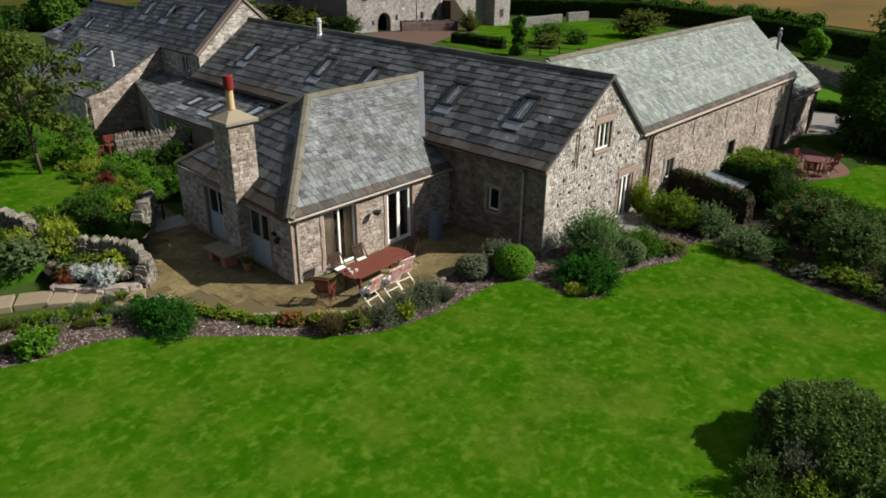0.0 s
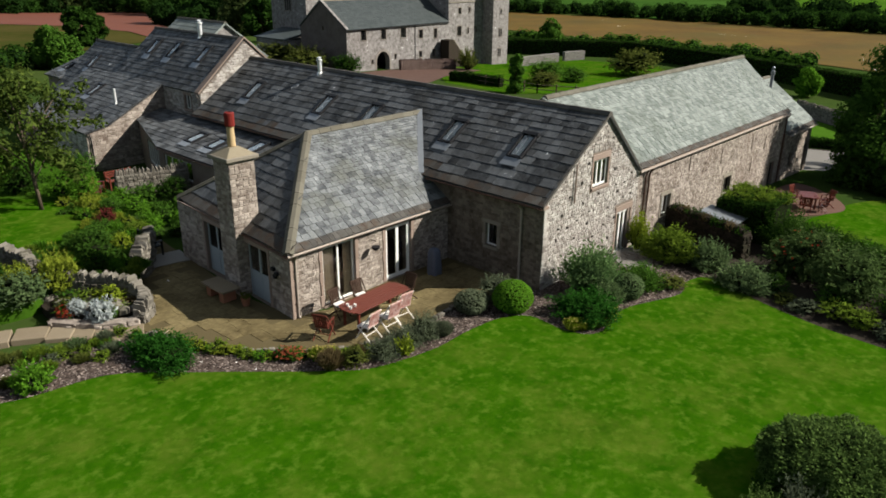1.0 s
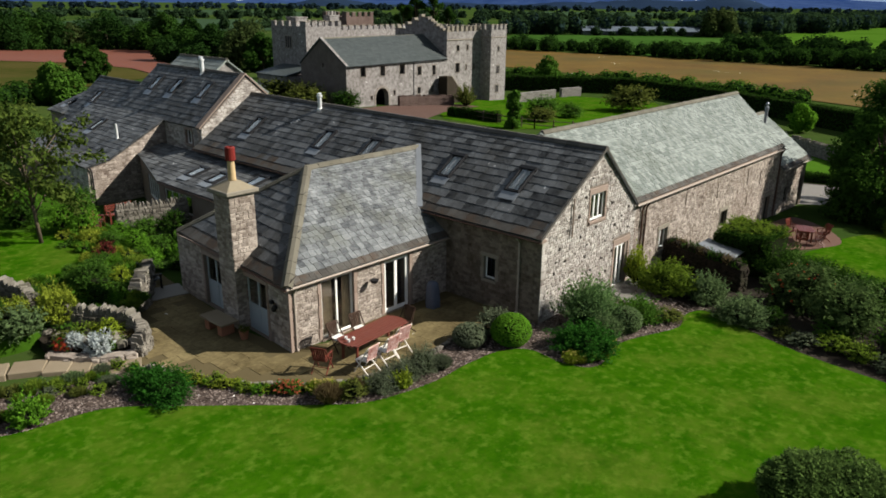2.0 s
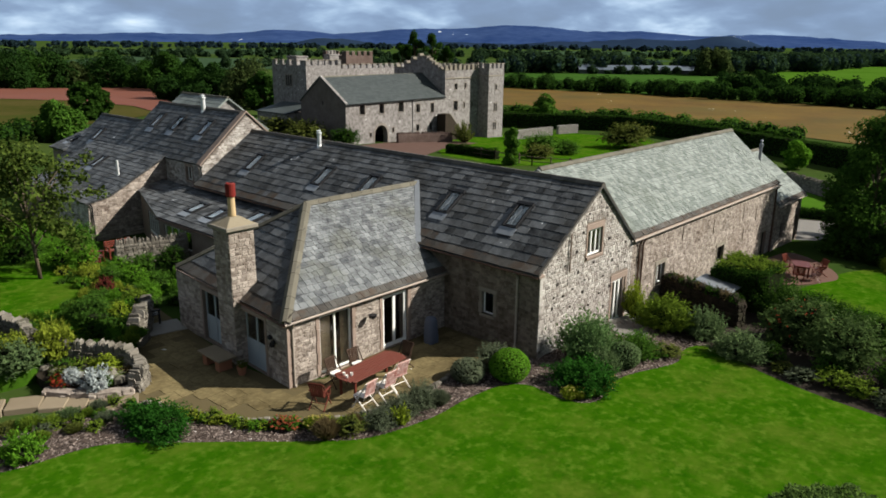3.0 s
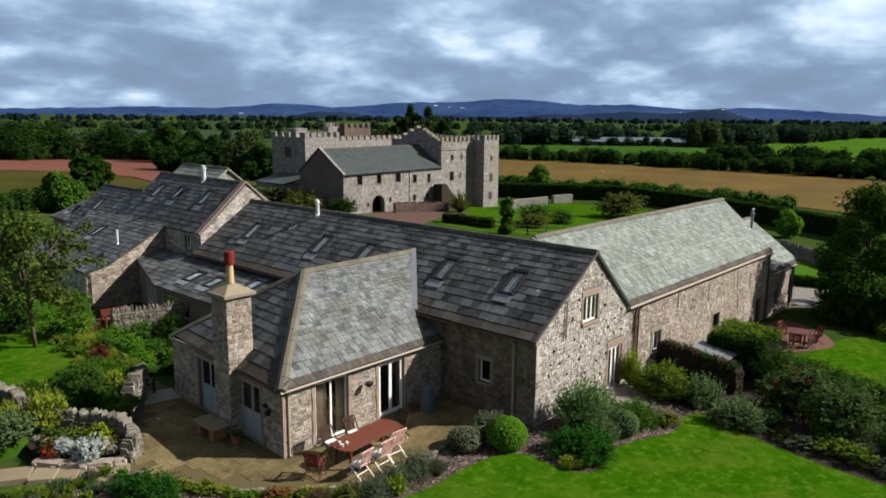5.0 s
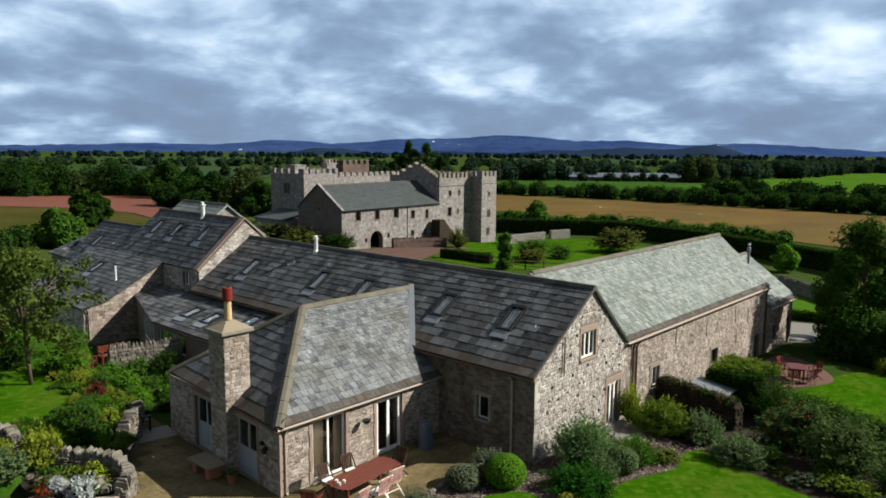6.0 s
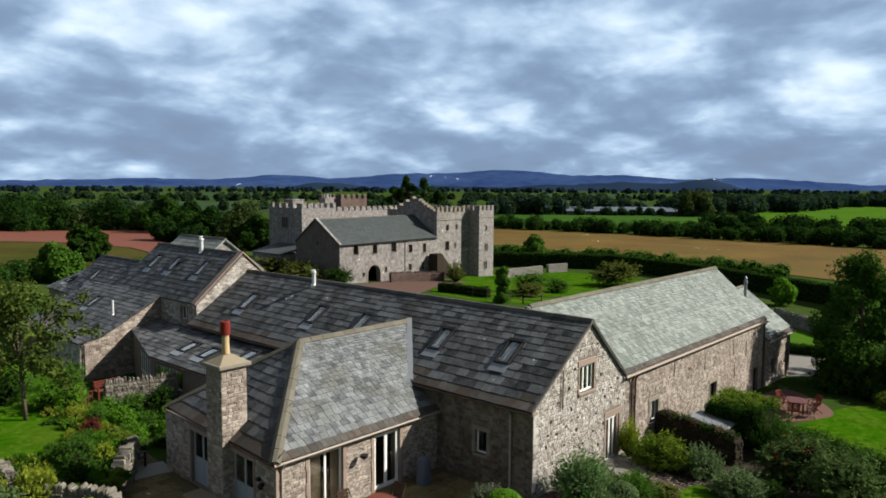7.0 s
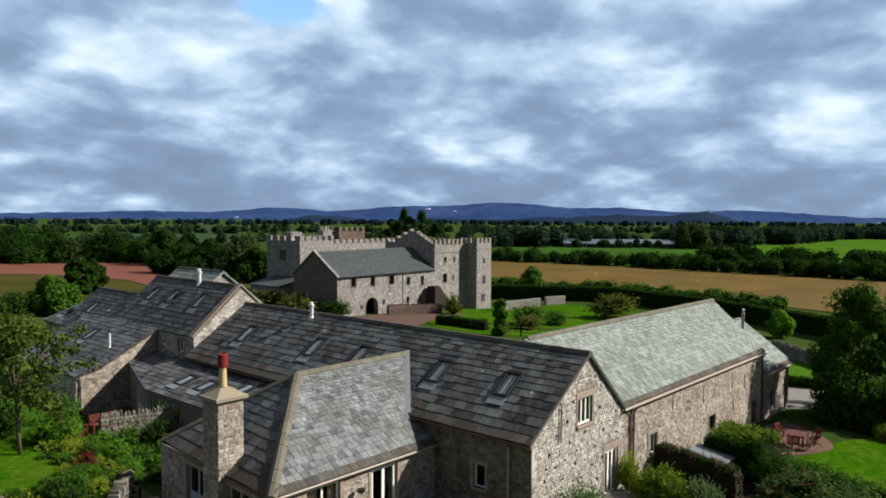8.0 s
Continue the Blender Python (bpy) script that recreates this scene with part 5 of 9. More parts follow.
# ---- the barns beyond ----
def far_barns():
    t = thing("stepped_barn", (1.5, 33, 0), "stone barn with stepped slate roofs and roof windows", "barn")
    Y0, Y1 = 23.8, 28.0
    k = (7.16 - 4.43) / 3.2
    pg = Plane((-0.0, Y0, 0), (1, 0, 0), Z)
    g = wall_solid("wall", pg, [(0.6, 2.0), (6.8, 2.0), (6.8, 4.4), (3.69, 7.05), (0.6, 4.42)], [], 0.5, M["mortar"], t, "pale coped gable of pinkish stone")
    rubble(pg, [(0.6, 2.6), (6.8, 2.6), (6.8, 4.4), (3.69, 7.02), (0.6, 4.4)], [], g, 71, rows=(0.08, 0.18), wide=(0.12, 0.36), depth=0.02)
    cop = Builder()
    for q in ((0.45, 4.35), (6.95, 4.25)):
        a, b = Vector((q[0], Y0 - 0.08, q[1] + 0.02)), Vector((3.69, Y0 - 0.08, 7.2))
        cop.prism([a, b, b + Vector((0, 0, 0.1)), a + Vector((0, 0, 0.1))], (0, 0.45, 0))
    part("coping", cop, M["sandstone"], t, "pinkish gable coping", fix=True)
    # upper front wall between the gable and the wing
    ps = Plane((0.6, Y1, 0), (0, -1, 0), Z)
    s = wall_solid("wall", ps, [(0, 2.6), (4.2, 2.6), (4.2, 4.4), (0, 4.4)], [(2.4, 3.35, 3.1, 4.15)], 0.4, M["mortar"], t)
    rubble(ps, [(0, 2.7), (4.2, 2.7), (4.2, 4.4), (0, 4.4)], [(2.3, 3.25, 3.2, 4.25)], s, 72, rows=(0.08, 0.18), wide=(0.14, 0.4))
    opening(ps, (2.4, 3.35, 3.1, 4.15), t, panes=2, surround=M["sandstone"], lintel=0.14, jamb=0.1, label="small two-light window")
    rng_holes = [(34.2 - 26.3 - 0.35, 2.0, 34.2 - 26.3 + 0.35, 3.3), (34.2 - 29.7 - 0.35, 2.0, 34.2 - 29.7 + 0.35, 3.3), (34.2 - 32.3 - 0.35, 2.0, 34.2 - 32.3 + 0.35, 3.3)]
    roof, pl = slope("roof", [(0.5, 34.2, 4.43), (0.5, Y0, 4.43), (3.69, Y0, 7.16), (3.69, 34.2, 7.16)], t, M["slate_dark_shade"], 73, "dark slate slope", gauge=(0.42, 0.24), wide=(0.3, 0.62), holes=rng_holes)
    for r in rng_holes:
        skylight(roof, pl, r)
    slope("roof", [(6.9, Y0, 4.43), (6.9, 34.2, 4.43), (3.69, 34.2, 7.16), (3.69, Y0, 7.16)], t, M["slate_dark_shade"], 74, gauge=(0.6, 0.5), wide=(0.9, 1.4))
    ridge(roof, (3.69, Y0, 7.16), (3.69, 34.2, 7.16), M["slate_ridge"])
    # the wing under the long low slope
    hole2 = [(34.2 - 33.6 - 0.35, 0.6, 34.2 - 33.6 + 0.35, 1.9)]
    w, pw = slope("roof", [(-3.0, 38.0, 2.6), (-3.0, Y1 - 0.1, 2.6), (0.55, Y1 - 0.1, 4.5), (0.55, 38.0, 4.5)], t, M["slate_dark_shade"], 75, "long low slate slope", gauge=(0.4, 0.3), wide=(0.3, 0.62), holes=[(3.9, 1.6, 4.7, 2.9)])
    skylight(w, pw, (3.95, 1.65, 4.65, 2.85))
    slope("roof", [(-4.45, 38.0, 2.3), (-4.45, Y1 - 0.1, 2.3), (-2.95, Y1 - 0.1, 2.62), (-2.95, 38.0, 2.62)], t, M["slate_dark_shade"], 76, gauge=(0.4, 0.35), wide=(0.3, 0.62))
    pw2 = Plane((-4.3, Y1, 0), (1, 0, 0), Z)
    wg = wall_solid("wall", pw2, [(0, -0.3), (4.9, -0.3), (4.9, 4.4), (1.3, 2.55), (0, 2.25)], [], 0.5, M["mortar"], t, "sunlit wing wall of brown rubble")
    rubble(pw2, [(0, 0), (4.9, 0), (4.9, 4.4), (1.3, 2.5), (0, 2.2)], [], wg, 77, mat=M["stone_warm"], rows=(0.08, 0.18), wide=(0.14, 0.4), depth=0.02, near=(0, 0.8, 5, 4.5))
    pe = Plane((-4.3, 38, 0), (0, -1, 0), Z)
    we = wall_solid("wall", pe, [(0, -0.3), (10, -0.3), (10, 2.25), (0, 2.25)], [], 0.5, M["mortar"], t)
    rubble(pe, [(5, 0), (10, 0), (10, 2.2), (5, 2.2)], [], we, 78, rows=(0.12, 0.26), wide=(0.2, 0.6))
    downpipe(t, (-4.1, 27.9, 2.2), (-4.1, 27.9, 0), M["dark_frame"], (-0.1, 0, 0.05))
    downpipe(t, (0.52, 23.95, 4.3), (0.52, 23.95, 3.1), M["cream"], (-0.1, 0, 0.05))
    flue((3.5, 28.2, 6.85), 1.15, t, M["steel"], 0.13)
    flue((-1.60, 29.75, 3.25), 1.0, t, M["steel"], 0.07, False)
    # lower continuation, in two steps
    for (y0, y1, rz, ez, ex, seed) in ((34.2, 41.0, 5.95, 2.7, -1.3, 81), (41.0, 43.6, 4.75, 3.6, -0.5, 84)):
        rx = 2.6
        r, pl2 = slope("roof", [(ex, y1, ez), (ex, y0, ez), (rx, y0, rz), (rx, y1, rz)], t, M["slate_dark_shade"], seed, gauge=(0.42, 0.28), wide=(0.3, 0.65), holes=[(1.9, 2.6, 2.7, 3.9)] if seed == 81 else [(0.9, 1.0, 1.6, 2.1)])
        skylight(r, pl2, (1.95, 2.65, 2.65, 3.85) if seed == 81 else (0.95, 1.05, 1.55, 2.05))
        slope("roof", [(2 * rx - ex, y0, ez), (2 * rx - ex, y1, ez), (rx, y1, rz), (rx, y0, rz)], t, M["slate_dark_shade"], seed + 1, gauge=(0.6, 0.5), wide=(0.9, 1.4))
        ridge(r, (rx, y0, rz), (rx, y1, rz), M["slate_ridge"])
        part("wall", Builder().prism([(ex + 0.2, y1 - 0.1, -1), (2 * rx - ex - 0.2, y1 - 0.1, -1), (2 * rx - ex - 0.2, y1 - 0.1, ez), (rx, y1 - 0.1, rz - 0.1), (ex + 0.2, y1 - 0.1, ez)], (0, -(y1 - y0) + 0.2, 0)), M["mortar"], t, fix=True)
    b = thing("field_barn", (9, 40, 0), "slate-roofed stone barn behind the others", "barn")
    r, _ = slope("roof", [(5.6, 41, 4.6), (5.6, 34.3, 4.6), (9, 34.3, 7.2), (9, 41, 7.2)], b, M["slate_green"], 91, gauge=(0.5, 0.35), wide=(0.5, 1.0))
    slope("roof", [(12.4, 34.3, 4.6), (12.4, 41, 4.6), (9, 41, 7.2), (9, 34.3, 7.2)], b, M["slate_green"], 92, gauge=(0.6, 0.5), wide=(0.9, 1.4))
    ridge(r, (9, 34.3, 7.2), (9, 41, 7.2), M["buff_ridge"])
    part("wall", Builder().prism([(5.8, 40.8, -1), (12.2, 40.8, -1), (12.2, 40.8, 4.6), (9, 40.8, 7.1), (5.8, 40.8, 4.6)], (0, -6.3, 0)), M["stone_far"], b, fix=True)


far_barns()

# ---- the castle ----
def merlons(parent, p, q, z, mat, w=0.62, gap=0.5, h=0.65, deep=0.35, name="merlon"):
    """Battlements along the top edge from p to q."""
    p, q = Vector((*p, z)), Vector((*q, z))
    d = q - p
    n = max(2, round((d.length + gap) / (w + gap)))
    g = (d.length - n * w) / max(1, n - 1)
    t = d.normalized()
    me = Builder().cbox((0, 0, 0), (w, deep, h), 0.04).mesh(name, mat)
    cap = Builder().cbox((-0.05, -0.05, h), (w + 0.05, deep + 0.05, h + 0.1), 0.03).mesh("merlon_cap", M["buff"])
    a = math.atan2(t.y, t.x)
    for i in range(n):
        m = Matrix.Translation(p + t * i * (w + g)) @ Matrix.Rotation(a, 4, "Z")
        ob = put(name, me, parent, m)
        put("merlon_cap", cap, ob, m)



def castle():
    t = thing("castle", (55, 66, -2.4), "grey-pink stone castle with battlemented towers and a slate-roofed range", "castle")
    C = M["stone_far"]
    X0, X1, Y, YB, E, RZ, RY = 39.94, 58.6, 57.86, 67.1, 3.55, 6.75, 62.7
    # gatehouse range
    pf = Plane((X0, Y, 0), (1, 0, 0), Z)
    hi = [(2.35, 2.1, 3.2, 3.3), (5.8, 2.05, 6.6, 3.25), (9.3, 2.05, 10.25, 3.25), (12.75, 1.75, 13.45, 2.85), (15.7, 1.6, 16.3, 2.85)]
    low = [(12.75, -0.8, 13.3, 0.05), (15.45, -0.85, 16.0, 0.1), (4.0, -0.9, 4.35, -0.4), (8.1, -0.6, 8.45, 0.0)]
    ca, cb, cz = 4.9, 7.2, -0.7
    arch = [(ca, -2.4)] + [(ca, cz)] + [((ca + cb) / 2 - (cb - ca) / 2 * math.cos(math.pi * i / 10), cz + 1.2 * math.sin(math.pi * i / 10)) for i in range(1, 10)] + [(cb, cz), (cb, -2.4)]
    outline = [(0, -2.4)] + arch + [(X1 - X0, -2.4 - 0.8), (X1 - X0, E), (0, E)]
    w = wall_solid("wall", pf, outline, hi + low, 0.8, C, t, "long front wall of the range in pinkish grey stone")
    rng_b = Builder()
    for i in range(len(arch) - 1):
        (a, b), (c, d) = arch[i], arch[i + 1]
        m = Vector(((ca + cb) / 2, cz - 0.3))
        o = [Vector((a, b)), Vector((c, d))]
        out = [p + (p - m).normalized() * 0.28 if p.y > cz - 0.01 else p + Vector((-0.28 if p.x < m.x else 0.28, 0)) for p in o]
        rng_b.prism([pf.at(o[0].x, o[0].y, -0.05), pf.at(o[1].x, o[1].y, -0.05), pf.at(out[1].x, out[1].y, -0.05), pf.at(out[0].x, out[0].y, -0.05)], pf.n * 0.09)
    part("arch_surround", rng_b, M["castle_trim"], t, "dressed stone arch of the gateway", fix=True)
    for r in hi:
        opening(pf, r, t, surround=M["castle_trim"], panes=2 if r[2] - r[0] > 0.8 else 1, lintel=0.2, jamb=0.14, frame_mat=M["dark_frame"], recess=0.3, label="mullioned window with dressed surround")
    for r in low:
        opening(pf, r, t, surround=M["castle_trim"], panes=1, lintel=0.15, jamb=0.1, frame_mat=M["dark_frame"], recess=0.3)
    ps = Plane((X0, YB, 0), (0, -1, 0), Z)
    ga, gb = 3.2, 4.9
    wall_solid("wall", ps, [(0, -2.6), (2.6, -2.6), (2.6, -0.6), (3.4, -0.1), (4.2, -0.6), (4.2, -2.6), (YB - Y, -2.6), (YB - Y, E), (YB - RY, RZ - 0.05), (0, E)], [(4.55, 3.2, 4.8, 3.7)], 0.8, M["harling"], t, "gable wall rendered in brown harling")
    wall_solid("wall", Plane((X1, YB, 0), (-1, 0, 0), Z), [(0, -3), (X1 - X0, -3), (X1 - X0, E), (0, E)], [], 0.6, C, t)
    roof, pl = slope("roof", [(X0 - 0.1, Y - 0.15, E - 0.05), (X1, Y - 0.15, E + 0.1), (X1, RY, RZ), (X0 - 0.1, RY, RZ)], t, M["slate_far"], 101, "blue-grey slate roof", gauge=(0.4, 0.25), wide=(0.4, 0.8))
    slope("roof", [(X1, YB + 0.15, E - 0.05), (X0 - 0.1, YB + 0.15, E - 0.05), (X0 - 0.1, RY, RZ), (X1, RY, RZ)], t, M["slate_far"], 102, gauge=(0.6, 0.5), wide=(0.9, 1.4))
    ridge(roof, (X0, RY, RZ), (X1, RY, RZ), M["buff_ridge"], 0.7, 0.18)
    gutter(t, (X0, Y - 0.2, E - 0.1), (X1, Y - 0.2, E + 0.02), M["dark_frame"], 0.08)
    downpipe(t, (51.9, Y - 0.05, E - 0.2), (51.9, Y - 0.05, -2.1), M["dark_frame"], (0, -0.1, 0.05))
    cop = Builder()
    for y in (Y - 0.1, YB + 0.1):
        a, b = Vector((X0 - 0.12, y, E)), Vector((X0 - 0.12, RY, RZ + 0.03))
        cop.prism([a, b, b + Z * 0.14, a + Z * 0.14], (0.4, 0, 0))
    part("coping", cop, M["stone_far"], t, fix=True)
    # square tower block with a stepped gable
    TX0, TX1, TY0, TY1, TZ = 58.6, 66.0, 57.86, 68.4, 7.3
    tw = thing("castle_tower", (62.3, 63, -2.8), "tall castle tower block with battlements and a stair turret", "castle")
    pt = Plane((TX0, TY0, 0), (1, 0, 0), Z)
    tws = [(2.1, 4.6, 2.65, 5.4), (4.3, 4.7, 4.65, 5.4), (1.9, 1.6, 2.75, 2.9), (4.1, 1.9, 4.4, 2.6), (5.9, 1.9, 6.2, 2.6), (2.0, -1.2, 2.6, -0.4), (5.3, -1.3, 5.6, -0.7)]
    wall_solid("wall", pt, [(0, -3.4), (TX1 - TX0, -3.4), (TX1 - TX0, TZ), (0, TZ)], tws, 0.8, C, tw, "tower front of coursed grey-pink stone")
    for r in tws:
        opening(pt, r, tw, surround=M["castle_trim"], panes=2 if r[2] - r[0] > 0.8 else 1, lintel=0.16, jamb=0.12, frame_mat=M["dark_frame"], recess=0.3)
    pl2 = Plane((TX0, TY1, 0), (0, -1, 0), Z)
    D = TY1 - TY0
    steps = [(0, -3.4), (D, -3.4), (D, 7.3), (D - 1.4, 7.3), (D - 1.4, 7.9), (D - 2.6, 7.9), (D - 2.6, 8.5), (D - 3.7, 8.5), (D - 3.7, 9.1), (D - 5.6, 9.1), (D - 5.6, 8.6), (D - 7.0, 8.6), (D - 7.0, 8.0), (D - 8.4, 8.0), (D - 8.4, 7.4), (0, 7.4)]
    wall_solid("wall", pl2, steps, [], 0.8, C, tw, "shaded stepped gable of the tower")
    for i in range(2, len(steps) - 1, 2):
        (a, b), (c, d) = steps[i], steps[i + 1]
        if abs(b - d) < 0.01:
            sc = Builder()
            sc.cbox((min(a, c) - 0.06, b, -0.85), (max(a, c) + 0.06, b + 0.16, 0.08), 0.03, pl2.matrix(0, 0))
            sc.cbox((min(a, c) + 0.1, b + 0.16, -0.8), (min(a, c) + 0.6, b + 0.5, 0.03), 0.03, pl2.matrix(0, 0))
            part("step_coping", sc, M["buff"], tw)
    wall_solid("wall", Plane((TX1, TY0, 0), (0, 1, 0), Z), [(0, -3.4), (D, -3.4), (D, TZ), (0, TZ)], [], 0.8, C, tw)
    wall_solid("wall", Plane((TX1, TY1, 0), (-1, 0, 0), Z), [(0, -3.4), (TX1 - TX0, -3.4), (TX1 - TX0, TZ), (0, TZ)], [], 0.8, C, tw)
    part("roof", Builder().prism([(TX0 + 0.4, TY0 + 0.4, TZ - 0.5), (TX1 - 0.4, TY0 + 0.4, TZ - 0.5), (TX1 - 0.4, TY1 - 0.4, TZ - 0.5), (TX0 + 0.4, TY1 - 0.4, TZ - 0.5)], (0, 0, 0.2)), M["lead"], tw, "flat lead roof")
    merlons(tw, (TX0, TY0 - 0.05), (TX1, TY0 - 0.05), TZ, M["buff"], 0.55, 0.42)
    merlons(tw, (TX1, TY0), (TX1, TY1), TZ, C)
    part("string_course", Builder().cbox((TX0 - 0.05, TY0 - 0.1, 6.1), (TX1, TY0 + 0.1, 6.25), 0.03), M["buff"], tw)
    # stair turret
    U0, U1, V0, V1 = 66.0, 69.6, 55.8, 59.5
    tu = Builder().box((U0, V0, -3.6), (U1, V1, 7.5))
    turret = part("turret", tu, C, tw, "projecting square turret")
    merlons(tw, (U0, V0 - 0.02), (U1, V0 - 0.02), 7.5, C, 0.6, 0.45)
    merlons(tw, (U0 - 0.02 + 0.35, V0 + 0.4), (U0 + 0.33, V1), 7.5, C, 0.6, 0.45)
    part("string_course", Builder().cbox((U0 - 0.06, V0 - 0.06, 6.35), (U1 + 0.06, V1, 6.5), 0.03), M["buff"], tw)
    pu = Plane((U0, V0 - 0.002, 0), (1, 0, 0), Z)
    for r in ((1.6, 4.4, 1.95, 5.1), (1.4, 1.2, 2.1, 2.3), (1.3, -1.6, 2.0, -0.5)):
        q = Builder().box((r[0], r[1], -0.001), (r[2], r[3], 0.012), pu.matrix(0, 0))
        ob = part("window", q, M["dark_frame"], tw, "narrow dark window")
        s = Builder()
        for lo, h2 in (((r[0] - 0.14, r[3], 0), (r[2] + 0.14, r[3] + 0.16, 0.06)), ((r[0] - 0.12, r[1] - 0.1, 0), (r[2] + 0.12, r[1], 0.07)), ((r[0] - 0.12, r[1], 0), (r[0], r[3], 0.05)), ((r[2], r[1], 0), (r[2] + 0.12, r[3], 0.05))):
            s.cbox(lo, h2, 0.02, pu.matrix(0, 0))
        if r[2] - r[0] > 0.5:
            s.cbox(((r[0] + r[2]) / 2 - 0.05, r[1], 0), ((r[0] + r[2]) / 2 + 0.05, r[3], 0.05), 0.01, pu.matrix(0, 0))
        part("surround", s, M["castle_trim"], ob)
    # outside stair against the range
    st = thing("outside_stair", (59, 56.6, -2.6), "steep outside stone stair with a parapet", "stairs")
    # the flank takes the dark stone of the garden wall
    part("stair_block", Builder().prism([(56.6, 57.5, -2.6), (61.4, 57.5, -2.9), (61.4, 57.5, -2.6), (57.6, 57.5, 1.35), (56.6, 57.5, 1.35)], (0, -1.6, 0)), M["mossy_wall"], st, "dark stair flank of stone", fix=True)
    sb = Builder()
    for i in range(18):
        x = 57.6 + i * 0.215
        sb.cbox((x, 55.95, 1.33 - (i + 1) * 0.222), (x + 0.26, 57.45, 1.4 - i * 0.222), 0.015)
    part("steps", sb, M["buff"], st)
    # left tower
    lt = thing("castle_tower", (46, 74, -2), "square battlemented tower of the castle", "castle")
    part("wall", Builder().box((43.2, 70, -3), (49.5, 78, 7.9)), C, lt, "tower walls of grey stone")
    merlons(lt, (43.2, 70.0), (49.5, 70.0), 7.9, C, 0.6, 0.5, 0.6)
    merlons(lt, (43.55, 70.4), (43.55, 78), 7.9, C, 0.9, 0.7, 0.6)
    merlons(lt, (49.5, 70.4), (49.5, 78), 7.9, C, 0.9, 0.7, 0.6)
    pw = Plane((43.2 - 0.002, 78, 0), (0, -1, 0), Z)
    for r in ((3.2, 5.0, 4.7, 6.5), (3.1, 1.6, 4.6, 2.4)):
        ob = part("window", Builder().box((r[0], r[1], 0), (r[2], r[3], 0.01), pw.matrix(0, 0)), M["dark_frame"], lt, "dark mullioned window")
        s = Builder()
        for i in range(4):
            x = r[0] + (r[2] - r[0]) * i / 3
            s.cbox((x - 0.07, r[1], 0), (x + 0.07, r[3], 0.07), 0.02, pw.matrix(0, 0))
        s.cbox((r[0] - 0.2, r[3], 0), (r[2] + 0.2, r[3] + 0.18, 0.09), 0.02, pw.matrix(0, 0))
        s.cbox((r[0] - 0.12, r[1] - 0.12, 0), (r[2] + 0.12, r[1], 0.09), 0.02, pw.matrix(0, 0))
        part("mullions", s, M["castle_trim"], ob)
    cb2 = Builder().cbox((44.6, 74.0, 7.9), (46.6, 76.2, 8.9), 0.04)
    cb2.cbox((44.5, 73.9, 8.9), (46.7, 76.3, 9.1), 0.04)
    part("chimney", cb2, C, lt)
    # hall range behind, with chimneys
    hr = thing("castle_hall", (56, 76, -2), "rear hall range of the castle with battlements and chimneys", "castle")
    part("wall", Builder().box((49.5, 71.5, -3), (66.5, 82, 7.3)), C, hr)
    part("roof", Builder().prism([(49.5, 71.6, 6.2), (49.5, 69, 6.2), (66, 69, 6.2), (66, 71.6, 6.2)], (0, 0, -9)), C, hr, fix=True)
    merlons(hr, (49.8, 71.5), (66.4, 71.5), 7.3, C, 0.7, 0.55, 0.55)
    for x, y in ((51.5, 75.0), (54.2, 77.5)):
        cbx = Builder().cbox((x, y, 7.0), (x + 1.2, y + 1.4, 9.1), 0.04)
        cbx.cbox((x - 0.1, y - 0.1, 9.1), (x + 1.3, y + 1.5, 9.25), 0.03)
        for k in range(2):
            cbx.lathe((x + 0.35 + 0.55 * k, y + 0.7, 9.25), [(0.2, 0), (0.16, 0.6), (0.19, 0.62)], 10)
        part("chimney", cbx, C, hr)
    bt = thing("castle_tower", (68, 91, -2), "far reddish square castle tower with battlements", "castle")
    part("wall", Builder().box((65.7, 88, -3), (72.0, 94.5, 8.7)), M["tower_red"], bt)
    merlons(bt, (65.7, 88), (72.0, 88), 8.7, M["tower_red"], 0.75, 0.6, 0.7)
    merlons(bt, (66.05, 88.4), (66.05, 94.5), 8.7, M["tower_red"], 0.9, 0.7, 0.7)
    # low outbuilding and garden walls
    ob = thing("castle_outbuilding", (40, 70, -2), "low stone outbuilding beside the tower", "house")
    part("wall", Builder().box((38.6, 68.6, -3), (43.1, 75.5, 1.6)), C, ob)
    part("roof", Builder().prism([(38.4, 68.4, 1.6), (43.15, 68.4, 2.6), (43.15, 75.7, 2.6), (38.4, 75.7, 1.6)], (0, 0, 0.12)), M["slate_far"], ob, fix=True)


castle()


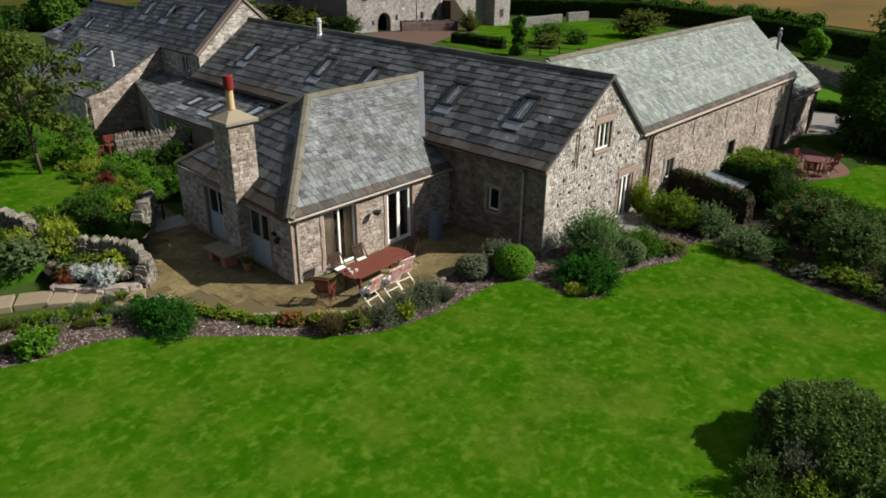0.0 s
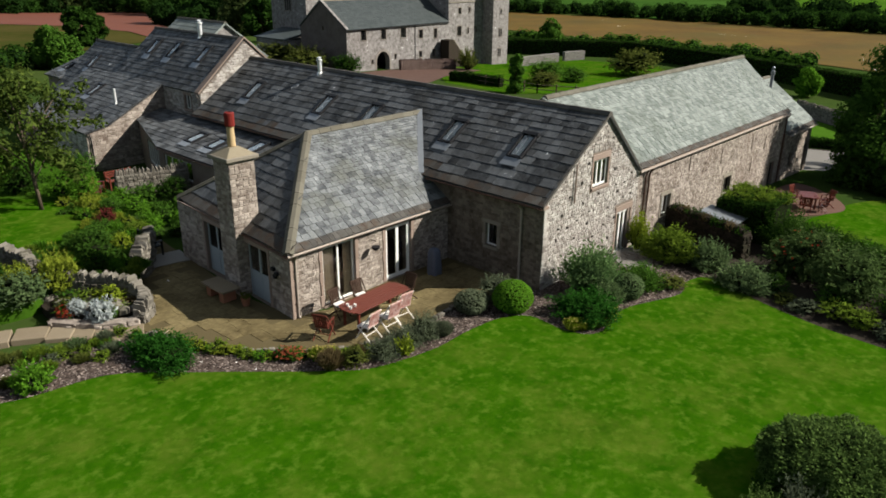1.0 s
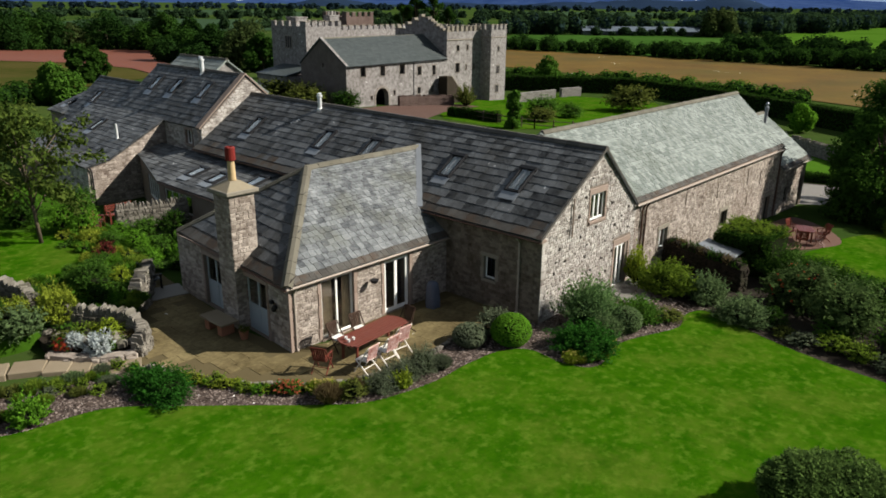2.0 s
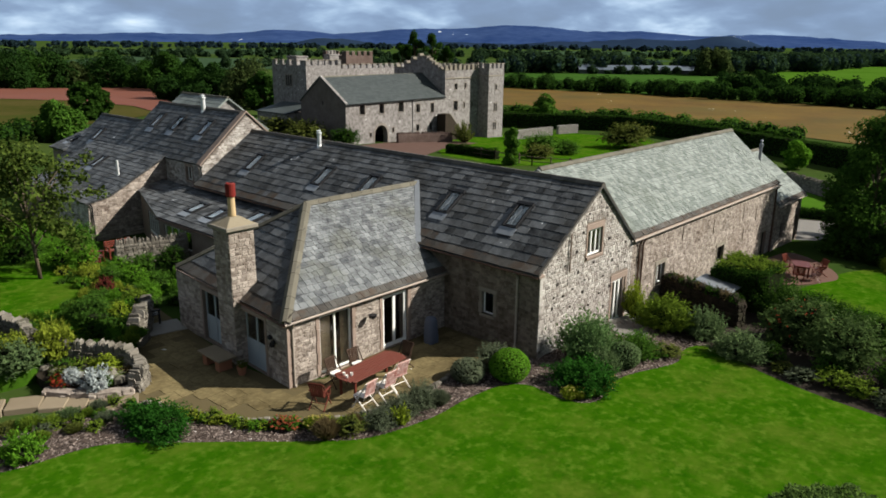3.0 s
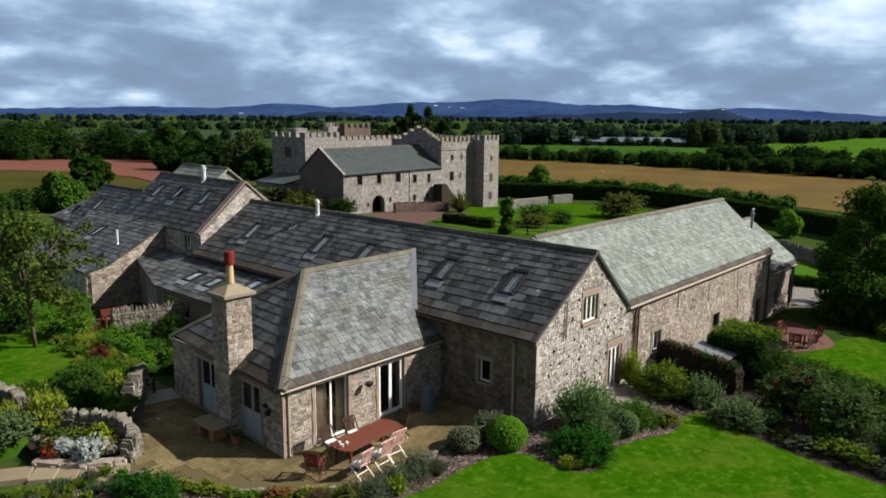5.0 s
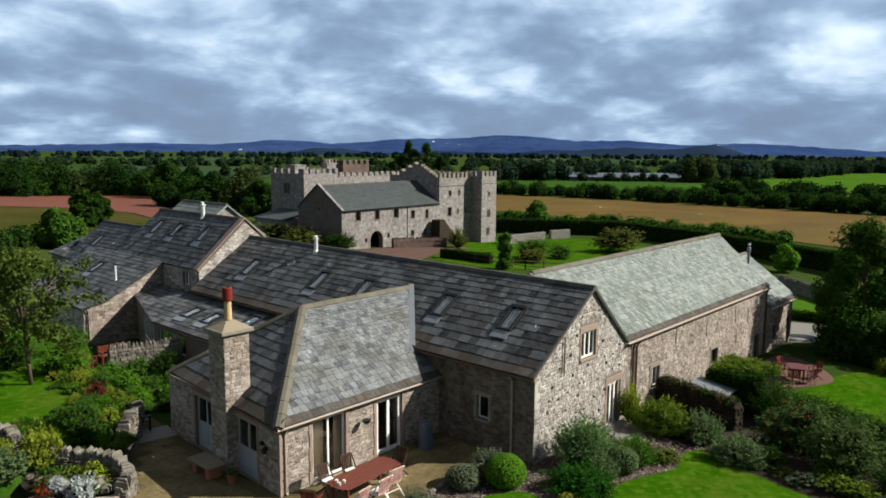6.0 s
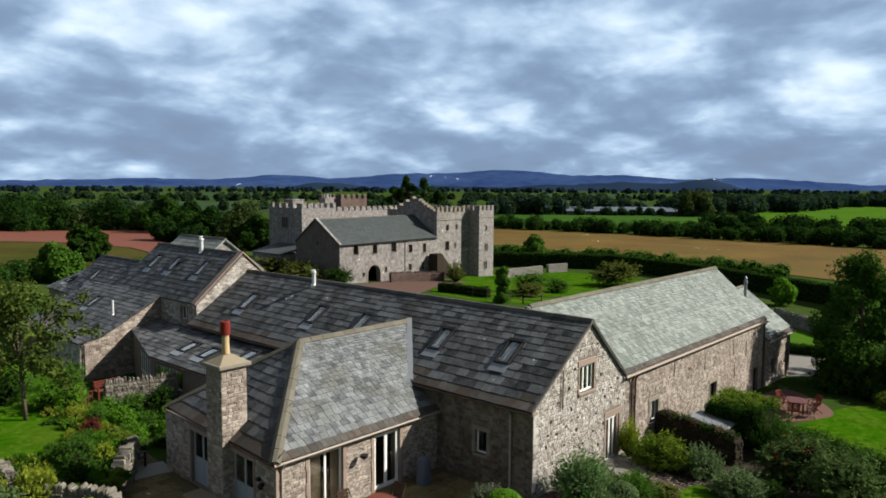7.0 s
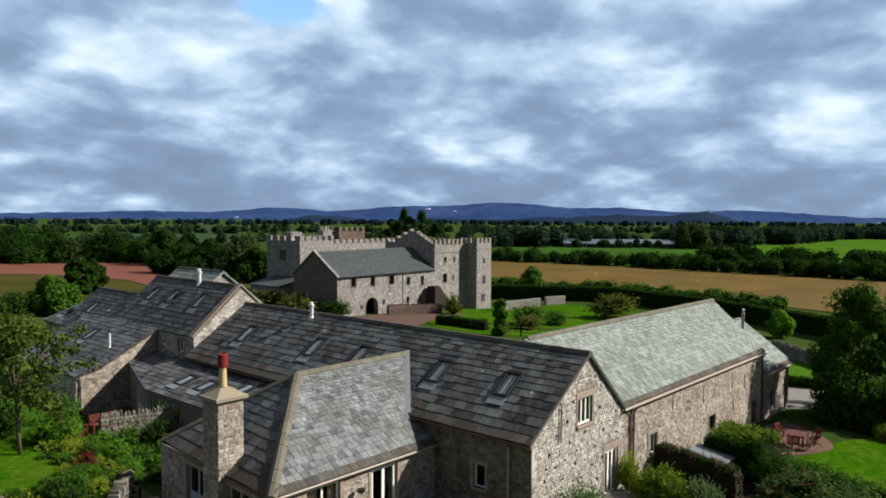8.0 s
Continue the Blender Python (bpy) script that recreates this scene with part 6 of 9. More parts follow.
def garden_wall(points, base, height, thick, label, mat=None, coping=True, seed=1, name="stone_wall", cope_mat=None):
    """A dry stone wall along a line, with upright coping stones."""
    rng = random.Random(seed)
    t = thing(name, (points[0][0], points[0][1], base[0]), label, "wall")
    mat = mat or M["dry_stone"]
    n = len(points)
    body = Builder()
    kinds = []
    for k in range(5):
        b = Builder()
        j = lambda s: rng.uniform(-s, s)
        w, d, h = 1, 1, 1
        lo = [(0, 0, 0), (1, 0, 0), (1, 1, 0), (0, 1, 0)]
        hi = [(0.1 + j(0.08), 0.1 + j(0.08), 1 + j(0.12)), (0.9 + j(0.08), 0.1 + j(0.08), 1 + j(0.12)), (0.9 + j(0.08), 0.9 + j(0.08), 1 + j(0.12)), (0.1 + j(0.08), 0.9 + j(0.08), 1 + j(0.12))]
        md = [(j(0.05), j(0.05), 0.75), (1 + j(0.05), j(0.05), 0.75), (1 + j(0.05), 1 + j(0.05), 0.75), (j(0.05), 1 + j(0.05), 0.75)]
        b.add(lo + md + hi, [(3, 2, 1, 0)] + [(i, (i + 1) % 4, 4 + (i + 1) % 4, 4 + i) for i in range(4)] + [(4 + i, 4 + (i + 1) % 4, 8 + (i + 1) % 4, 8 + i) for i in range(4)] + [(8, 9, 10, 11)])
        kinds.append(b.mesh("coping_stone", cope_mat or mat))
    stones = []
    for i in range(n - 1):
        a, b = Vector((*points[i], 0)), Vector((*points[i + 1], 0))
        d = b - a
        L = d.length
        t_ = d.normalized()
        s = Vector((-t_.y, t_.x, 0)) * thick / 2
        za, zb = base[min(i, len(base) - 1)], base[min(i + 1, len(base) - 1)]
        ha, hb = (height[min(i, len(height) - 1)], height[min(i + 1, len(height) - 1)])
        v = [a - s, b - s, b + s, a + s]
        body.add([v[0] + Z * (za - 0.3), v[1] + Z * (zb - 0.3), v[2] + Z * (zb - 0.3), v[3] + Z * (za - 0.3), v[0] + Z * (za + ha), v[1] + Z * (zb + hb), v[2] + Z * (zb + hb), v[3] + Z * (za + ha)],
                 ((0, 3, 2, 1), (4, 5, 6, 7), (0, 1, 5, 4), (1, 2, 6, 5), (2, 3, 7, 6), (3, 0, 4, 7)))
        for o, u in ((a - s, t_), (b + s, -t_)):
            z0, z1 = (za, zb) if u is t_ else (zb, za)
            h0, h1 = (ha, hb) if u is t_ else (hb, ha)
            stones.append((Plane(o, u, Z), [(0, z0), (L, z1), (L, z1 + h1), (0, z0 + h0)]))
        if coping:
            x = 0.0
            while x < L - 0.05:
                w = min(rng.choice((0.06, 0.07, 0.09, 0.11, 0.14)), L - x)
                f = (x + w / 2) / L
                m = Matrix.Translation(a + t_ * x - s * rng.uniform(0.85, 1.1) + Z * (za + (zb - za) * f + ha + (hb - ha) * f - 0.02)) @ Matrix.Rotation(math.atan2(t_.y, t_.x) + rng.uniform(-0.12, 0.12), 4, "Z") @ Matrix.Rotation(rng.uniform(-0.3, 0.3), 4, "Y") @ Matrix.Diagonal((w * 0.82, thick * rng.uniform(0.6, 1.05), rng.uniform(0.10, 0.32), 1))
                put("coping_stone", kinds[rng.randrange(5)], t, m)
                x += w
    for k, q in ((0, 1), (n - 1, n - 2)):
        a, b = Vector((*points[k], 0)), Vector((*points[q], 0))
        out = (a - b).normalized()
        u = Vector((-out.y, out.x, 0))
        z0, h0 = base[min(k, len(base) - 1)], height[min(k, len(height) - 1)]
        stones.append((Plane(a - u * thick / 2, u, Z), [(0, z0), (thick, z0), (thick, z0 + h0), (0, z0 + h0)]))
    core = part("wall_core", body, mat, t)
    for k, (pl, poly) in enumerate(stones):
        rubble(pl, poly, [], core, seed * 7 + k, rows=(0.08, 0.2), wide=(0.14, 0.42), depth=0.05, gap=0.022, mat=mat, near=(0, -1, 30, 3) if k < 4 else None, limit=60)
    return t

# ---- plants ----
def quads_mesh(name, verts, mat, per=4):
    """A mesh of loose four-cornered leaves from an array of corners."""
    n = len(verts) // per
    me = bpy.data.meshes.new(name)
    me.vertices.add(len(verts))
    me.vertices.foreach_set("co", np.asarray(verts, dtype=np.float32).ravel())
    me.loops.add(n * per)
    me.loops.foreach_set("vertex_index", np.arange(n * per, dtype=np.int32))
    me.polygons.add(n)
    me.polygons.foreach_set("loop_start", np.arange(0, n * per, per, dtype=np.int32))
    me.update(calc_edges=True)
    me.materials.append(mat)
    return me


def unit(a):
    return a / (np.linalg.norm(a, axis=1, keepdims=True) + 1e-9)


def leaf_points(blobs, n, rng, shell=0.6, lumps=0.22, freq=3.0, floor=None):
    """Points and outward ways in the outer part of lumpy ellipsoids."""
    blobs = np.array(blobs, dtype=float)
    area = (blobs[:, 3] * blobs[:, 4] + blobs[:, 4] * blobs[:, 5] + blobs[:, 3] * blobs[:, 5])
    which = rng.choice(len(blobs), n, p=area / area.sum())
    d = unit(rng.normal(size=(n, 3)))
    k = rng.normal(size=(5, 3)) * freq
    ph = rng.uniform(0, 6.28, (5, 1))
    seeds = rng.uniform(0, 6.28, len(blobs))[which]
    lump = sum(np.sin(d @ k[i] + ph[i] + seeds * (i + 1)) for i in range(5)) / 5
    r = (shell + (1 - shell) * rng.uniform(0, 1, n) ** 0.45) * (1 + lumps * lump)
    p = blobs[which, :3] + d * blobs[which, 3:] * r[:, None]
    w = unit(d / blobs[which, 3:])
    if floor is not None:
        ok = p[:, 2] > floor
        p, w = p[ok], w[ok]
    return p, w


def leaves(name, p, w, size, mat, rng, long=1.7, up=0.5, wild=0.7, tip=None):
    """Pointed leaves at the points, turned roughly outwards."""
    n = len(p)
    nor = unit(w * 0.7 + rng.normal(size=(n, 3)) * wild * 0.6 + np.array([0, 0, up]))
    t = unit(np.cross(nor, rng.normal(size=(n, 3))))
    if tip is not None:
        t = unit(t * (1 - tip) + (np.array([0, 0, 1.0]) * 0.7 + w * 0.5) * tip)
    b = unit(np.cross(nor, t))
    s = size * rng.uniform(0.6, 1.35, (n, 1))
    v = np.stack([p - t * s * long / 2, p + b * s / 2, p + t * s * long / 2, p - b * s / 2], 1)
    v[:, 2] += nor * s * 0.12
    return quads_mesh(name, v.reshape(-1, 3), mat)


def lumpy(blobs, rng, scale=0.8, n=(10, 7)):
    """Rough, uneven bodies that fill a shrub, near black in place of inner shade."""
    b = Builder()
    for cx, cy, cz, rx, ry, rz in blobs:
        ring = []
        for j in range(1, n[1]):
            a = math.pi * j / n[1]
            for i in range(n[0]):
                q = 2 * math.pi * i / n[0]
                k = scale * rng.uniform(0.8, 1.05)
                ring.append((cx + rx * k * math.sin(a) * math.cos(q), cy + ry * k * math.sin(a) * math.sin(q), cz + rz * k * math.cos(a)))
        m = len(ring)
        ring += [(cx, cy, cz + rz * scale), (cx, cy, cz - rz * scale)]
        f = [(j * n[0] + i, j * n[0] + (i + 1) % n[0], (j + 1) * n[0] + (i + 1) % n[0], (j + 1) * n[0] + i) for j in range(n[1] - 2) for i in range(n[0])]
        f += [(m, (i + 1) % n[0], i) for i in range(n[0])] + [(m + 1, m - n[0] + i, m - n[0] + (i + 1) % n[0]) for i in range(n[0])]
        b.add(ring, f)
    return b


# near black in place of the shade inside shrubs and hedges
M["inner_shade"] = material("core_shade", [(0.006, 0.009, 0.004), (0.014, 0.018, 0.008)], rough=1.0, scale=4, fine=20, bump=0.5, spec=0.0)
M["leaf_tree"] = leaf_material("leaf_tree", [(0.01, 0.0275, 0.005), (0.03, 0.0625, 0.01), (0.106, 0.144, 0.0275)])
KINDS = {}


def shrub_kind(style, leaf, size, count, seed):
    """Meshes for a shrub about one metre wide and one high: leaves and dark core."""
    key = (style, leaf, size, count, seed)
    if key in KINDS:
        return KINDS[key]
    rng = np.random.default_rng(seed)
    mat = M[leaf]
    core = None
    if style == "ball":
        bl = [(0, 0, 0.46, 0.5, 0.5, 0.52)]
        p, w = leaf_points(bl, count, rng, 0.86, 0.05)
        me = leaves("foliage", p, w, size, mat, rng, 1.3)
        core = lumpy(bl, rng, 0.88)
    elif style == "dome":
        bl = [(0, 0, 0.40, 0.5, 0.5, 0.54), (0.16, -0.12, 0.50, 0.30, 0.30, 0.42), (-0.15, 0.10, 0.46, 0.30, 0.30, 0.42), (0.05, 0.22, 0.42, 0.26, 0.26, 0.40)]
        p, w = leaf_points(bl, count, rng, 0.80, 0.20, 6.0, 0.01)
        me = leaves("foliage", p, w, size, mat, rng, 2.6, tip=0.55)
        core = lumpy(bl, rng, 0.80, (16, 10))
    elif style == "spray":
        n = count
        a = rng.uniform(0, 6.283, n)
        lean = rng.uniform(0.0, 1.0, n) ** 0.7
        base = np.stack([np.cos(a) * 0.16 * lean, np.sin(a) * 0.16 * lean, np.zeros(n)], 1)
        h = rng.uniform(0.6, 1.0, n) * (1 - 0.35 * lean ** 2)
        tip = np.stack([np.cos(a) * 0.52 * lean, np.sin(a) * 0.52 * lean, h], 1) + rng.normal(size=(n, 3)) * 0.03
        mid = (base + tip) / 2 + np.array([0, 0, 0.12]) + rng.normal(size=(n, 3)) * 0.02
        side = unit(np.cross(tip - base, rng.normal(size=(n, 3)))) * size * rng.uniform(0.5, 1.3, (n, 1))
        me = quads_mesh("foliage", np.stack([base, mid - side, tip, mid + side], 1).reshape(-1, 3), mat)
        core = lumpy([(0, 0, 0.16, 0.26, 0.26, 0.2)], rng, 0.8)
    elif style in ("feather", "upright"):
        k = 14
        n = count // k
        a = rng.uniform(0, 6.283, n)
        th = np.arccos(rng.uniform(0.12 if style == "feather" else 0.3, 1.0, n))
        lump = 1 + 0.16 * np.sin(3 * a + seed) * np.sin(th) + 0.12 * np.sin(7 * a + 2.1 * seed + 4 * th)
        r = (rng.uniform(0.72, 1.08, n) if style == "feather" else rng.uniform(0.62, 1.18, n)) * lump
        end = np.stack([np.cos(a) * np.sin(th) * 0.5 * r, np.sin(a) * np.sin(th) * 0.5 * r, 0.06 + np.cos(th) * 0.88 * r], 1)
        root = np.stack([end[:, 0] * 0.25, end[:, 1] * 0.25, np.zeros(n)], 1)
        mid = (root + end) / 2 + np.array([0, 0, 0.10]) * rng.uniform(0.3, 1.3, (n, 1))
        f = np.linspace(0.42, 1.0, k)[None, :, None] + rng.uniform(-0.02, 0.02, (n, k, 1))
        q = (1 - f) ** 2 * root[:, None] + 2 * f * (1 - f) * mid[:, None] + f ** 2 * end[:, None]
        way = unit((2 * (1 - f) * (mid - root)[:, None] + 2 * f * (end - mid)[:, None]).reshape(-1, 3))
        q = q.reshape(-1, 3) + rng.normal(size=(n * k, 3)) * 0.022
        ok = q[:, 2] > 0.01
        me = leaves("foliage", q[ok], way[ok], size * 0.6, mat, rng, 3.0, up=0.55, wild=0.9, tip=0.5)
        core = lumpy([(0, 0, 0.3, 0.36, 0.36, 0.36), (0.12, 0.1, 0.4, 0.2, 0.2, 0.24), (-0.13, -0.05, 0.36, 0.2, 0.2, 0.24)], rng, 0.78, (8, 6))
    else:
        r2 = random.Random(seed)
        bl = [(0, 0, 0.45, 0.36, 0.36, 0.45)]
        for i in range(7 if style == "mound" else 9):
            q = r2.uniform(0, 6.283)
            d = r2.uniform(0.12, 0.33)
            s = r2.uniform(0.14, 0.24)
            z = r2.uniform(0.25, 0.85 - 0.5 * d) if style == "mound" else r2.uniform(0.25, 0.9)
            bl.append((math.cos(q) * d, math.sin(q) * d, z, s, s, s * r2.uniform(0.8, 1.3)))
        n, k = count // 9, 9
        p, w = leaf_points(bl, n, rng, 0.75, 0.38, 4.5, 0.01)
        lift = 0.9 if style == "upright" else 0.45
        way = unit(w + np.array([0, 0, lift]) + rng.normal(size=w.shape) * 0.35) * rng.uniform(0.07, 0.24, (len(w), 1))
        f = np.linspace(-0.6, 1.0, k)
        q = (p[:, None] + way[:, None] * f[None, :, None]).reshape(-1, 3) + rng.normal(size=(len(p) * k, 3)) * 0.012
        ok = q[:, 2] > 0.0
        me = leaves("foliage", q[ok], np.repeat(unit(way), k, 0)[ok], size * 0.62, mat, rng, 2.6, tip=0.45 if style == "upright" else 0.3)
        core = lumpy(bl, rng, 0.55, (8, 6))
    KINDS[key] = (me, core.mesh("twig_mass", M["inner_shade"]))
    return KINDS[key]


FLOWERS = {}


def shrub(name, x, y, w, h, style="mound", leaf="leaf_mid", size=0.06, count=2600, seed=1, label="", category="shrub", z=None, flowers=None, deep=None, group=""):
    """One plant on the ground, with its foliage, dark core and, if asked, flowers."""
    z = fall(x) if z is None else z
    fo, tw = shrub_kind(style, leaf, size, count, seed % 4 + 1)
    t = thing(name, (x, y, z - 0.02), label, category, group)
    m = Matrix.Translation((x, y, z - 0.02)) @ Matrix.Rotation(seed * 2.39, 4, "Z") @ Matrix.Diagonal((w, deep or w, h, 1))
    put("foliage", fo, t, m)
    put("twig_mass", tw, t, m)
    if flowers:
        col, n, fs = flowers
        key = (col, n, fs)
        if key not in FLOWERS:
            rng = np.random.default_rng(n)
            p, ww = leaf_points([(0, 0, 0.5, 0.46, 0.46, 0.48)], n * 3, rng, 0.95, 0.1)
            ok = p[:, 2] > 0.35
            p, ww = p[ok][:n], ww[ok][:n]
            p = np.repeat(p, 4, 0) + rng.normal(size=(len(p) * 4, 3)) * fs * 0.4
            FLOWERS[key] = leaves("blossom", p, np.repeat(ww, 4, 0), fs, M[col], rng, 1.2)
        put("blossom", FLOWERS[key], t, m)
    return t


def limb_tree(name, x, y, h, w, leaf, size, count, seed, label, z=None, trunk=0.12, clear=0.28, narrow=False, lean=0.0, category="tree", gaps=0.5, clump=1.0, reach=()):
    """A tree: tapered trunk, limbs, and a crown of many small leaves in uneven clumps."""
    z = fall(x) if z is None else z
    r = random.Random(seed)
    rng = np.random.default_rng(seed)
    t = thing(name, (x, y, z), label, category)
    wood = Builder()
    o = Vector((x, y, z - 0.1))
    top = o + Vector((lean * h * 0.3, lean * h * 0.2, h * 0.72))
    knee = o.lerp(top, 0.45) + Vector((r.uniform(-0.1, 0.1), r.uniform(-0.1, 0.1), 0))
    wood.tube(o, knee, trunk, trunk * 0.72, 9), wood.tube(knee, top, trunk * 0.72, trunk * 0.25, 8)
    blobs = []
    n = 13 if not narrow else 16
    for i in range(n):
        f = clear + (1 - clear) * (i + 0.5) / n
        a = i * 2.4 + r.uniform(-0.4, 0.4)
        prof = math.sin(math.pi * min(0.97, 0.12 + 0.86 * (f - clear) / (1 - clear))) ** 0.7 if not narrow else (1.05 - 0.75 * (f - clear) / (1 - clear))
        d = w * 0.5 * prof * r.uniform(0.45, 0.85) * (0.75 if narrow else 1)
        start = o.lerp(top, max(0.3, min(0.98, f * 0.85)))
        end = Vector((x + math.cos(a) * d, y + math.sin(a) * d, z + h * f * 0.96))
        wood.tube(start, start.lerp(end, 0.5) + Vector((0, 0, 0.05 * h)), trunk * 0.35, trunk * 0.2, 6), wood.tube(start.lerp(end, 0.5) + Vector((0, 0, 0.05 * h)), end, trunk * 0.2, trunk * 0.07, 5)
        s = w * r.uniform(0.13, 0.23) * (0.9 if narrow else 1) * clump
        blobs.append((end.x, end.y, end.z, s, s, s * r.uniform(0.7, 1.2)))
        blobs.append((end.x * 0.7 + x * 0.3 + r.uniform(-s, s), end.y * 0.7 + y * 0.3 + r.uniform(-s, s), end.z - s * r.uniform(0, 1.2), s * 0.7, s * 0.7, s * 0.7))
    blobs.append((top.x, top.y, z + h * 0.86, w * 0.14, w * 0.14, h * 0.14))
    for end in reach:
        end, start = Vector(end), o.lerp(top, 0.7)
        bow = start.lerp(end, 0.55) + Vector((0, 0, 0.5))
        wood.tube(start, bow, trunk * 0.3, trunk * 0.16, 6), wood.tube(bow, end, trunk * 0.16, trunk * 0.05, 5)
        for f in (0.35, 0.6, 0.85, 1.05):
            q = bow.lerp(end, f)
            blobs.append((q.x, q.y, q.z - 0.1, 0.26, 0.26, 0.34))
    part("trunk", wood, M["bark"], t, smooth=True)
    p, ww = leaf_points(blobs, count, rng, gaps, 0.35, 5.0)
    put("crown", leaves("crown", p, ww, size, M[leaf], rng, 1.7), t)
    return t


def wood_stuff(name, line, spread, count, height, leaf, size, per, seed, label, parent=None):
    """A belt of far trees or hedge as one object of many leaf clumps, with their dark insides."""
    r = random.Random(seed)
    rng = np.random.default_rng(seed)
    pts = [Vector((*p, 0)) for p in line]
    seg = [(pts[i + 1] - pts[i]).length for i in range(len(pts) - 1)]
    total = sum(seg)
    blobs, core = [], []
    for k in range(count):
        s = total * (k + r.uniform(0.1, 0.9)) / count
        i = 0
        while i < len(seg) - 1 and s > seg[i]:
            s -= seg[i]
            i += 1
        q = pts[i].lerp(pts[i + 1], min(1, s / seg[i]))
        q += Vector((r.uniform(-1, 1), r.uniform(-1, 1), 0)) * spread
        h = r.uniform(*height)
        w = h * r.uniform(0.36, 0.56)
        if h < 4.5:
            w = max(w, h * 0.55)
        g = fall(q.x)
        blobs.append((q.x, q.y, g + h * 0.5, w, w, h * 0.5))
        core.append((q.x, q.y, g + h * 0.46, w * 0.9, w * 0.9, h * 0.46))
        for j in range(3):
            a = r.uniform(0, 6.283)
            blobs.append((q.x + math.cos(a) * w * 0.6, q.y + math.sin(a) * w * 0.6, g + h * r.uniform(0.35, 0.8), w * 0.5, w * 0.5, h * 0.2))
    p, ww = leaf_points(blobs, per * count, rng, 0.84, 0.16, 4.0)
    t = tagged(put(name, leaves(name, p, ww, size, M[leaf], rng, 1.3, up=0.5), parent), label, "trees" if height[1] > 4.5 else "hedge", kind="stuff")
    inner = tagged(part("dark_inside", lumpy(core, rng, 0.9, (9, 7)), M["haze_inside"] if size > 1 else M["wood_inside"], t), kind="stuff")
    return t


def clipped_hedge(name, line, width, height, leaf, size, per_m, seed, label):
    """A clipped hedge with flat sides and top along a line, slightly uneven."""
    rng = np.random.default_rng(seed)
    core = Builder()
    pts, ways = [], []
    for i in range(len(line) - 1):
        a, b = np.array(line[i], float), np.array(line[i + 1], float)
        L = np.hypot(*(b - a))
        t = (b - a) / L
        s = np.array([-t[1], t[0]])
        n = int(per_m * L)
        f = rng.uniform(0, L, n)
        c = rng.uniform(0, 2 * height + width, n)
        top = (c > height) & (c < height + width)
        off = np.where(top, c - height - width / 2, np.where(c <= height, -width / 2, width / 2))
        wave = 0.10 * np.sin(f * 1.3 + seed) + 0.07 * np.sin(f * 3.1)
        z = np.where(top, height + wave, np.where(c <= height, c, c - height - width)) + rng.normal(size=n) * 0.05
        off = off + rng.normal(size=n) * 0.06
        xy = a[None] + f[:, None] * t[None] + off[:, None] * s[None]
        g = np.array([fall(x) for x in xy[:, 0]])
        pts.append(np.column_stack([xy, g + z]))
        w = np.zeros((n, 3))
        w[top, 2] = 1
        w[~top, :2] = np.sign(off[~top])[:, None] * s[None]
        ways.append(w)
        e = s * (width / 2 - 0.08)
        q = [(*(a - e), fall(a[0]) - 0.2), (*(b - e), fall(b[0]) - 0.2), (*(b + e), fall(b[0]) - 0.2), (*(a + e), fall(a[0]) - 0.2)]
        core.add(q + [(x, y, z0 + 0.1 + height) for x, y, z0 in q], ((0, 3, 2, 1), (4, 5, 6, 7), (0, 1, 5, 4), (1, 2, 6, 5), (2, 3, 7, 6), (3, 0, 4, 7)))
    t = tagged(put(name, leaves(name, np.concatenate(pts), np.concatenate(ways), size, M[leaf], rng, 1.3, up=0.3)), label, "hedge", kind="stuff")
    tagged(part("dark_inside", core, M["inner_shade"], t), kind="stuff")


# ---- landscape ----
sheet("barley_field", [(60, 101), (117, 92), (111, 42), (98, 4), (90, -40), (210, -50), (190, -5), (173, 24), (175, 70), (168, 138), (120, 190)], 0.12, M["wheat"], "ripe golden barley field")
sheet("ploughed_field", [(-30, 160), (32, 158), (43, 150), (47, 132), (44, 118), (58, 135), (66, 157), (85, 190), (87, 203), (75, 209), (44, 204), (-30, 205)], 0.12, M["plough"], "bare red-brown ploughed field")
sheet("stubble_field", [(-60, 92), (24, 96), (38, 108), (43.5, 118), (46.5, 132), (42.5, 149.5), (31.5, 157.5), (-30, 159.5), (-60, 150)], 0.1, M["stubble"], "olive-brown stubble below the red field")
sheet("pasture", [(205, 65), (200, 30), (190, -30), (520, 20), (600, 130), (380, 122), (330, 108), (240, 88)], 0.14, M["pasture_bright"], "bright green pasture")
sheet("pasture", [(180, 150), (178, 82), (235, 92), (330, 115), (300, 180), (260, 200)], 0.13, M["pasture"], "green pasture below the farm")
sheet("pasture", [(120, 420), (60, 330), (200, 300), (330, 420), (250, 600)], 0.13, M["haze_green"], "distant fields in green paled for haze")
sheet("pasture", [(330, 700), (300, 900), (620, 1000), (560, 640), (430, 560)], 0.13, M["haze_green"], "distant fields in green paled for haze")
sheet("pasture", [(420, 330), (400, 240), (560, 260), (640, 330), (520, 400)], 0.13, M["haze_green"], "distant fields in green paled for haze")
sheet("far_field", [(700, 500), (820, 380), (1200, 560), (1000, 760)], 0.16, M["haze_green"], "distant field in green paled for haze")

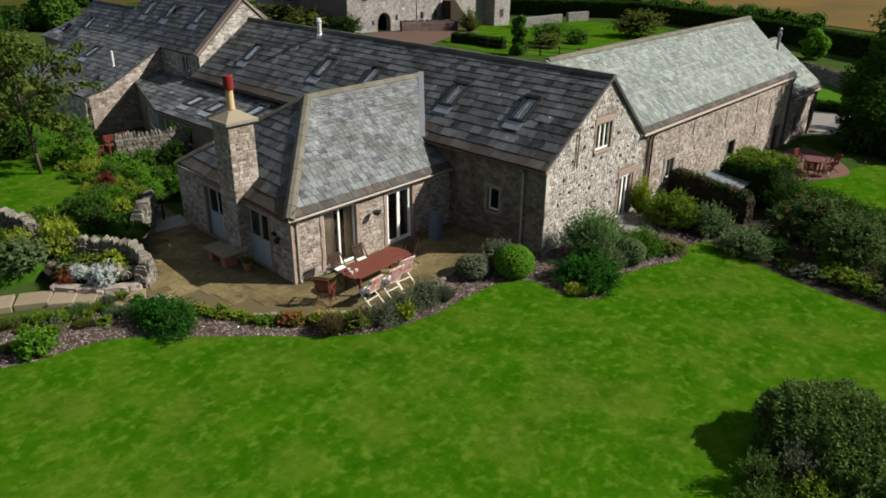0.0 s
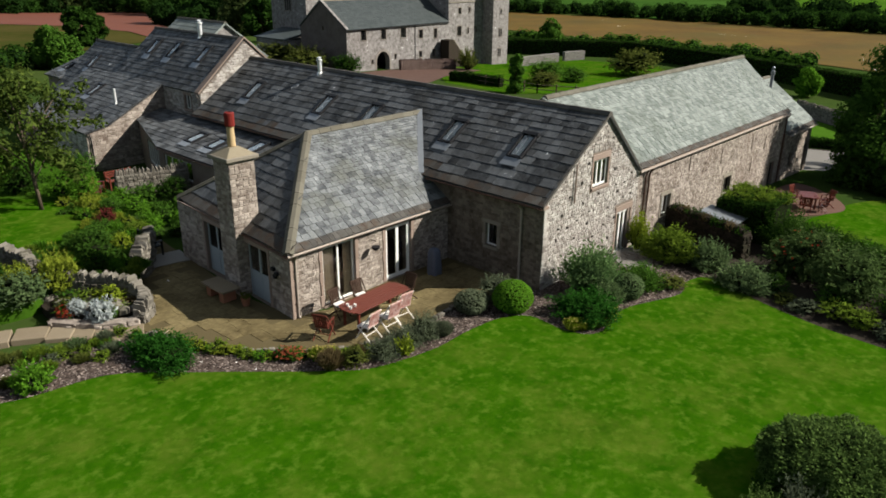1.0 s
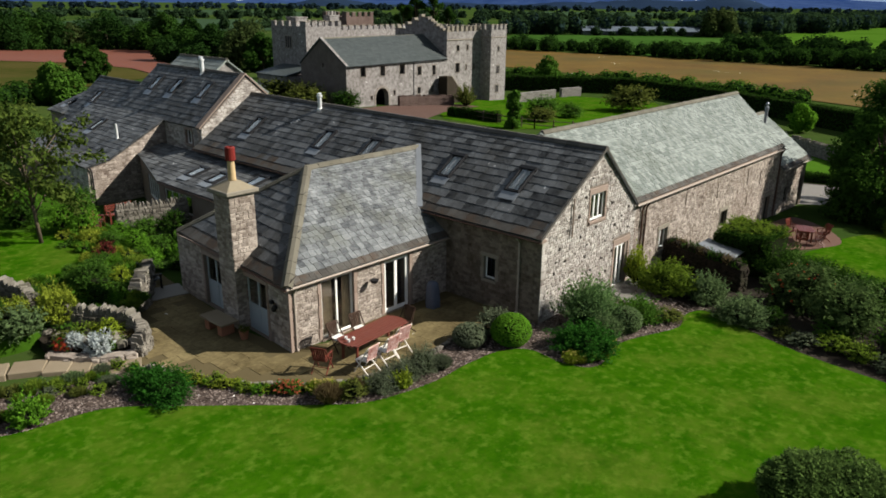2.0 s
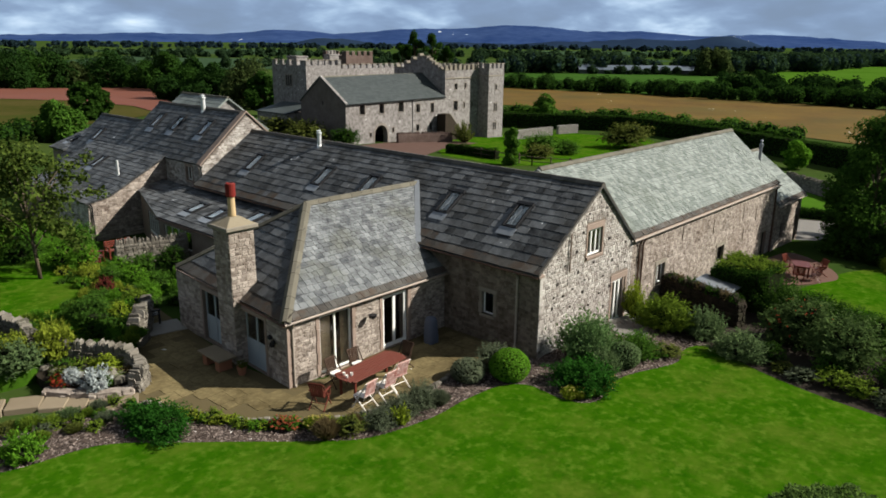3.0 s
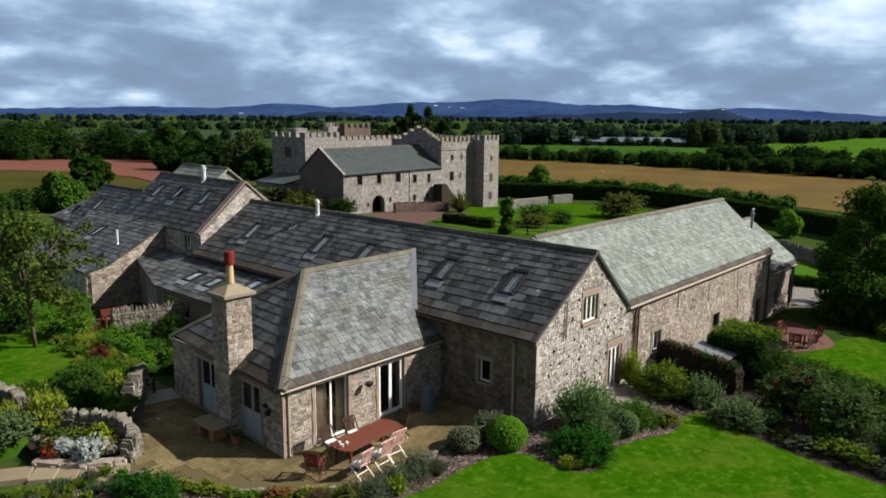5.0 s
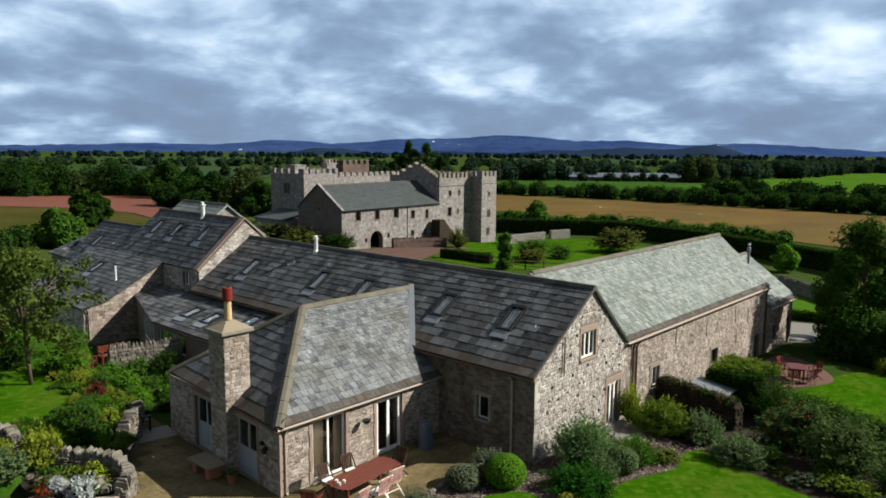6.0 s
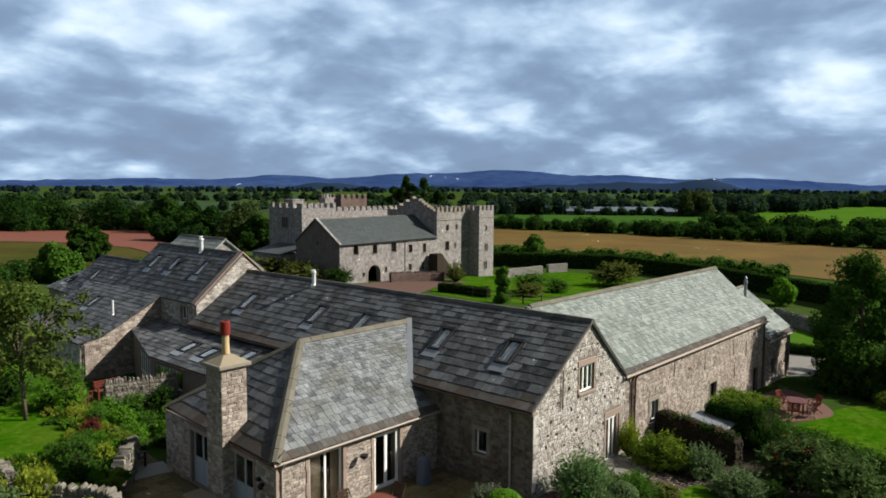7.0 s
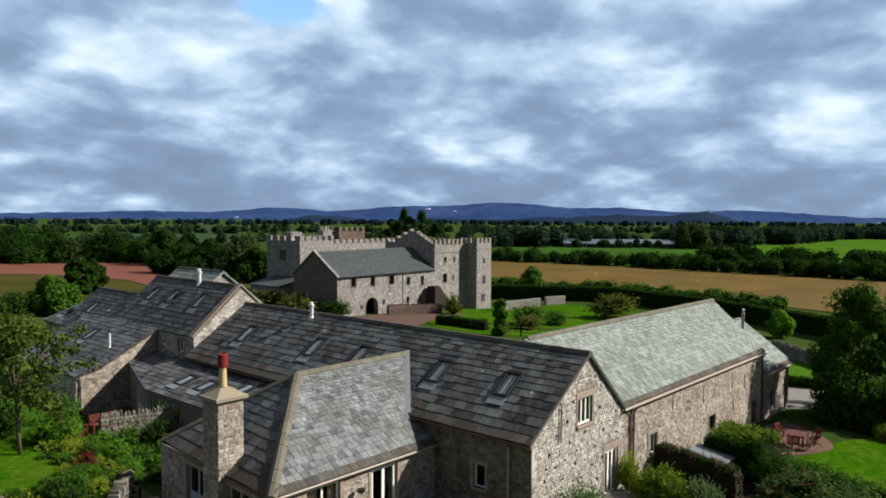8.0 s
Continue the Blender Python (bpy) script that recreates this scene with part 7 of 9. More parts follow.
clipped_hedge("field_hedge", [(72, 72), (81, 63.5), (91, 46.8), (88, 34), (85, 26), (76, 9), (66, -10)], 1.6, 2.5, "leaf_dark", 0.15, 420, 201, "tall dark clipped hedge along the field")
wood_stuff("field_hedge", [(92, 85), (99, 60), (101, 42), (97, 20)], 1.3, 80, (1.6, 3.0), "leaf_mid", 0.3, 170, 202, "uneven green hedge at the edge of the barley")
wood_stuff("hedgerow", [(160, 150), (172, 136), (178, 100), (177, 70), (178, 45), (176, 24), (182, -20)], 4.5, 190, (2.2, 5.2), "leaf_wood", 0.42, 240, 203, "overgrown hedgerow of bushes and small trees")
wood_stuff("hedgerow", [(196, 72), (208, 66), (203, 52), (196, 28), (192, 0)], 4.5, 70, (3.0, 7.0), "leaf_wood_dark", 0.5, 260, 204, "dark hedgerow trees below the pasture")
wood_stuff("woodland", [(-40, 214), (20, 216), (55, 218), (80, 215), (94, 205)], 4.0, 44, (2.5, 6.0), "leaf_wood", 0.45, 420, 205, "dark undergrowth along the wood's edge")
wood_stuff("woodland", [(66, 150), (74, 142), (84, 134), (98, 126)], 5.0, 30, (3.0, 6.5), "leaf_wood_dark", 0.4, 500, 206, "dense dark bushes beside the castle")
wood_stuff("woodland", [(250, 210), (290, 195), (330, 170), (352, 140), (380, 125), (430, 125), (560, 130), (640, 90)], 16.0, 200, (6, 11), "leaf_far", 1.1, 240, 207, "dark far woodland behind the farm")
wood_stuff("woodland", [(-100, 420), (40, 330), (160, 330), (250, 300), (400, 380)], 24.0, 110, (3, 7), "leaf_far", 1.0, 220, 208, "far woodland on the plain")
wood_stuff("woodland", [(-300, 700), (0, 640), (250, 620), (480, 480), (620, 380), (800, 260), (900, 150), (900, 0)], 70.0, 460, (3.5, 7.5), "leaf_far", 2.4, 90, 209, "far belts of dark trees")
wood_stuff("woodland", [(-600, 1500), (200, 1400), (800, 1200), (1300, 800), (1600, 300), (1650, -100)], 190.0, 700, (4, 10), "leaf_haze", 4.5, 70, 210, "distant forest with haze blue in its leaves")


def hill_range(name, mat, label, near, far, base, bumps, a0, a1, n=90, rough=3.0):
    """A far range of hills along an arc, as a solid ridge with a front and a back slope."""
    rng = random.Random(9)
    b = Builder()
    rows = 5
    for i in range(n + 1):
        a = a0 + (a1 - a0) * i / n
        crest = base + sum(h * math.exp(-((a - c) / s) ** 2) for h, c, s in bumps) + rng.uniform(-rough, rough)
        for j in range(rows):
            f = j / (rows - 1)
            d = near + (far - near) * f
            z = -6 + (crest + 6) * (1 - (1 - min(1.0, f * 1.35)) ** 1.6) * (1 if f < 0.8 else 0.96)
            z += rng.uniform(-1, 1) * rough * (0.4 if 0 < f < 1 else 0)
            b.v.append((d * math.cos(radians(a)) - 20, d * math.sin(radians(a)) - 14, z))
    for i in range(n):
        for j in range(rows - 1):
            k = i * rows + j
            b.f.append((k, k + 1, k + rows + 1, k + rows))
    return tagged(part(name, b, mat, smooth=True, fix=True), label, "hills", kind="structure")


hill_range("far_hills", M["haze_hill"], "long range of fells coloured haze blue on the horizon", 3500, 4550, 20, [(78, 36.5, 5), (53, 45, 5), (42, 54.5, 3.5), (19, 64, 6), (48, 28, 4), (40, 19, 5)], -5, 90, n=150)
hill_range("near_hills", M["haze_hill_near"], "dark wooded rise tinted blue for haze below the fells", 2000, 2500, -14, [(42, 21.8, 2.6), (36, 27.5, 4), (23, 34, 4), (23, 42, 4.5), (31, 51, 3.5), (8, 67, 5), (12, 10, 5)], -5, 90, n=150, rough=2.0)


def farm_shed(x, y, l, w, h, rot, mat, label):
    t = thing("farm_shed", (x, y, fall(x)), label, "barn", "sheds of the far farm")
    m = Matrix.Translation((x, y, fall(x))) @ Matrix.Rotation(rot, 4, "Z")
    part("wall", Builder().box((-l / 2, -w / 2, 0), (l / 2, w / 2, h), m), M["slate_dark_shade"], t)
    r = Builder()
    for s in (-1, 1):
        q = [m @ Vector(p) for p in ((-l / 2 - 0.3, s * (w / 2 + 0.4), h - 0.1), (l / 2 + 0.3, s * (w / 2 + 0.4), h - 0.1), (l / 2 + 0.3, 0, h + w * 0.22), (-l / 2 - 0.3, 0, h + w * 0.22))]
        r.prism(q, (0, 0, 0.15))
    part("roof", r, mat, t, fix=True)


farm_shed(292, 176, 12, 9, 2.0, radians(-48), M["shed_roof"], "pale-roofed farm shed among trees")
farm_shed(303, 164, 22, 9, 1.9, radians(-45), M["shed_roof"], "long grey farm shed among trees")
farm_shed(316, 152, 24, 9, 1.9, radians(-43), M["shed_roof"], "long grey farm shed among trees")
farm_shed(329, 139, 20, 9, 1.9, radians(-43), M["shed_roof"], "long pale farm shed among trees")

limb_tree("oak_tree", 318, 127, 10.5, 19, "leaf_far2", 0.8, 9000, 301, "broad olive-green field oak", trunk=0.7, clear=0.12)
for x, y, h, w, k in ((140.5, 150, 13.5, 8, 302), (143, 147.5, 17.6, 8, 312), (147, 143.5, 16.8, 8, 313), (150, 140.5, 13, 8, 314)):
    limb_tree("tall_tree", x, y, h, w, "leaf_wood", 0.26, 9000, k, "tall loose tree rising behind the castle", trunk=0.4, clear=0.05, gaps=0.0, clump=0.75)
for k, (x, y, h, w, lf) in enumerate(((47.2, 206.7, 9.9, 17.1, "leaf_wood_dark"), (36, 208, 9.0, 14, "leaf_wood"), (55, 211, 9.3, 12.9, "leaf_wood"), (61.4, 211.9, 10.1, 14.0, "leaf_wood_dark"), (68, 212.8, 7.8, 9.5, "leaf_far2"), (77, 211, 11.0, 17.2, "leaf_wood_dark"), (82.7, 199.3, 8.0, 11.4, "leaf_wood"), (82.5, 185.9, 12.5, 10.2, "leaf_wood"), (85.5, 177, 10.4, 7.7, "leaf_wood_dark"), (69.4, 152.2, 6.8, 13.3, "leaf_wood"), (72.4, 143.1, 9.3, 10.0, "leaf_wood_dark"), (69, 124.7, 10.6, 12.2, "leaf_far2"), (66.8, 116.1, 8.7, 7.3, "leaf_wood"))):
    limb_tree("woodland_tree", x, y, h * 0.86, w, lf, 0.42, 6500, 320 + k, "broad rounded tree at the edge of the fields", trunk=0.35, clear=0.1, gaps=0.55)
limb_tree("field_tree", 12.0, 76.0, 4.3, 5.2, "leaf_mid", 0.24, 8000, 303, "round green tree beyond the barns", clear=0.06, trunk=0.2)
limb_tree("field_tree", 26.0, 103, 5.6, 5.2, "leaf_dark", 0.3, 8000, 304, "dark green tree beside the red field", clear=0.05, trunk=0.25)
limb_tree("field_tree", 29.5, 106, 5.0, 4.2, "leaf_dark", 0.3, 5000, 305, "dark green tree beside the red field", clear=0.05, trunk=0.25)
wood_stuff("meadow_hedge", [(-6, 62), (4, 72), (9, 79), (16, 86)], 1.0, 14, (1.8, 3.0), "leaf_dark", 0.28, 300, 211, "dark hedge of the near meadow")
limb_tree("small_tree", 91, 63, 4.6, 5.0, "leaf_mid", 0.26, 5000, 306, "small round tree by the castle wall", clear=0.25, trunk=0.12)
limb_tree("cypress", 43.1, 33.9, 4.0, 2.6, "leaf_mid", 0.16, 5200, 307, "upright green conifer in the castle garden", clear=0.02, narrow=True)
limb_tree("small_tree", 71, 13, 3.2, 3.4, "leaf_bright", 0.2, 3500, 308, "small light green tree in the paddock", clear=0.2, trunk=0.08)
shrub("garden_shrub", 55, 38, 5.0, 2.6, "mound", "leaf_mid", 0.05, 3600, 3, "loose green shrub in the castle garden")
shrub("garden_shrub", 51, 36, 3.6, 1.8, "mound", "leaf_olive", 0.05, 3600, 2, "olive shrub in the castle garden")
shrub("garden_shrub", 58.5, 36.5, 3.6, 2.0, "mound", "leaf_mid", 0.05, 3600, 4, "loose green shrub in the castle garden")
shrub("garden_shrub", 72.5, 35.6, 6.8, 3.6, "mound", "leaf_olive", 0.05, 3600, 1, "broad olive-green shrub by the hedge")
shrub("garden_shrub", 56.6, 52.3, 3.0, 3.0, "upright", "leaf_olive", 0.05, 3600, 2, "yellowish shrub under the castle stair")
shrub("garden_shrub", 38.5, 56, 4.0, 2.4, "mound", "leaf_dark", 0.05, 3600, 3, "dark shrub beside the castle range")
shrub("garden_shrub", 37.0, 62, 6.0, 3.0, "mound", "leaf_olive", 0.05, 3600, 4, "brownish shrub below the castle gable")
shrub("garden_shrub", 36.5, 68, 6.5, 3.0, "mound", "leaf_olive", 0.05, 3600, 1, "brownish shrub below the castle tower")


def post_fence(points, label):
    """A timber post and rail fence along a line."""
    t = thing("post_fence", (points[0][0], points[0][1], fall(points[0][0])), label, "fence")
    for i in range(len(points) - 1):
        a, b = Vector((*points[i], 0)), Vector((*points[i + 1], 0))
        n = max(1, round((b - a).length / 2.0))
        for k in range(n + 1):
            p = a.lerp(b, k / n)
            g = fall(p.x)
            part("post", Builder().cbox((p.x - 0.06, p.y - 0.06, g - 0.2), (p.x + 0.06, p.y + 0.06, g + 1.15), 0.01), M["bark"], t)
        for h in (0.45, 0.95):
            q = [a + Z * (fall(a.x) + h), b + Z * (fall(b.x) + h)]
            part("rail", Builder().tube(q[0], q[1], 0.045, n=6), M["bark"], t)


post_fence([(46, 44.5), (45.4, 38), (45.1, 32.5), (48, 27)], "grey timber post and rail fence")
clipped_hedge("low_hedge", [(45.5, 45.5), (46.2, 41.0), (45.8, 38)], 0.8, 1.1, "leaf_dark", 0.12, 500, 212, "low dark clipped hedge along the fence")

# ---- garden walls, steps and paving ----
garden_wall([(66.5, 52.6), (72, 52.2), (77, 51.6)], [-2.8], [1.25], 0.5, "pale mortared garden wall below the castle", M["castle_wall"], False, 301)
garden_wall([(79, 51.8), (83, 50.7)], [-2.95], [1.4], 0.5, "pale broken garden wall beside a gap", M["castle_wall"], False, 302)
garden_wall([(47.6, 56.4), (52.5, 55.3), (55.8, 54.0)], [-2.0, -2.2, -2.35], [1.25], 0.5, "low dark red wall in front of the castle range", M["tower_red"], True, 303)
garden_wall([(57, 9.2), (54.7, 7.2), (50.4, 2.8), (46, -1)], [-2.4, -2.25, -2.05, -1.85], [1.15], 0.5, "dry stone field wall beyond the barn", M["dry_stone"], True, 304)
garden_wall([(-12.2, 12.0), (-11.7, 11.2), (-11.05, 10.4), (-10.62, 9.7), (-10.5, 9.1), (-10.68, 8.55), (-11.15, 8.2)], [0.3, 0.3, 0.2, 0.05, 0.0, 0.0, 0.0], [0.64, 0.64, 0.72, 0.82, 0.74, 0.58, 0.40], 0.42, "curved dry stone retaining wall with pale upright coping", M["dry_stone"], True, 305, cope_mat=M["pale_cope"])
garden_wall([(-13.3, 9.95), (-12.75, 9.35), (-12.1, 8.75), (-11.5, 8.35), (-11.2, 8.25)], [0.1, 0.05, 0.0, 0.0, 0.0], [0.24, 0.22, 0.22, 0.24, 0.26], 0.36, "low rockery wall at the terrace corner", M["stone_warm"], False, 309)
garden_wall([(-9.45, 11.75), (-9.0, 12.15), (-8.55, 12.9), (-8.0, 13.8), (-7.5, 14.8)], [0.0, 0.0, 0.05, 0.1, 0.2], [1.05, 1.1, 0.95, 0.7, 0.5], 0.5, "rough stone wall along the terrace edge", M["dry_stone"], True, 310, cope_mat=M["pale_cope"])
garden_wall([(-16.5, 18.6), (-14.4, 17.2), (-12.9, 15.6), (-12.5, 14.2), (-12.45, 13.2)], [0.55], [0.6], 0.42, "upper dry stone wall with upright coping stones", M["dry_stone"], True, 306, cope_mat=M["pale_cope"])
garden_wall([(-6.15, 20.5), (-4.6, 20.0), (-2.95, 19.5)], [0.5], [1.2], 0.42, "courtyard dry stone wall with jagged coping", M["dry_stone"], True, 307)
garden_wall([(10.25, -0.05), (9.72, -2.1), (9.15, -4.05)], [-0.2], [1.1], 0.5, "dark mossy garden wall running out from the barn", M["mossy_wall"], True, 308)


TERR = smooth_line([(-13.2, 11.4), (-12.3, 12.0), (-11.6, 11.1), (-10.75, 10.0), (-10.35, 9.95), (-9.7, 11.1), (-9.0, 12.6), (-8.0, 14.5), (-7.2, 17.0), (-6.3, 20.5), (-5.6, 24), (-4.6, 28), (-6, 34), (-20, 38), (-34, 30), (-30, 16), (-20, 13.2), (-15, 11.6)], steps=3)


def terrace():
    """Raised planted terrace behind the retaining wall, with the round lawn on it."""
    out = TERR
    b = Builder().prism([(x, y, -0.3) for x, y in out], (0, 0, 0.85))
    tagged(part("terrace", b, M["rough_grass"], fix=True), "raised garden terrace of rough grass and soil", "ground", kind="structure")
    lawn = smooth_line([(-12.6, 17.2), (-10.9, 15.9), (-9.6, 15.9), (-8.9, 17.3), (-8.5, 19.6), (-8.7, 22.2), (-10.2, 24.2), (-14, 25.5), (-20, 24), (-20, 19)], steps=4)
    tagged(part("round_lawn", Builder().prism([(x, y, 0.5) for x, y in lawn], (0, 0, 0.10)), M["lawn"], fix=True), "mown lawn on the upper terrace", "ground", kind="structure")


terrace()
rock = smooth_line([(-12.85, 9.85), (-12.1, 9.2), (-11.4, 8.7), (-10.95, 8.7), (-10.6, 9.1), (-10.7, 9.8), (-11.4, 10.9), (-12.1, 11.8), (-13.1, 11.3)], steps=3)
tagged(part("rockery_soil", Builder().prism([(x, y, -0.1) for x, y in rock], (0, 0, 0.42)), M["soil"], fix=True), "planted soil pocket between the stone walls", "ground", kind="structure")


def rockery():
    rng = random.Random(21)
    for k in range(26):
        while True:
            x, y = rng.uniform(-13, -10.5), rng.uniform(8.7, 11.8)
            if inside((x, y), rock):
                break
        b = Builder()
        w = rng.uniform(0.14, 0.34)
        b.v = [tuple(Vector((rng.uniform(0.7, 1.0) * math.cos(a) * w, rng.uniform(0.7, 1.0) * math.sin(a) * w * 0.8, z * w * rng.uniform(0.7, 1.1)))) for z, n in ((-0.3, 7), (0.45, 7)) for a in [6.283 * q / 7 for q in range(7)]] + [(0, 0, w * 0.8)]
        b.f = [(q, (q + 1) % 7, 7 + (q + 1) % 7, 7 + q) for q in range(7)] + [(7 + q, 7 + (q + 1) % 7, 14) for q in range(7)] + [tuple(reversed(range(7)))]
        ob = put("rock", b.mesh("rock", M["dry_stone"]), None, Matrix.Translation((x, y, 0.36)))
        tagged(ob, "weathered rock bedded in the rockery", "rock", "rocks of the rockery")


rockery()


def garden_steps():
    t = thing("garden_steps", (-13.3, 9.2, 0), "shallow buff sandstone garden steps", "steps")
    for x, y, w, d, h, a in ((-11.95, 8.0, 1.5, 0.9, 0.06, 0.45), (-12.85, 8.75, 0.75, 0.85, 0.10, 0.62), (-13.3, 9.2, 0.75, 0.85, 0.15, 0.62), (-14.0, 9.75, 1.0, 0.85, 0.20, 0.55), (-15.1, 10.3, 1.3, 0.9, 0.21, 0.45), (-16.4, 10.9, 1.4, 0.9, 0.22, 0.45)):
        m = Matrix.Translation((x, y, 0)) @ Matrix.Rotation(math.pi - a + math.pi, 4, "Z")
        part("step", Builder().cbox((-w / 2, -d / 2, -0.1), (w / 2, d / 2, h), 0.02, m), M["flag_pink"], t)


garden_steps()

PATIO = smooth_line([(-11.6, 8.3), (-11.1, 7.0), (-10.35, 5.25), (-9.3, 3.55), (-8.2, 2.45), (-6.6, 1.55), (-4.8, 1.35), (-3.0, 1.55), (-1.7, 1.3), (0.2, 1.0), (0.24, 3.0), (0.24, 4.7), (-3, 5.0), (-7.3, 5.0), (-7.1, 12.6), (-6.9, 16), (-8.3, 16.2), (-8.9, 13.2), (-9.6, 11.3), (-10.3, 9.4), (-11.0, 8.7)], steps=3)
patio = sheet("patio", PATIO, 0.045, M["joint"], "buff sandstone terrace round the garden room", 0.06)


def flagstones():
    rng = random.Random(8)
    b = Builder().cbox((0, 0, 0), (1, 1, 1), 0.02)
    me = b.mesh("flagstone", M["flag"])
    y, count = 1.0, 0
    while y < 16:
        d = rng.choice((0.45, 0.6, 0.75))
        x = -12 + rng.uniform(0, 0.5)
        while x < 0.2:
            w = rng.choice((0.45, 0.6, 0.75, 0.9, 1.05))
            c = [(x + 0.03, y + 0.03), (x + w - 0.03, y + 0.03), (x + w - 0.03, y + d - 0.03), (x + 0.03, y + d - 0.03)]
            if all(inside(p, PATIO) for p in c) and not (x + w > -7.4 and y + d > 4.72) and count < 300:
                put("flagstone", me, patio, Matrix.Translation((x + 0.006, y + 0.006, 0.035)) @ Matrix.Diagonal((w - 0.012, d - 0.012, 0.022 + rng.uniform(0, 0.004), 1)))
                count += 1
            x += w
        y += d


flagstones()

# edging stones between terrace and bed
edge = thing("bed_edging", (-6, 1.4, 0), "low upright edging stones round the terrace", "edging")
rng_e = random.Random(4)
line_e = smooth_line([(-11.3, 7.2), (-10.4, 5.05), (-9.3, 3.35), (-8.2, 2.25), (-6.6, 1.4), (-4.8, 1.2), (-3.0, 1.4), (-2.1, 1.3)], False, 9)
em = Builder().cbox((-0.5, -0.5, 0), (0.5, 0.5, 1), 0.12).mesh("edging_stone", M["dry_stone"])
for i in range(len(line_e) - 1):
    (a, b), (c, d) = line_e[i], line_e[i + 1]
    n = max(1, round(math.hypot(c - a, d - b) / 0.2))
    for k in range(n):
        f = k / n
        put("edging_stone", em, edge, Matrix.Translation((a + (c - a) * f, b + (d - b) * f, 0.0)) @ Matrix.Rotation(math.atan2(d - b, c - a) + rng_e.uniform(-0.2, 0.2), 4, "Z") @ Matrix.Diagonal((rng_e.uniform(0.12, 0.2), rng_e.uniform(0.1, 0.17), rng_e.uniform(0.12, 0.22), 1)))


# ---- planting near the house ----
def S(*a, **k):
    return shrub(*a, **k)


S("silver_plant", -12.0, 9.05, 1.0, 0.85, "feather", "leaf_silver", 0.07, 2600, 1, "pale silver-leaved mound against the wall", "plant", z=0.15)
S("silver_plant", -12.55, 9.65, 0.6, 0.6, "mound", "leaf_silver", 0.07, 2600, 2, "pale silver-leaved plant on the wall", "plant", z=0.35)
S("dark_shrub", -11.75, 5.5, 3.0, 0.85, "feather", "leaf_mid2", 0.036, 9000, 2, "broad deep green feathery shrub in the bed", deep=1.9)
S("small_shrub", -15.1, 6.55, 1.25, 0.95, "feather", "leaf_bright", 0.06, 2600, 3, "small fresh green shrub in chippings")
S("lavender", -7.0, 0.72, 1.35, 0.72, "feather", "leaf_grey", 0.026, 7000, 1, "grey-green lavender clump beside the terrace", "plant", group="lavender along the terrace")
S("lavender", -6.1, 0.7, 1.4, 0.85, "feather", "leaf_grey", 0.026, 7000, 2, "grey-green lavender clump beside the terrace", "plant", group="lavender along the terrace")
S("lavender", -5.3, 0.7, 1.4, 0.98, "feather", "leaf_grey", 0.026, 7000, 3, "grey-green lavender clump beside the terrace", "plant", group="lavender along the terrace")
S("lavender", -4.75, 0.35, 0.8, 0.55, "spray", "leaf_grey", 0.016, 2400, 4, "small grey lavender in the chippings", "plant", group="lavender along the terrace")
S("lime_shrub", -6.5, 0.35, 0.72, 0.66, "upright", "leaf_lime", 0.08, 1800, 1, "lime green leafy plant among lavender", "plant")
S("grey_shrub", -2.75, 0.85, 1.25, 0.8, "ball", "leaf_grey", 0.045, 2800, 1, "rounded grey-leaved shrub beside the terrace")
S("grey_shrub", -1.5, 0.75, 1.3, 1.05, "mound", "leaf_grey", 0.042, 6300, 2, "loose grey-leaved shrub against the house")
S("box_ball", -1.7, -0.15, 1.42, 1.15, "ball", "leaf_bright", 0.035, 6000, 2, "clipped bright green box ball")
S("sage_bush", 1.55, -1.25, 2.5, 1.8, "upright", "leaf_sage", 0.034, 12000, 1, "large grey-green bush by the gable", deep=2.0)
S("fern_bush", -0.3, -2.3, 2.5, 1.0, "feather", "leaf_mid2", 0.034, 10000, 3, "mid-green arching bush at the lawn edge")
S("fern_bush", 0.9, -2.3, 1.5, 1.1, "feather", "leaf_greygreen", 0.036, 6300, 4, "grey-green bush at the lawn edge")
S("yellow_flowers", -1.3, -2.5, 0.9, 0.4, "spray", "leaf_lime", 0.02, 900, 2, "low yellow-green border plant with flowers", "plant", flowers=("petal_yellow", 16, 0.05))
for i in range(9):
    S("yellow_flowers", -1.55 + 0.27 * i, -2.55 - 0.55 * math.sin(0.35 * i), 0.55, 0.34, "spray", ("leaf_lime", "leaf_yellowgrass", "leaf_bright")[i % 3], 0.025, 700, i, "low pale-flowered plant at the lawn edge", "plant", flowers=("petal_yellow", 14, 0.05), group="pale flowers along the lawn")
S("round_shrub", 2.05, -2.55, 1.15, 0.95, "ball", "leaf_greygreen", 0.045, 3200, 3, "small rounded dark shrub in the bed")
S("spreading_shrub", 3.1, -2.35, 2.3, 1.0, "feather", "leaf_mid", 0.042, 6300, 1, "spreading mid-green shrub in the bed", deep=1.8)
S("low_plant", 3.95, -3.15, 1.3, 0.45, "mound", "leaf_olive", 0.06, 1800, 2, "low olive plant at the lawn edge", "plant")
S("climber", 6.75, -0.35, 1.2, 1.7, "upright", "leaf_lime", 0.06, 2600, 2, "yellow-green climber against the wall", "climber", deep=0.7)
S("yellow_shrub", 6.6, -1.9, 2.6, 1.6, "feather", "leaf_olive_bright", 0.042, 6300, 2, "yellow-green rounded shrub by the barn", deep=2.1)
S("grey_shrub", 6.9, -3.4, 1.9, 1.3, "feather", "leaf_greygreen", 0.042, 6300, 4, "grey-green shrub beside the lawn")
S("low_shrub", 5.9, -5.3, 2.3, 1.05, "feather", "leaf_greygreen", 0.042, 6300, 1, "low grey-green shrub beside the lawn")
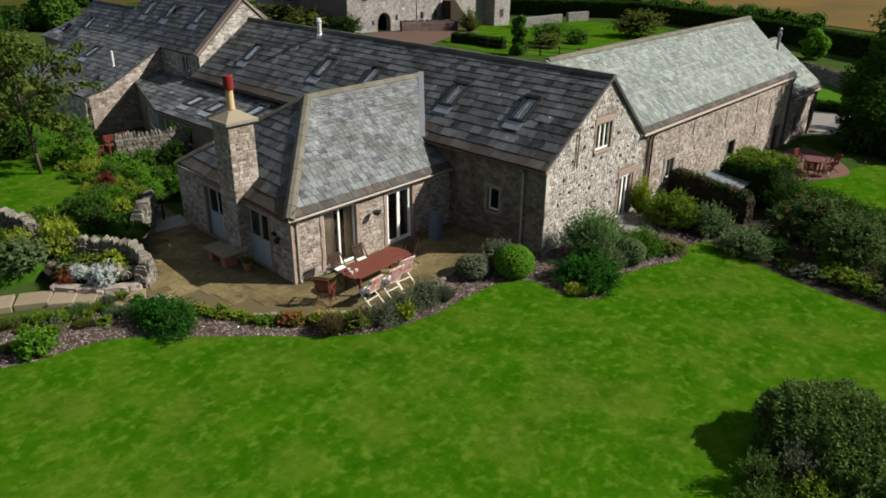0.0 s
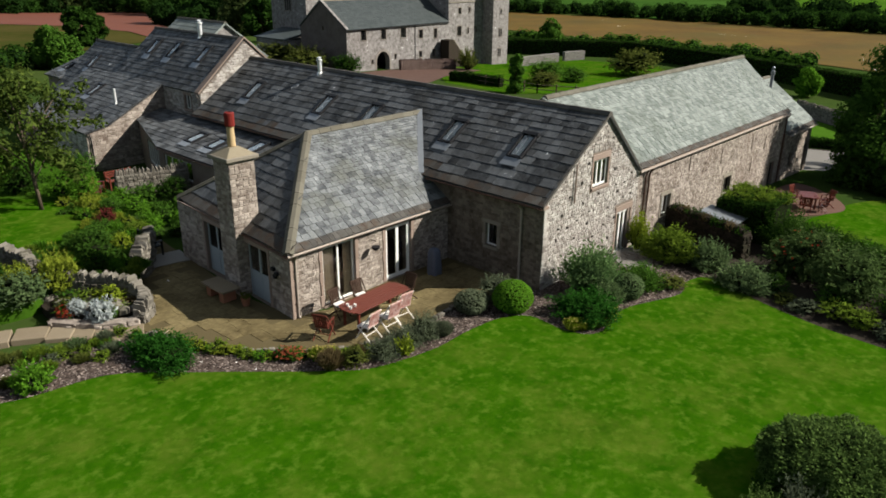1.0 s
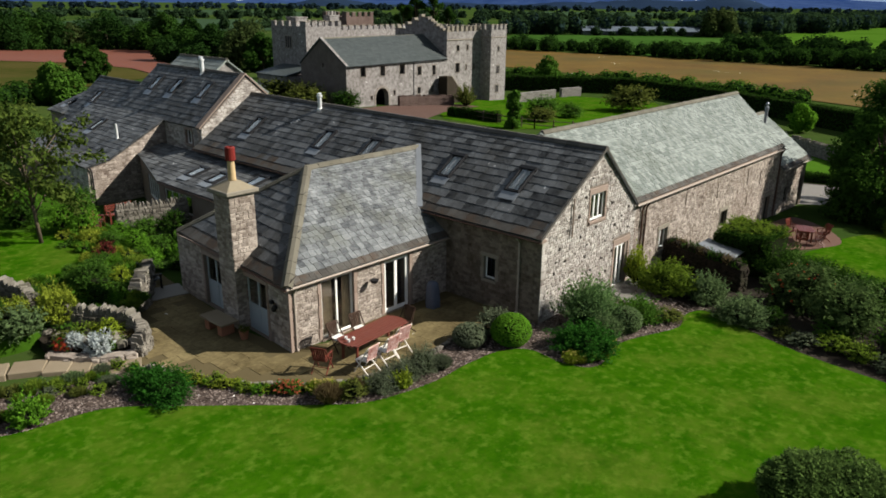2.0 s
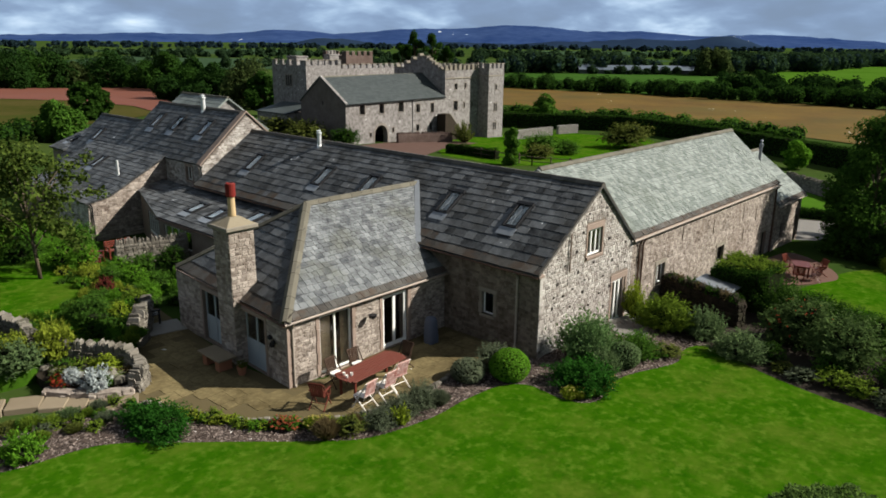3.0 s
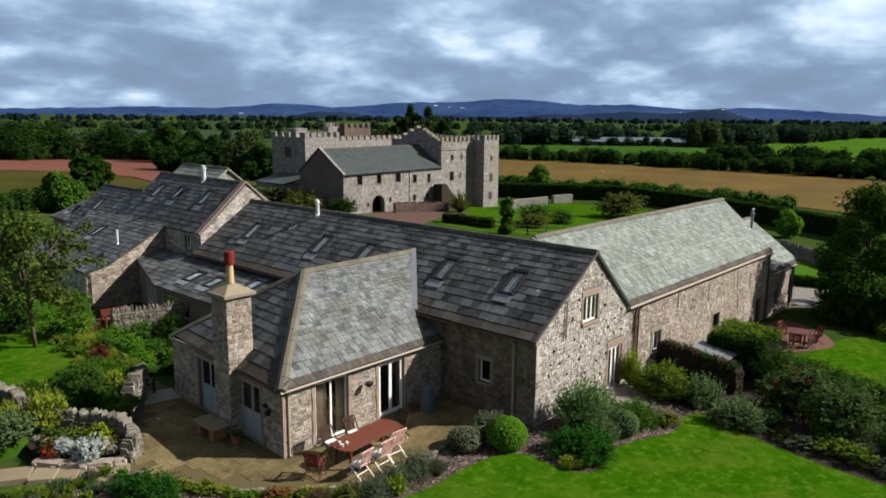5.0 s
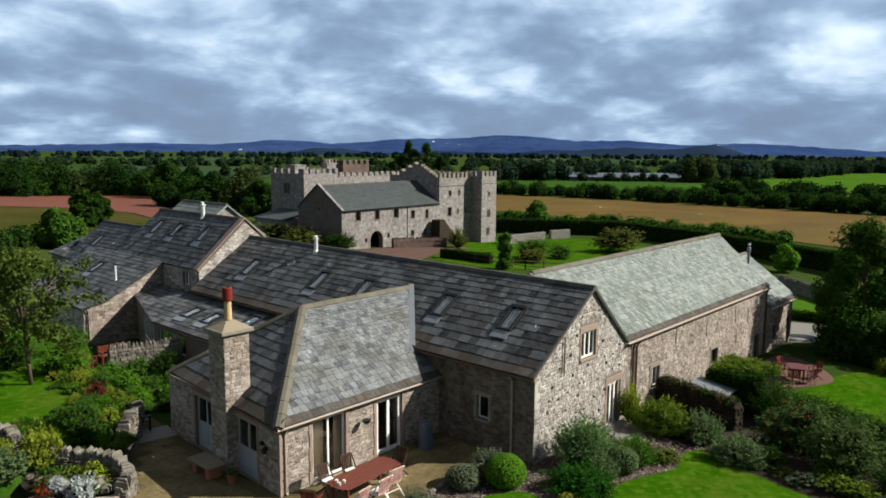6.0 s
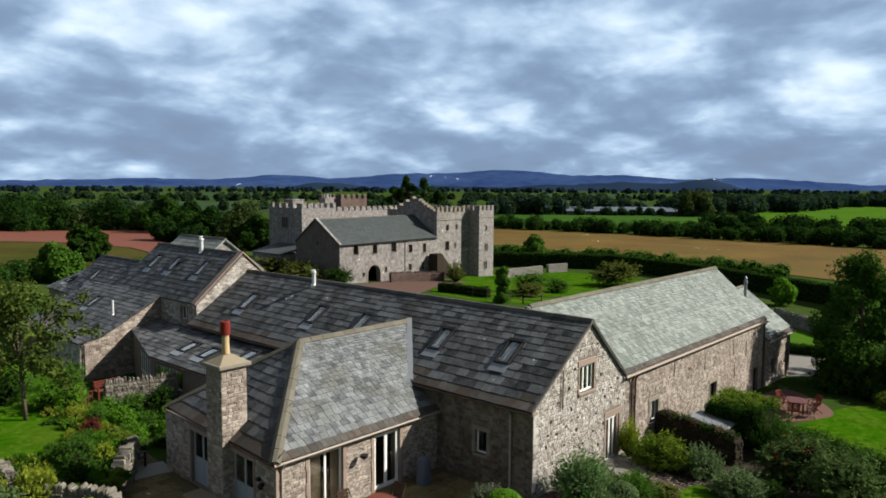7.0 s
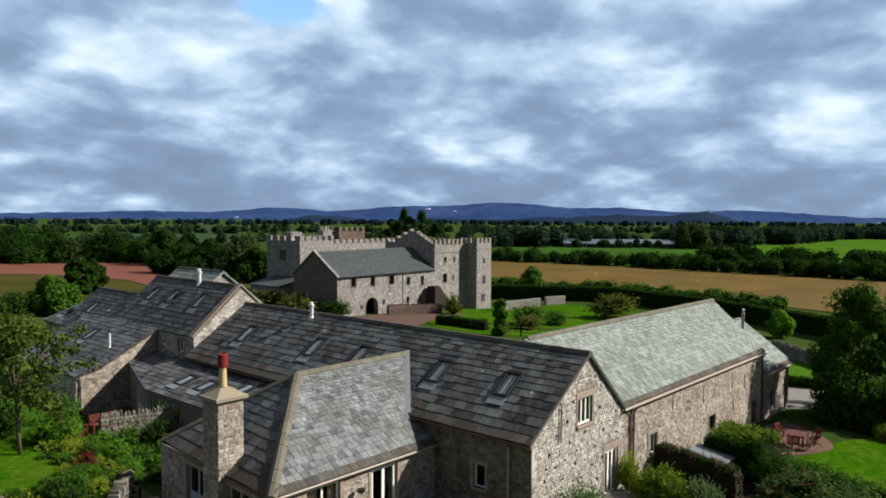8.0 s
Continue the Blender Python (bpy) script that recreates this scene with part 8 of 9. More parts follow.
S("tall_shrub", 11.4, -5.0, 2.2, 1.9, "upright", "leaf_dark2", 0.032, 9000, 3, "tall leafy shrub beside the clipped hedge")
clipped_hedge("garden_hedge", [(12.9, -1.55), (13.1, -4.1)], 3.0, 1.75, "leaf_dark", 0.07, 4200, 213, "broad clipped dark green hedge, its sunlit top in paler leaves")
# pale sprays put sunlight on the hedge top by leaf colour
for k, (x, y) in enumerate(((12.2, -2.3), (13.4, -2.0), (14.0, -2.9), (12.6, -3.3), (13.6, -3.7), (14.2, -1.9))):
    S("hedge_shoot", x, y, 1.5, 0.62, "feather", "leaf_olive_bright", 0.05, 1600, k, "fresh yellow-green shoots on top of the hedge", "plant", z=fall(x) + 1.62, group="shoots on the hedge")
S("dark_bush", 10.7, -7.0, 2.6, 1.7, "mound", "leaf_dark", 0.032, 9000, 2, "dense dark green bush in the border")
S("dark_bush", 11.8, -6.2, 2.4, 1.5, "mound", "leaf_dark", 0.032, 9000, 4, "dense dark green bush in the border")
S("rose_bush", 9.0, -6.4, 2.7, 1.9, "mound", "leaf_rose", 0.042, 7000, 1, "big rose bush with red hips", flowers=("petal_red", 40, 0.022))
S("rose_bush", 7.7, -8.4, 2.7, 2.0, "mound", "leaf_rose", 0.042, 7000, 3, "big rose bush with a few pale blooms", flowers=("petal_white", 3, 0.016))
S("dark_bush", 10.0, -8.6, 2.8, 1.7, "mound", "leaf_dark2", 0.032, 9000, 1, "dense dark green bush in the border")
S("dark_bush", 12.4, -5.5, 2.2, 1.15, "mound", "leaf_dark2", 0.036, 7200, 3, "dark green bush beside the side lawn")
S("dark_bush", 12.3, -7.4, 2.2, 1.0, "mound", "leaf_dark2", 0.036, 7200, 2, "dark green bush beside the side lawn")
S("dark_bush", 11.6, -9.6, 2.4, 1.1, "mound", "leaf_dark", 0.036, 7200, 4, "dark green bush beside the side lawn")
S("dark_bush", 9.2, -10.9, 2.8, 1.6, "mound", "leaf_dark", 0.036, 7200, 2, "dark green bush in the border")
S("rose_bush", 6.9, -10.8, 2.4, 2.0, "feather", "leaf_mid", 0.032, 9000, 4, "leafy green bush in the border")
for i, (x, y, w, h, lf) in enumerate(((5.6, -6.9, 0.9, 0.4, "leaf_olive"), (5.3, -7.7, 1.1, 0.5, "leaf_grey"), (5.5, -8.6, 1.2, 0.7, "leaf_olive_bright"), (5.4, -9.5, 1.2, 0.7, "leaf_olive_bright"), (5.2, -10.4, 1.1, 0.55, "leaf_grey"), (6.5, -8.2, 1.2, 0.8, "leaf_mid"), (5.0, -11.3, 1.2, 0.6, "leaf_olive"), (6.3, -6.3, 1.1, 0.7, "leaf_dark"))):
    S("border_plant", x, y, w, h, "mound", lf, 0.06, 1800, i, "low border plant at the lawn edge", "plant", group="low plants along the lawn")

S("lime_shrub", -11.35, 9.75, 1.0, 0.7, "mound", "leaf_lime", 0.07, 1800, 1, "lime green mound in the rockery", "plant", z=0.3)
for k, (x, y, w, h, lf) in enumerate(((-12.3, 10.9, 0.9, 0.5, "leaf_mid"), (-11.6, 10.35, 0.8, 0.45, "leaf_olive"), (-11.3, 9.1, 0.6, 0.3, "leaf_olive_bright"), (-12.5, 10.35, 0.8, 0.5, "leaf_olive"), (-10.95, 10.0, 0.5, 0.35, "leaf_lime"), (-11.7, 8.95, 0.5, 0.3, "leaf_mid"))):
    S("rock_plant", x, y, w, h, "mound", lf, 0.07, 1200, k, "low cushion plant in the rockery", "plant", z=0.3, group="rockery cushions")
S("rock_plant", -11.0, 9.2, 0.7, 0.35, "mound", "leaf_brown", 0.07, 1200, 2, "low brownish plant in the rockery", "plant", z=0.3)
S("rock_plant", -10.85, 9.75, 0.6, 0.35, "mound", "leaf_olive", 0.07, 1200, 3, "low olive plant in the rockery", "plant", z=0.3)
S("red_flowers", -12.75, 9.95, 0.8, 0.4, "mound", "leaf_mid", 0.07, 1200, 1, "red bedding flowers above the steps", "plant", z=0.28, flowers=("petal_red", 60, 0.1))
S("rock_plant", -11.9, 10.5, 0.9, 0.5, "mound", "leaf_olive_bright", 0.07, 1200, 4, "low yellow-green plant in the rockery", "plant", z=0.3)

# row of small plants along the terrace edge
rng_p = random.Random(12)
row = smooth_line([(-11.0, 5.9), (-10.35, 4.55), (-9.35, 3.0), (-8.3, 1.9), (-7.3, 1.35)], False, 8)
for i, (x, y) in enumerate(row):
    lf = ("leaf_lime", "leaf_lime", "leaf_olive_bright", "leaf_bright", "leaf_yellowgrass")[rng_p.randrange(5)]
    if 0.50 < i / len(row) < 0.60:
        S("orange_flowers", x, y, 0.62, 0.42, "mound", "leaf_mid", 0.07, 900, i, "orange-red bedding flowers along the terrace", "plant", flowers=("petal_orange", 46, 0.08), group="edge planting of the terrace")
    elif 0.64 < i / len(row) < 0.76:
        S("yellow_flowers", x, y, 0.55, 0.45, "spray", "leaf_lime", 0.02, 900, i, "pale yellow flowers along the terrace", "plant", flowers=("petal_yellow", 30, 0.08), group="edge planting of the terrace")
    else:
        S("edge_plant", x + rng_p.uniform(-0.1, 0.1), y + rng_p.uniform(-0.15, 0.1), rng_p.uniform(0.4, 0.65), rng_p.uniform(0.22, 0.4), "mound", lf, 0.08, 900, i, "low leafy plant along the terrace edge", "plant", group="edge planting of the terrace")
S("brown_plant", -8.6, 1.35, 0.95, 0.75, "spray", "leaf_brown", 0.018, 1500, 2, "seeding brown-green perennial in the bed", "plant")
S("brown_plant", -8.0, 0.95, 0.9, 0.7, "mound", "leaf_olive", 0.06, 1800, 1, "olive perennial at the bed edge", "plant")
S("brown_plant", -7.6, 1.25, 0.6, 0.55, "spray", "leaf_brown", 0.018, 1500, 3, "reddish seeding perennial in the bed", "plant")
for i in range(26):
    x = -11.5 - rng_p.uniform(0, 6.5)
    y = 8.4 + (-x - 11.5) * rng_p.uniform(-0.02, 0.12) - rng_p.uniform(0.5, 1.7)
    S("border_plant", x, y, rng_p.uniform(0.35, 0.8), rng_p.uniform(0.2, 0.5), ("mound", "spray")[i % 2], ("leaf_mid", "leaf_olive", "leaf_olive_bright", "leaf_grey")[rng_p.randrange(4)], 0.08 if i % 2 == 0 else 0.02, 900, i, "small perennial in slate chippings", "plant", group="perennials in the long bed")

for i in range(34):
    f = i / 33
    x, y = -10.0 + 2.3 * f + rng_p.uniform(-0.75, 0.2), 10.9 + 4.6 * f + rng_p.uniform(-0.3, 0.6)
    S("garden_plant", x, y, rng_p.uniform(0.6, 1.0), rng_p.uniform(0.35, 0.65), ("feather", "spray")[i % 2], ("leaf_mid", "leaf_bright", "leaf_olive_bright", "leaf_dark2")[rng_p.randrange(4)], 0.08 if i % 2 == 0 else 0.025, 700, i, "leafy plant above the terrace wall", "plant", z=0.55, group="terrace planting")
# planting before the steps and by the wing
for i in range(22):
    x = -12.6 - i * 0.24
    S("border_plant", x, 7.75 + 0.42 * (-x - 12.6) + rng_p.uniform(-0.25, 0.15), rng_p.uniform(0.45, 0.8), rng_p.uniform(0.25, 0.45), ("feather", "spray")[i % 2], ("leaf_mid", "leaf_olive", "leaf_olive_bright", "leaf_greygreen")[rng_p.randrange(4)], 0.08 if i % 2 == 0 else 0.025, 700, i, "low perennial in front of the steps", "plant", group="perennials in the long bed")
for i, (x, y, w, h, lf) in enumerate(((-6.5, 16.6, 1.3, 0.9, "leaf_bright"), (-5.6, 17.4, 1.4, 1.1, "leaf_mid"), (-6.9, 15.5, 0.9, 0.6, "leaf_mid"), (-5.0, 16.2, 1.6, 0.9, "leaf_bright"), (-5.9, 15.2, 1.2, 0.7, "leaf_dark2"), (-4.4, 17.4, 1.3, 1.2, "leaf_mid"))):
    S("garden_shrub", x, y, w, h, "feather", lf, 0.05, 3200, i, "leafy green shrub in the shade of the wing")
sheet("concrete_slab", [(-8.7, 12.3), (-7.15, 12.0), (-6.95, 13.3), (-7.9, 13.5)], 0.075, M["castle_wall"], "pale concrete slab beside the wing", 0.03)
# terrace planting
T = 0.55
for x, y, w, h, st, lf, lab in ((-13.2, 12.9, 1.2, 1.0, "feather", "leaf_yellowgrass", "yellow-green ornamental grass clump above the wall"),
                               (-12.3, 11.7, 1.5, 1.35, "feather", "leaf_yellowgrass", "tall yellow-green ornamental grass"), (-11.9, 12.7, 1.3, 1.2, "feather", "leaf_yellowgrass", "tall yellow-green ornamental grass"), (-13.6, 11.4, 1.8, 1.1, "mound", "leaf_greygreen", "broad grey-green shrub on the terrace"), (-14.6, 12.6, 2.0, 1.2, "mound", "leaf_dark", "dense dark green shrub on the terrace"),
                               (-13.9, 14.1, 1.6, 0.9, "mound", "leaf_dark", "dark green shrub under the wall"), (-10.6, 12.2, 1.3, 0.7, "mound", "leaf_dark", "dark spreading plant on the terrace"), (-10.3, 13.5, 1.8, 1.1, "mound", "leaf_dark2", "dark green shrub on the terrace"), (-9.9, 14.6, 1.8, 0.9, "mound", "leaf_mid", "green leafy shrub on the terrace"),
                               (-9.3, 13.3, 0.9, 0.9, "mound", "leaf_lime", "lime green shrub above the wall"), (-8.9, 15.9, 1.0, 0.8, "mound", "leaf_mid", "mid-green leafy shrub on the terrace"), (-8.4, 16.6, 0.95, 0.95, "mound", "leaf_red", "dark red barberry beside the lawn"), (-7.6, 18.0, 1.3, 1.0, "mound", "leaf_mid", "mid-green leafy shrub on the terrace"),
                               (-7.9, 19.6, 1.2, 0.9, "feather", "leaf_yellowgrass", "yellow-green ornamental grass on the terrace"), (-7.3, 21.2, 1.6, 1.3, "mound", "leaf_bright", "bright green shrub on the terrace"), (-7.9, 22.6, 1.6, 1.2, "mound", "leaf_bright", "bright green shrub on the terrace"), (-6.8, 22.8, 1.5, 1.2, "mound", "leaf_mid", "green shrub by the wing"),
                               (-6.4, 19.4, 1.3, 0.8, "mound", "leaf_bright", "bright green shrub below the wall"), (-5.4, 19.0, 1.4, 0.9, "mound", "leaf_mid", "green shrub below the wall"), (-4.3, 18.6, 1.5, 1.1, "mound", "leaf_dark", "dark shrub below the wall"), (-6.7, 17.4, 1.2, 0.9, "mound", "leaf_bright", "bright green shrub on the terrace"), (-5.9, 25.5, 2.0, 1.3, "mound", "leaf_mid", "green shrub at the wing wall"), (-8.9, 25.0, 2.2, 1.5, "mound", "leaf_dark", "dense dark green shrub on the terrace"), (-11.5, 26.5, 2.6, 1.9, "mound", "leaf_dark", "dark green shrub behind the lawn"), (-14, 27.5, 3.0, 2.2, "mound", "leaf_dark", "dark green shrub behind the lawn"), (-7.9, 15.0, 0.9, 0.7, "mound", "leaf_olive_bright", "yellow-green plant above the wall"), (-8.3, 13.9, 0.8, 0.5, "mound", "leaf_mid", "green plant on the wall"), (-15.6, 15.2, 2.2, 1.2, "mound", "leaf_mid", "mid-green leafy shrub on the terrace"), (-17, 13.8, 2.2, 1.2, "mound", "leaf_olive", "olive-green shrub by the steps")):
    i = int(abs(x * 7 + y * 3))
    S("garden_shrub" if w > 1 else "garden_plant", x, y, w, h, st, lf, 0.05 if st != "spray" else 0.018, 3200 if st != "spray" else 1800, i, lab, "shrub" if w > 1 else "plant", z=T, flowers=("petal_red", 60, 0.09) if "red-flowered" in lab else None)
for i in range(230):
    a = rng_p.uniform(0, 1)
    x, y = -12.6 + 6.2 * a + rng_p.uniform(-1.5, 1.5), 10.8 + 10.0 * a + rng_p.uniform(-1.7, 1.7)
    if inside((x, y), TERR) and not inside((x, y), [(-12.6, 17.2), (-10.9, 15.9), (-9.6, 15.9), (-8.9, 17.3), (-8.5, 19.6), (-14, 22)]):
        S("garden_plant", x, y, rng_p.uniform(0.5, 0.9), rng_p.uniform(0.3, 0.65), ("feather", "spray")[i % 2], ("leaf_mid", "leaf_bright", "leaf_bright", "leaf_olive_bright", "leaf_yellowgrass")[rng_p.randrange(5)], 0.08 if i % 2 == 0 else 0.025, 700, i, "small leafy plant on the terrace", "plant", z=T, group="terrace planting")

limb_tree("apple_tree", -9.4, 21.2, 6.5, 5.6, "leaf_tree", 0.12, 5200, 401, "open-crowned garden tree with olive leaves", z=0.55, trunk=0.10, clear=0.36, gaps=0.0, lean=-0.15, clump=0.72, reach=((-7.0, 20.4, 6.2), (-6.6, 20.2, 4.5), (-7.2, 20.6, 5.3)))
limb_tree("garden_tree", -12.6, 22.4, 6.4, 5.2, "leaf_tree", 0.12, 6000, 402, "dark garden tree beside the upper lawn", z=0.55, trunk=0.12, clear=0.25, gaps=0.0, clump=0.75)
limb_tree("birch_tree", 28.4, -4.4, 8.6, 6.0, "leaf_dark2", 0.14, 15000, 403, "tall loose olive-green tree beside the lawn", trunk=0.14, clear=0.04, gaps=0.35)
limb_tree("birch_tree", 30.5, -8.0, 8.0, 5.0, "leaf_dark", 0.14, 14000, 404, "dark green tree beside the lawn", trunk=0.14, clear=0.02)
limb_tree("birch_tree", 33, -3.0, 6.5, 4.2, "leaf_mid", 0.14, 9000, 405, "green tree by the field wall", trunk=0.14, clear=0.05)
for i, (x, y, w, h, lf) in enumerate(((25.5, -6.4, 1.4, 1.0, "leaf_olive_bright"), (26.8, -6.9, 1.6, 1.0, "leaf_mid"), (24.9, -6.8, 0.9, 0.7, "leaf_red"), (28.0, -7.6, 2.0, 1.2, "leaf_dark"), (27.5, -4.0, 2.4, 1.6, "leaf_dark"), (26.5, -5.4, 1.8, 1.2, "leaf_dark"))):
    S("garden_shrub", x, y, w, h, "mound", lf, 0.055, 2800, i, "leafy shrub in the far border")

clipped_hedge("lane_hedge", [(38.2, 3.6), (39.9, -0.6), (41.6, -3.2)], 0.7, 0.7, "leaf_dark", 0.09, 900, 214, "low dark hedge beside the lane")
# bushes added to darken the shadowed ground under the trees
for i, (x, y, w, h) in enumerate(((30.2, -2.6, 2.6, 1.7), (31.8, -4.2, 3.0, 2.2), (33.6, -4.8, 3.2, 2.6), (28.6, -3.6, 2.2, 1.1), (32.0, -6.4, 3.0, 2.2))):
    S("dark_bush", x, y, w, h, "mound", "leaf_dark", 0.036, 7200, i, "dark bush under the trees by the lane")
for i in range(9):
    f = i / 8
    S("wall_plant", 10.2 - 1.05 * f, -0.4 - 3.3 * f, 0.75, 0.5, "feather", ("leaf_dark", "leaf_brown", "leaf_dark2")[i % 3], 0.06, 1200, i, "dark shaggy growth on top of the wall", "plant", z=0.86, group="growth on the garden wall")
wood_stuff("farm_trees", [(284, 172), (296, 161), (306, 150), (318, 140)], 2.5, 16, (2.0, 4.6), "leaf_far", 0.6, 260, 215, "small trees in front of the far farm sheds")

# bushes on the lawn near the viewer
S("willow_bush", -4.1, -11.35, 3.5, 1.58, "dome", "leaf_greyolive", 0.016, 46000, 1, "large rounded fine-leaved bush on the lawn", deep=3.4)
S("willow_bush", -5.2, -10.65, 1.5, 1.0, "feather", "leaf_dark", 0.03, 9000, 2, "smaller dark bush beside the rounded one")
for k, (x, y, w, h, st, lf, lab) in enumerate(((-6.75, -10.15, 1.0, 1.05, "upright", "leaf_greyolive", "grey spiky-leaved bush on the lawn"), (-6.1, -10.75, 1.0, 1.25, "upright", "leaf_grey", "tall grey spiky-leaved bush on the lawn"), (-6.6, -11.2, 1.4, 0.9, "feather", "leaf_olive_bright", "yellow-green leafy bush on the lawn"), (-7.5, -10.6, 1.2, 0.75, "upright", "leaf_greyolive", "low olive bush at the lawn's edge"), (-5.6, -11.6, 1.3, 1.15, "upright", "leaf_greyolive", "olive spiky bush against the rounded one"), (-7.3, -11.4, 1.2, 0.7, "feather", "leaf_mid", "fresh green leafy bush on the lawn"))):
    S("spiky_bush", x + 0.3, y - 0.35, w, h, st, lf, 0.045, 3200, k + 1, lab)


# loose chippings over the beds
def within(p, poly):
    x, y = p[:, 0], p[:, 1]
    c = np.zeros(len(p), dtype=bool)
    for i in range(len(poly)):
        (a, b), (d, e) = poly[i], poly[(i + 1) % len(poly)]
        if b != e:
            c ^= ((b > y) != (e > y)) & (x < (d - a) * (y - b) / (e - b) + a)
    return c


def chippings():
    rng = np.random.default_rng(77)
    p = np.stack([rng.uniform(-24, 6, 110000), rng.uniform(-4, 13, 110000), np.full(110000, 0.03)], 1)
    k = p[within(p, BED) & ~within(p, LAWN) & ~within(p, PATIO)][:17000]
    up = np.tile(np.array([0.0, 0.0, 1.0]), (len(k), 1))
    ob = put("chippings", leaves("chippings", k, up, 0.06, M["chip"], rng, 1.3, up=1.0, wild=0.8))
    tagged(ob, "scattered pinkish-grey slate chippings on the bed", "gravel", kind="stuff")


chippings()

# ---- furniture on the terrace ----
FLOOR = 0.062


def dining_table(x, y, z, l, w, rot=0.0, label="", mat=None, h=0.74):
    t = thing("dining_table", (x, y, z), label, "table")
    m = Matrix.Translation((x, y, z)) @ Matrix.Rotation(rot, 4, "Z")
    n = 7
    for i in range(n):
        d = w / n
        y0 = -w / 2 + i * d
        inset = 0.12 if i in (0, n - 1) else 0.04 if i in (1, n - 2) else 0.0
        part("top_slat", Builder().cbox((-l / 2 + inset, y0 + 0.004, h - 0.03), (l / 2 - inset, y0 + d - 0.004, h), 0.006, m), mat or M["teak"], t)
    part("apron", Builder().box((-l / 2 + 0.2, -w / 2 + 0.14, h - 0.12), (l / 2 - 0.2, w / 2 - 0.14, h - 0.032), m), M["teak"], t)
    for sx in (-1, 1):
        for sy in (-1, 1):
            cx, cy = sx * (l / 2 - 0.28), sy * (w / 2 - 0.16)
            part("leg", Builder().cbox((cx - 0.04, cy - 0.04, 0), (cx + 0.04, cy + 0.04, h - 0.03), 0.008, m), M["teak"], t)
    return t


def garden_chair(label, wood, back_mat, arms=False, cushion=None, group="chairs round the table"):
    """A folding garden chair at the origin, facing +y."""
    t = thing("garden_chair", (0, 0, 0), label, "chair", group)
    w = 0.46
    for i in range(6):
        part("seat_slat", Builder().cbox((-w / 2, -0.2 + i * 0.072, 0.42), (w / 2, -0.2 + i * 0.072 + 0.06, 0.44), 0.005), wood, t)
    tilt = Matrix.Translation((0, -0.2, 0.42)) @ Matrix.Rotation(radians(14), 4, "X")
    for i in range(7):
        u = -w / 2 + 0.035 + i * (w - 0.07) / 6
        part("back_slat", Builder().cbox((u - 0.024, -0.012, 0.06), (u + 0.024, 0.012, 0.50), 0.004, tilt), back_mat, t)
    part("top_rail", Builder().cbox((-w / 2, -0.018, 0.48), (w / 2, 0.018, 0.55), 0.01, tilt), back_mat, t)
    part("lower_rail", Builder().cbox((-w / 2, -0.016, 0.03), (w / 2, 0.016, 0.08), 0.008, tilt), back_mat, t)
    for s in (-1, 1):
        x = s * (w / 2 + 0.02)
        part("leg", Builder().tube((x, 0.26, 0.0), tilt @ Vector((x, 0, 0.52)), 0.021, n=8), wood, t)
        part("leg", Builder().tube((x, -0.34, 0.0), (x, 0.2, 0.44), 0.021, n=8), wood, t)
        if arms:
            part("armrest", Builder().cbox((x - 0.035, -0.28, 0.63), (x + 0.035, 0.24, 0.66), 0.01), wood, t)
            part("arm_post", Builder().cbox((x - 0.02, 0.16, 0.42), (x + 0.02, 0.2, 0.63), 0.005), wood, t)
    part("stretcher", Builder().tube((-w / 2, -0.12, 0.17), (w / 2, -0.12, 0.17), 0.014, n=8), wood, t)
    if cushion:
        part("cushion", Builder().cbox((-w / 2 + 0.02, -0.18, 0.442), (w / 2 - 0.02, 0.22, 0.49), 0.02), cushion, t, "pale seat cushion")
    return t


dining_table(-5.45, 2.85, FLOOR, 2.75, 0.98, radians(4), "long red-brown slatted wooden garden table")
pale = garden_chair("pale folding garden chair with faded red slatted back", M["canvas"], M["red_cloth"])
pale.matrix_basis = Matrix.Translation((-6.6, 1.92, FLOOR)) @ Matrix.Rotation(radians(7), 4, "Z") @ Matrix.Diagonal((1.08, 1.05, 1.06, 1))
copy_thing(pale, Matrix.Translation((-5.72, 1.9, FLOOR)) @ Matrix.Rotation(radians(3), 4, "Z") @ Matrix.Diagonal((1.08, 1.05, 1.06, 1)))
copy_thing(pale, Matrix.Translation((-4.95, 2.15, FLOOR)) @ Matrix.Rotation(radians(-2), 4, "Z") @ Matrix.Diagonal((1.08, 1.05, 1.06, 1)))
dark = garden_chair("dark wooden folding garden chair with a pale cushion", M["teak_dark"], M["teak_dark"], cushion=M["white"])
dark.matrix_basis = Matrix.Translation((-6.25, 3.72, FLOOR)) @ Matrix.Rotation(radians(184), 4, "Z")
copy_thing(dark, Matrix.Translation((-5.25, 3.75, FLOOR)) @ Matrix.Rotation(radians(178), 4, "Z"))
end = garden_chair("dark wooden garden chair at the table's end", M["teak_dark"], M["teak_dark"])
end.matrix_basis = Matrix.Translation((-3.78, 3.05, FLOOR)) @ Matrix.Rotation(radians(95), 4, "Z")
arm = garden_chair("red-brown wooden garden armchair standing apart", M["teak"], M["teak"], True)
arm.matrix_basis = Matrix.Translation((-7.55, 2.95, FLOOR)) @ Matrix.Rotation(radians(-62), 4, "Z")


